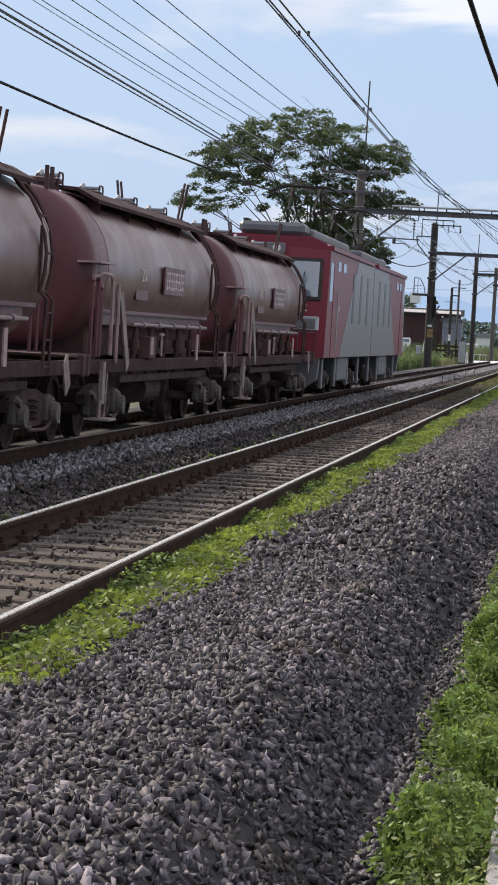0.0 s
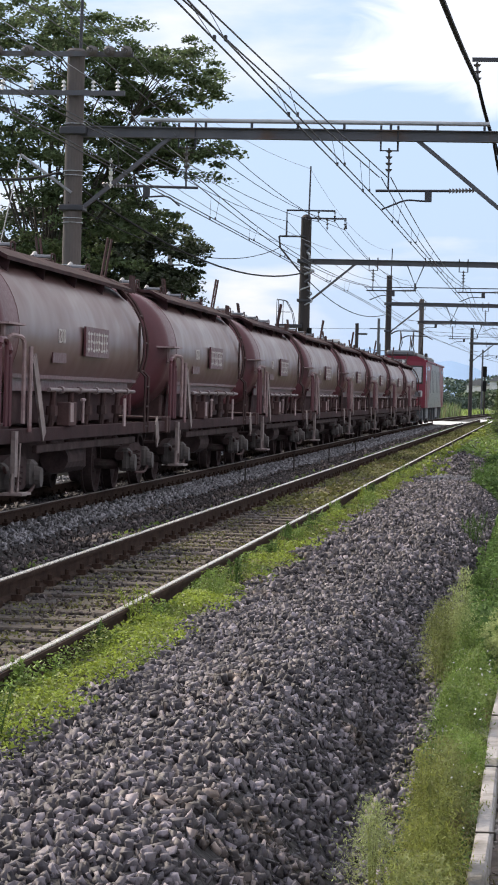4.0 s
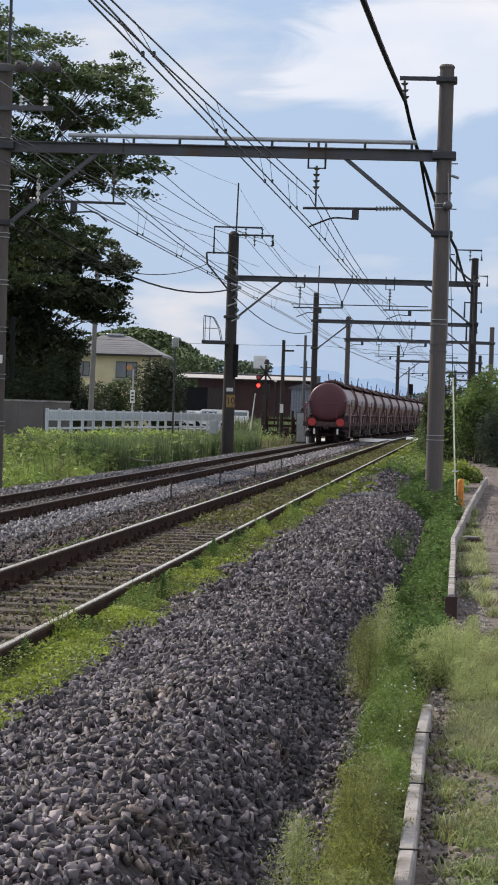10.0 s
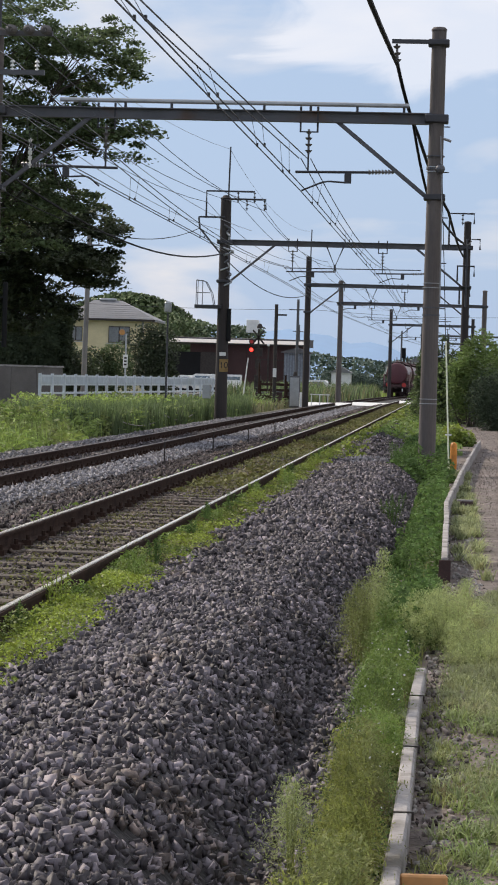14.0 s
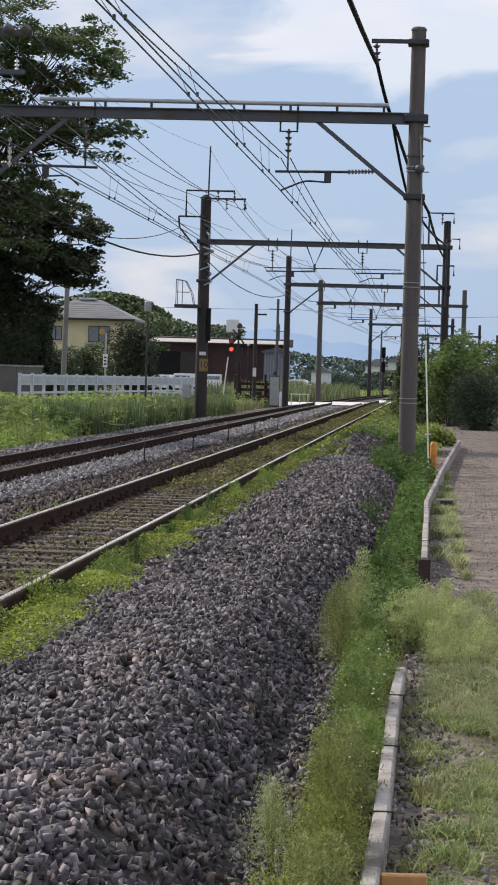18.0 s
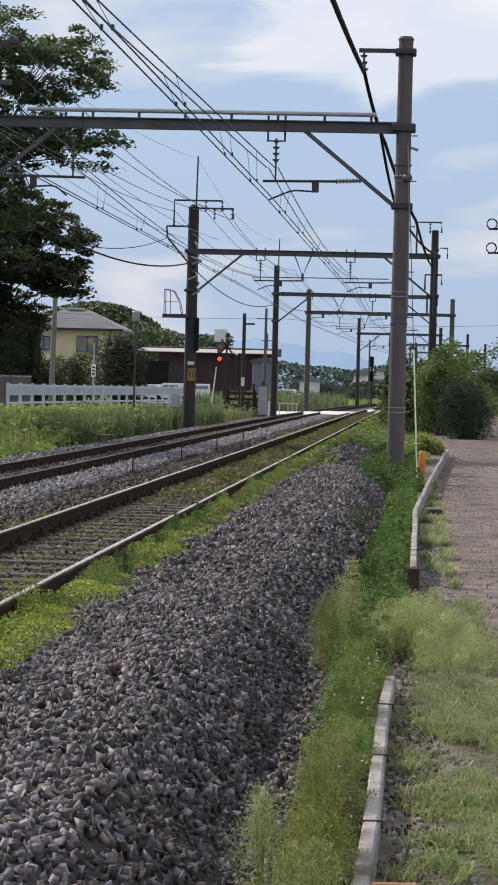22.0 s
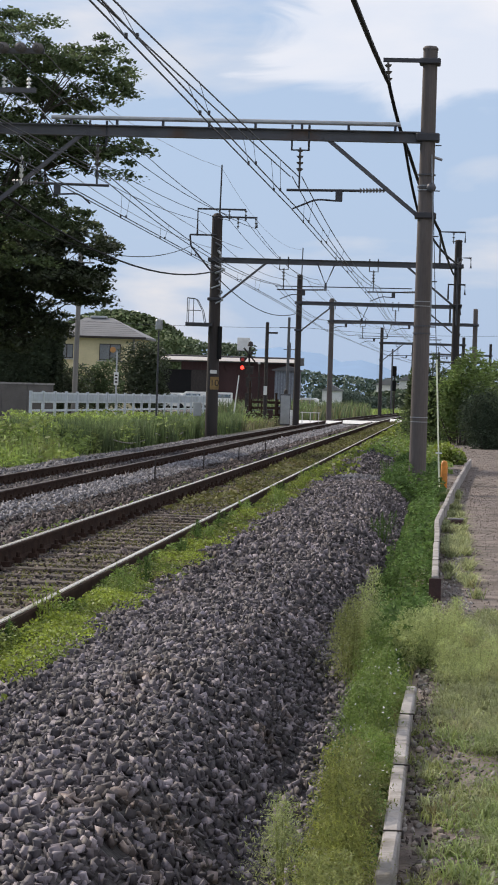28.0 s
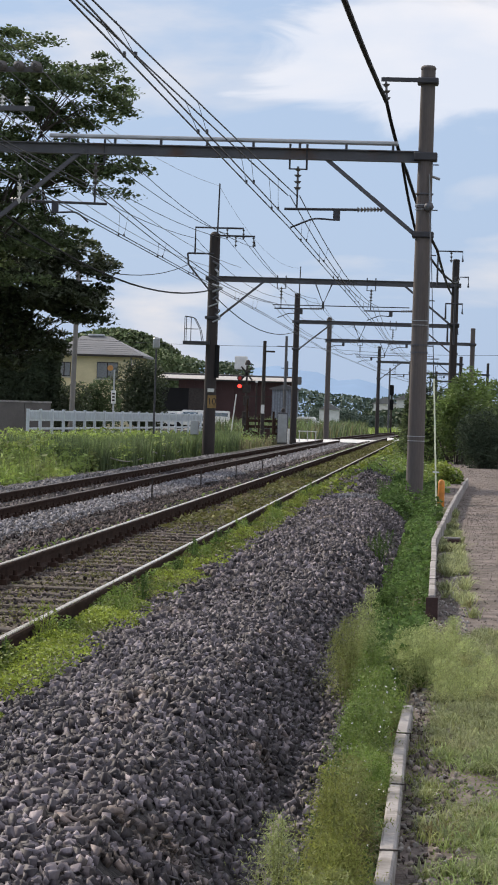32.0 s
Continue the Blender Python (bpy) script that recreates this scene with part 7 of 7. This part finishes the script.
for k in range(9):
    z = 5.62 + 1.3 * (k + 0.5) / 9
    q = (k + 0.5) / 9
    b = B()
    box(b, (-0.5 * q, -3.3 * (1 - q), z + 0.015), (2 * (3.25 - 2.25 * q), 0.03, 0.01))
    part("roof_course", b, ROOF, rf)
b = B()
box(b, (-0.5, 0, 7.0), (1.2, 0.4, 0.18), None, 0.05)
part("ridge_cap", b, GALV, rf, "bright ridge cap")
b = B()
box(b, (0, -3.32, 5.52), (6.6, 0.1, 0.14))
part("gutter", b, IRON, rf)
for x, z, w, h in ((0.75, 4.5, 1.5, 1.15), (-2.3, 4.5, 0.9, 1.0)):
    b = B()
    box(b, (x, -2.83, z), (w, 0.1, h), None, 0.01)
    wi = part("window", b, IRON, t)
    for s in (-1, 1):
        b = B()
        box(b, (x + s * w / 4, -2.89, z), (w / 2 - 0.08, 0.03, h - 0.12))
        part("pane", b, CURTAIN, wi)
    b = B()
    box(b, (x, -2.92, z - h / 2 - 0.05), (w + 0.2, 0.16, 0.06))
    part("sill", b, GALV, wi)
b = B()
box(b, (2.4, -2.86, 5.0), (0.14, 0.14, 1.2))
part("downpipe", b, KERB, t)

# utility pole, road sign and crossing bars by the house
t = thing("utility_pole", "grey concrete utility pole beside the house", "utility pole", at=(-19.6, 130, -0.2))
b = B()
rod(b, (0, 0, -0.2), (0.15, 0, 9.2), 0.15, 0.12, n=14)
part("pole", b, material("pale_pole_concrete", (0.2, 0.19, 0.18), 0.9, 0, 0.15, 1.5, 20.0, 0.1), t)
for z in (8.6, 8.1):
    b = B()
    box(b, (0.15, 0, z), (1.5, 0.08, 0.08))
    part("arm", b, STEEL, t)
for x in (-0.4, 0.1, 0.5):
    insulator(t, (x + 0.15, 0, 8.62), (x + 0.15, 0, 8.9), 2, 0.06, INSULATOR)
t = thing("road_sign", "white road sign under an orange mirror on a post", "road sign", at=(-19.75, 148, -0.2))
b = B()
rod(b, (0, 0, 0), (0, 0, 4.2), 0.05, n=8)
part("post", b, GALV, t)
b = B()
box(b, (0, -0.07, 2.55), (0.28, 0.03, 0.8), None, 0.01)
sgn = part("sign_plate", b, WHITE, t)
for z in (2.75, 2.55, 2.35):
    b = B()
    box(b, (0, -0.09, z), (0.16, 0.01, 0.1))
    part("sign_mark", b, IRON, sgn)
b = B()
lathe(b, [(0, 0.03), (0.15, 0.02), (0.18, 0.0), (0.17, -0.06), (0, -0.08)], 18, Matrix.Translation((-0.25, -0.05, 4.3)) @ Matrix.Rotation(radians(100), 4, "X"))
part("mirror", b, WOOD_ORANGE, t, "round traffic mirror in an orange rim")


# ---- the red warehouse with a lit eave ----
t = thing("warehouse", "long dark red warehouse with a pale sunlit eave", "warehouse", at=(-21.0, 245, -0.3))
RED_WALL = material("dark_red_cladding", (0.05, 0.021, 0.02), 0.75, 0, 0.2, 0.6, 10.0, 0.1)
b = B()
box(b, (0.9, 0, 2.6), (11.2, 9, 5.2))
part("wall", b, RED_WALL, t)
b = B()
prism(b, [(-5.0, 5.0), (-5.0, 5.62), (4.5, 5.8), (4.5, 5.0)], "x", -6.6, 6.9)
rf = part("roof", b, material("roof_sheet", (0.055, 0.052, 0.055), 0.7), t)
# near-white colour stands in for sunlight on the eave
b = B()
box(b, (0.15, -5.35, 5.3), (13.6, 0.05, 0.5), Matrix.Rotation(radians(-48), 3, "X"))
part("eave_board", b, material("eave_board_sun_white", (0.93, 0.84, 0.74), 0.35, 0, 0.05), rf, "eave board coloured near-white for sunlight")
# black block on the front stands in for the open bay's shade
b = B()
box(b, (-4.4, -4.3, 2.3), (4.6, 0.6, 3.8))
part("dark_opening", b, RUBBER, t, "black block that stands for shade in the open bay")
for x in (-3.0, 0.2, 2.4):
    b = B()
    box(b, (x, -4.55, 2.4), (1.3, 0.12, 3.6))
    part("roller_door", b, RED_WALL, t)
b = B()
box(b, (-2.6, -4.6, 3.1), (2.1, 0.12, 2.2))
part("dark_panel", b, IRON, t)
b = B()
box(b, (1.2, -2, 6.9), (1.2, 1.2, 1.3), None, 0.05)
part("roof_tank", b, WHITE, t, "pale roof tank")
for k in range(24):
    b = B()
    box(b, (-4.5 + k * 0.45, -4.52, 2.5), (0.05, 0.06, 4.8))
    part("cladding_rib", b, RED_WALL, t)
t = thing("container_shed", "blue-grey corrugated shed beside the warehouse", "shed", at=(-14.6, 232, -0.3))
b = B()
box(b, (0, 0, 2.2), (2.3, 3.0, 4.4), None, 0.03)
part("body", b, material("blue_grey_sheet", (0.16, 0.18, 0.22), 0.6), t)
for k in range(9):
    b = B()
    box(b, (-1.0 + k * 0.25, -1.53, 2.2), (0.1, 0.06, 4.2))
    part("rib", b, material("blue_grey_rib", (0.22, 0.24, 0.28), 0.6) if k == 0 else bpy.data.materials["blue_grey_rib"], t)
b = B()
prism(b, [(-1.4, 4.35), (0, 4.75), (1.4, 4.35), (1.4, 4.25), (-1.4, 4.25)], "y", -1.8, 1.8)
part("roof", b, STEEL, t)


def vehicle(name, label, at, turn, size, van):
    t = thing(name, label, "car" if not van else "van", "parked vehicles", at, turn)
    lx, ly, lz = size
    b = B()
    if van:
        o = [(-ly / 2, 0.35), (ly / 2, 0.35), (ly / 2, lz * 0.55), (ly / 2 - 0.5, lz * 0.62), (ly / 2 - 0.95, lz), (-ly / 2 + 0.1, lz), (-ly / 2, lz * 0.6)]
    else:
        o = [(-ly / 2, 0.35), (ly / 2, 0.35), (ly / 2, lz * 0.52), (ly / 2 - 0.9, lz * 0.62), (ly / 2 - 1.5, lz), (-ly / 2 + 0.9, lz), (-ly / 2 + 0.2, lz * 0.62), (-ly / 2, lz * 0.55)]
    prism(b, o, "x", -lx / 2, lx / 2)
    bmesh.ops.bevel(b, geom=b.edges[:], offset=0.06, segments=2, affect="EDGES")
    part("body", b, WHITE, t)
    for s in (-1, 1):
        b = B()
        box(b, (s * lx / 2, -0.1, lz * 0.78), (0.03, ly * 0.42, lz * 0.22), None, 0.01)
        part("side_window", b, LOCO_GLASS, t)
        for y in (-ly * 0.32, ly * 0.32):
            b = B()
            rod(b, (s * (lx / 2 - 0.2), y, 0.3), (s * (lx / 2 + 0.01), y, 0.3), 0.3, n=18)
            part("wheel", b, RUBBER, t)
    b = B()
    box(b, (0, -ly / 2 + (0.06 if van else 0.5), lz * 0.78), (lx * 0.8, 0.06, lz * 0.24), None, 0.01)
    part("rear_window", b, LOCO_GLASS, t)
    return t


yard = B()
prism(yard, [(-40, 0.1), (-15.5, 0.1), (-9.5, 0.0), (-9.5, -0.6), (-40, -0.6)], "y", 200, 239)
tagged(link("yard", yard, DECK), "raised grey asphalt yard before the warehouse", kind="structure")
vehicle("car", "white car parked before the warehouse", (-23.7, 214, 0.1), 78, (1.6, 3.8, 1.5), False)
vehicle("van", "white van parked before the warehouse", (-21.3, 210, 0.1), 84, (1.4, 3.1, 1.65), True)
vehicle("van", "white van parked before the warehouse", (-18.2, 205, 0.1), 4, (1.4, 3.1, 1.65), True)
vehicle("car", "white car parked by the shed", (-11.9, 215, 0.0), 84, (1.6, 3.6, 1.5), False)

# ---- right side: power pole, far fence ----
t = thing("utility_pole", "utility pole with ring insulators beyond the path", "utility pole", at=(2.32, 62, 0.0))
b = B()
rod(b, (0, 0, -0.2), (0, 0, 7.2), 0.13, 0.1, n=12)
part("pole", b, CONCRETE, t)
for z in (5.75, 5.15):
    b = B()
    box(b, (-0.3, 0, z), (0.8, 0.05, 0.05))
    ar = part("arm", b, STEEL_DARK, t)
    b = B()
    pipe(b, [(-0.62 + 0.13 * math.cos(a * 0.7), -0.05, z + 0.12 + 0.13 * math.sin(a * 0.7)) for a in range(10)], 0.02, 6)
    part("ring", b, STEEL_DARK, ar)

# ---- distance ----
def ridge(name, label, y, x0, x1, heights, mat, thick=40):
    n = len(heights)
    b = B()
    xs = span(x0, x1, (x1 - x0) / (n - 1))
    lo, hi, back = [], [], []
    for x, h in zip(xs, heights):
        lo.append(b.verts.new((x, y, -1)))
        hi.append(b.verts.new((x, y + thick * 0.5, h)))
        back.append(b.verts.new((x, y + thick, -1)))
    for i in range(n - 1):
        b.faces.new((lo[i], lo[i + 1], hi[i + 1], hi[i]))
        b.faces.new((hi[i], hi[i + 1], back[i + 1], back[i]))
    return tagged(link(name, b, mat, None, "", True), label, kind="structure")


# distance haze is painted in: the mountains' base colour is a sky-like blue
HAZE = material("haze_painted_mountain", (0.2, 0.32, 0.5), 1.0, 0, 0.05, 0.002, 0.02, 0.0)
r = random.Random(3)
ridge("mountains", "mountains on the horizon, coloured pale blue for haze", 2800, -900, 900, [34 + 13 * (noise.noise((k * 0.35, 1.7, 0)) + 0.6 * noise.noise((k * 0.7, 4.7, 0))) + 40 / (1 + math.exp((k - 25.5) / 1.6)) for k in range(61)], HAZE, 1600)


def wood(name, label, xa, xb, y, h, seed, mat, count, leaf, depth=12, bumps=0.5):
    """Far trees massed into one body of many leaf clumps."""
    rng = np.random.default_rng(seed)
    X, Y = rng.uniform(xa, xb, count), y + rng.uniform(0, depth, count)
    top = np.array([h * (1 + bumps * noise.noise((x * 0.12 * 60 / y * 3, seed, 0)) + 0.3 * bumps * noise.noise((x * 0.5 * 180 / y, seed, 5))) for x in X])
    P = np.stack([X, Y, -0.5 + top * rng.uniform(0, 1, count) ** 0.6], 1)
    return tagged(leaves(name, P, leaf, mat, rng, 0.7, 0.8), label, "woods", kind="stuff")


# the far greens are paled in base colour for distance haze
HILL = material("wooded_hill", (0.115, 0.16, 0.1), 0.8, 0, 0.3, 0.05, 0.6, 0.0, (0.12, 0.16, 0.065), 0.03, 0.45, 0.6, pieces=0.35)
FARWOOD = material("haze_tinted_far_wood", (0.105, 0.145, 0.115), 0.9, 0, 0.2, 0.03, 0.3, 0.0, pieces=0.25)
rng = np.random.default_rng(81)
n = 20000
a = rng.uniform(0, 6.283, n)
q = np.sqrt(rng.uniform(0, 1, n))
hx, hy = -56 + 17 * q * np.cos(a), 420 + 10 * q * np.sin(a)
hz = 15.5 * np.sqrt(np.clip(1 - q ** 2, 0.02, 1)) * rng.uniform(0.8, 1.0, n)
tagged(leaves("wooded_hill", np.stack([hx, hy, hz], 1), 0.44, HILL, rng, 0.7, 0.8), "round wooded hill behind the house", "woods", kind="stuff")
wood("far_woods", "trees behind the warehouse", -60, -26, 330, 9.0, 82, HILL, 16000, 0.28)
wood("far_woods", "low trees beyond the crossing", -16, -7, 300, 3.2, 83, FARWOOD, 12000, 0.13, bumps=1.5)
wood("far_woods", "tree line in the distance, tinted for haze", -120, 90, 620, 8.0, 84, FARWOOD, 16000, 0.6, 30)
wood("far_woods", "hedges beyond the crossing", -12, 22, 380, 3.2, 85, HILL, 9000, 0.32, 20)
wood("far_woods", "bushes beside the far curve", 7, 60, 240, 3.8, 86, LEAF_LIGHT, 8000, 0.26, 30)


def far_house(x, y, w, h, m):
    t = thing("far_house", "small distant house among trees", "house", "far houses", (x, y, -0.4))
    b = B()
    box(b, (0, 0, h / 2), (w, w * 0.8, h))
    part("wall", b, m, t)
    b = B()
    prism(b, [(-w * 0.6, h), (w * 0.6, h), (0, h + w * 0.3)], "y", -w * 0.5, w * 0.5)
    part("roof", b, ROOF, t)


far_house(-9.5, 430, 4.0, 4.4, WHITE)
far_house(-5.2, 425, 4.5, 5.2, WHITE)
far_house(-13.4, 300, 2.4, 2.8, WHITE)
far_house(6.0, 470, 6.0, 6.4, WHITE)
for x, y in ((-12.0, 190), (-17.5, 280), (-6.2, 300), (-1.5, 360)):
    t = thing("utility_pole", "thin distant utility pole", "utility pole", "far poles", (x, y, -0.3))
    b = B()
    rod(b, (0, 0, 0), (0, 0, 8.0), 0.13, 0.1, n=8)
    part("pole", b, STEEL, t)
    b = B()
    box(b, (0, 0, 7.2), (1.4, 0.08, 0.08))
    part("arm", b, STEEL, t)

t = thing("railway_signal", "dark two-headed railway signal on a mast beside the curve", "railway signal", at=(-5.0, 255, -0.2))
b = B()
rod(b, (0, 0, -0.2), (0, 0, 5.2), 0.09, 0.08, n=10)
part("mast", b, IRON, t)
for z in (4.7, 3.2):
    b = B()
    box(b, (0, -0.12, z), (0.42, 0.1, 1.1), None, 0.05)
    hd = part("signal_head", b, RUBBER, t, "black signal head")
    for dz in (-0.3, 0.0, 0.3):
        b = B()
        rod(b, (0, -0.3, z + dz), (0, -0.17, z + dz), 0.11, n=12)
        part("hood", b, RUBBER, hd)
stones("verge_stones", "grey stones lying along the kerb", -0.06, 0.12, 2, 20, 110, 0.017, PATH_STONE, 33, 0.3)


# ---- what moves ----
# seconds and the place of the train's tail end along the line
TAIL = [(0.0, -152.5), (0.25, -139.5), (0.5, -126.5), (1.0, -105.5), (1.5, -85.0), (2.0, -73.0), (2.5, -60.5), (3.0, -50.0), (3.5, -38.0), (5.5, 15.0), (6.0, 28.0), (6.5, 40.9), (7.0, 53.4), (7.5, 65.6),
        (8.0, 78.5), (9.0, 105.0), (10.0, 131.0), (11.0, 157.0), (12.0, 183.0), (13.0, 209.5), (14.0, 236.0), (16.5, 302.0), (20.0, 394.0), (26.0, 550.0), (32.0, 706.0)]


def on_line(y):
    slope = (bend(y + 1) - bend(y - 1)) / 2
    return pose(FAR_X + bend(y), y, FAR_Z, 0, 0, -math.degrees(math.atan(slope)))


def motions():
    for k, wagon in enumerate(wagons):
        walk(wagon, [(t, on_line(y + k * PITCH)) for t, y in TAIL])
    walk(loco, [(t, on_line(y + len(wagons) * PITCH)) for t, y in TAIL])


PITCH = WAGON_L + 0.1
wagons = [tank_wagon("red-brown tank wagon dusted with ore, carrying red tail discs")]
for k in range(1, 12):
    wagons.append(copy_thing(wagons[0], pose(FAR_X, k * PITCH, FAR_Z)))
    tagged(wagons[-1], "red-brown tank wagon with a dusty barrel and side ladder")
for s in (-0.76, 0.76):
    d = B()
    rod(d, (s, -0.04, 1.12), (s, 0.0, 1.12), 0.21, n=28)
    part("tail_disc", d, RED_DISC, wagons[0], "round red tail disc")
for s in (-0.62, 0.62):
    d = B()
    box(d, (s, -0.03, 0.62), (0.1, 0.05, 0.3), None, 0.01)
    part("hose_bracket", d, WHITE, wagons[0], "small white bracket below the buffer beam")
for ob in wagons[-1].children:
    if ob.name.startswith("number"):
        ob.data = ob.data.copy()
        ob.data.body = "1200-17"
loco = locomotive()
motions()
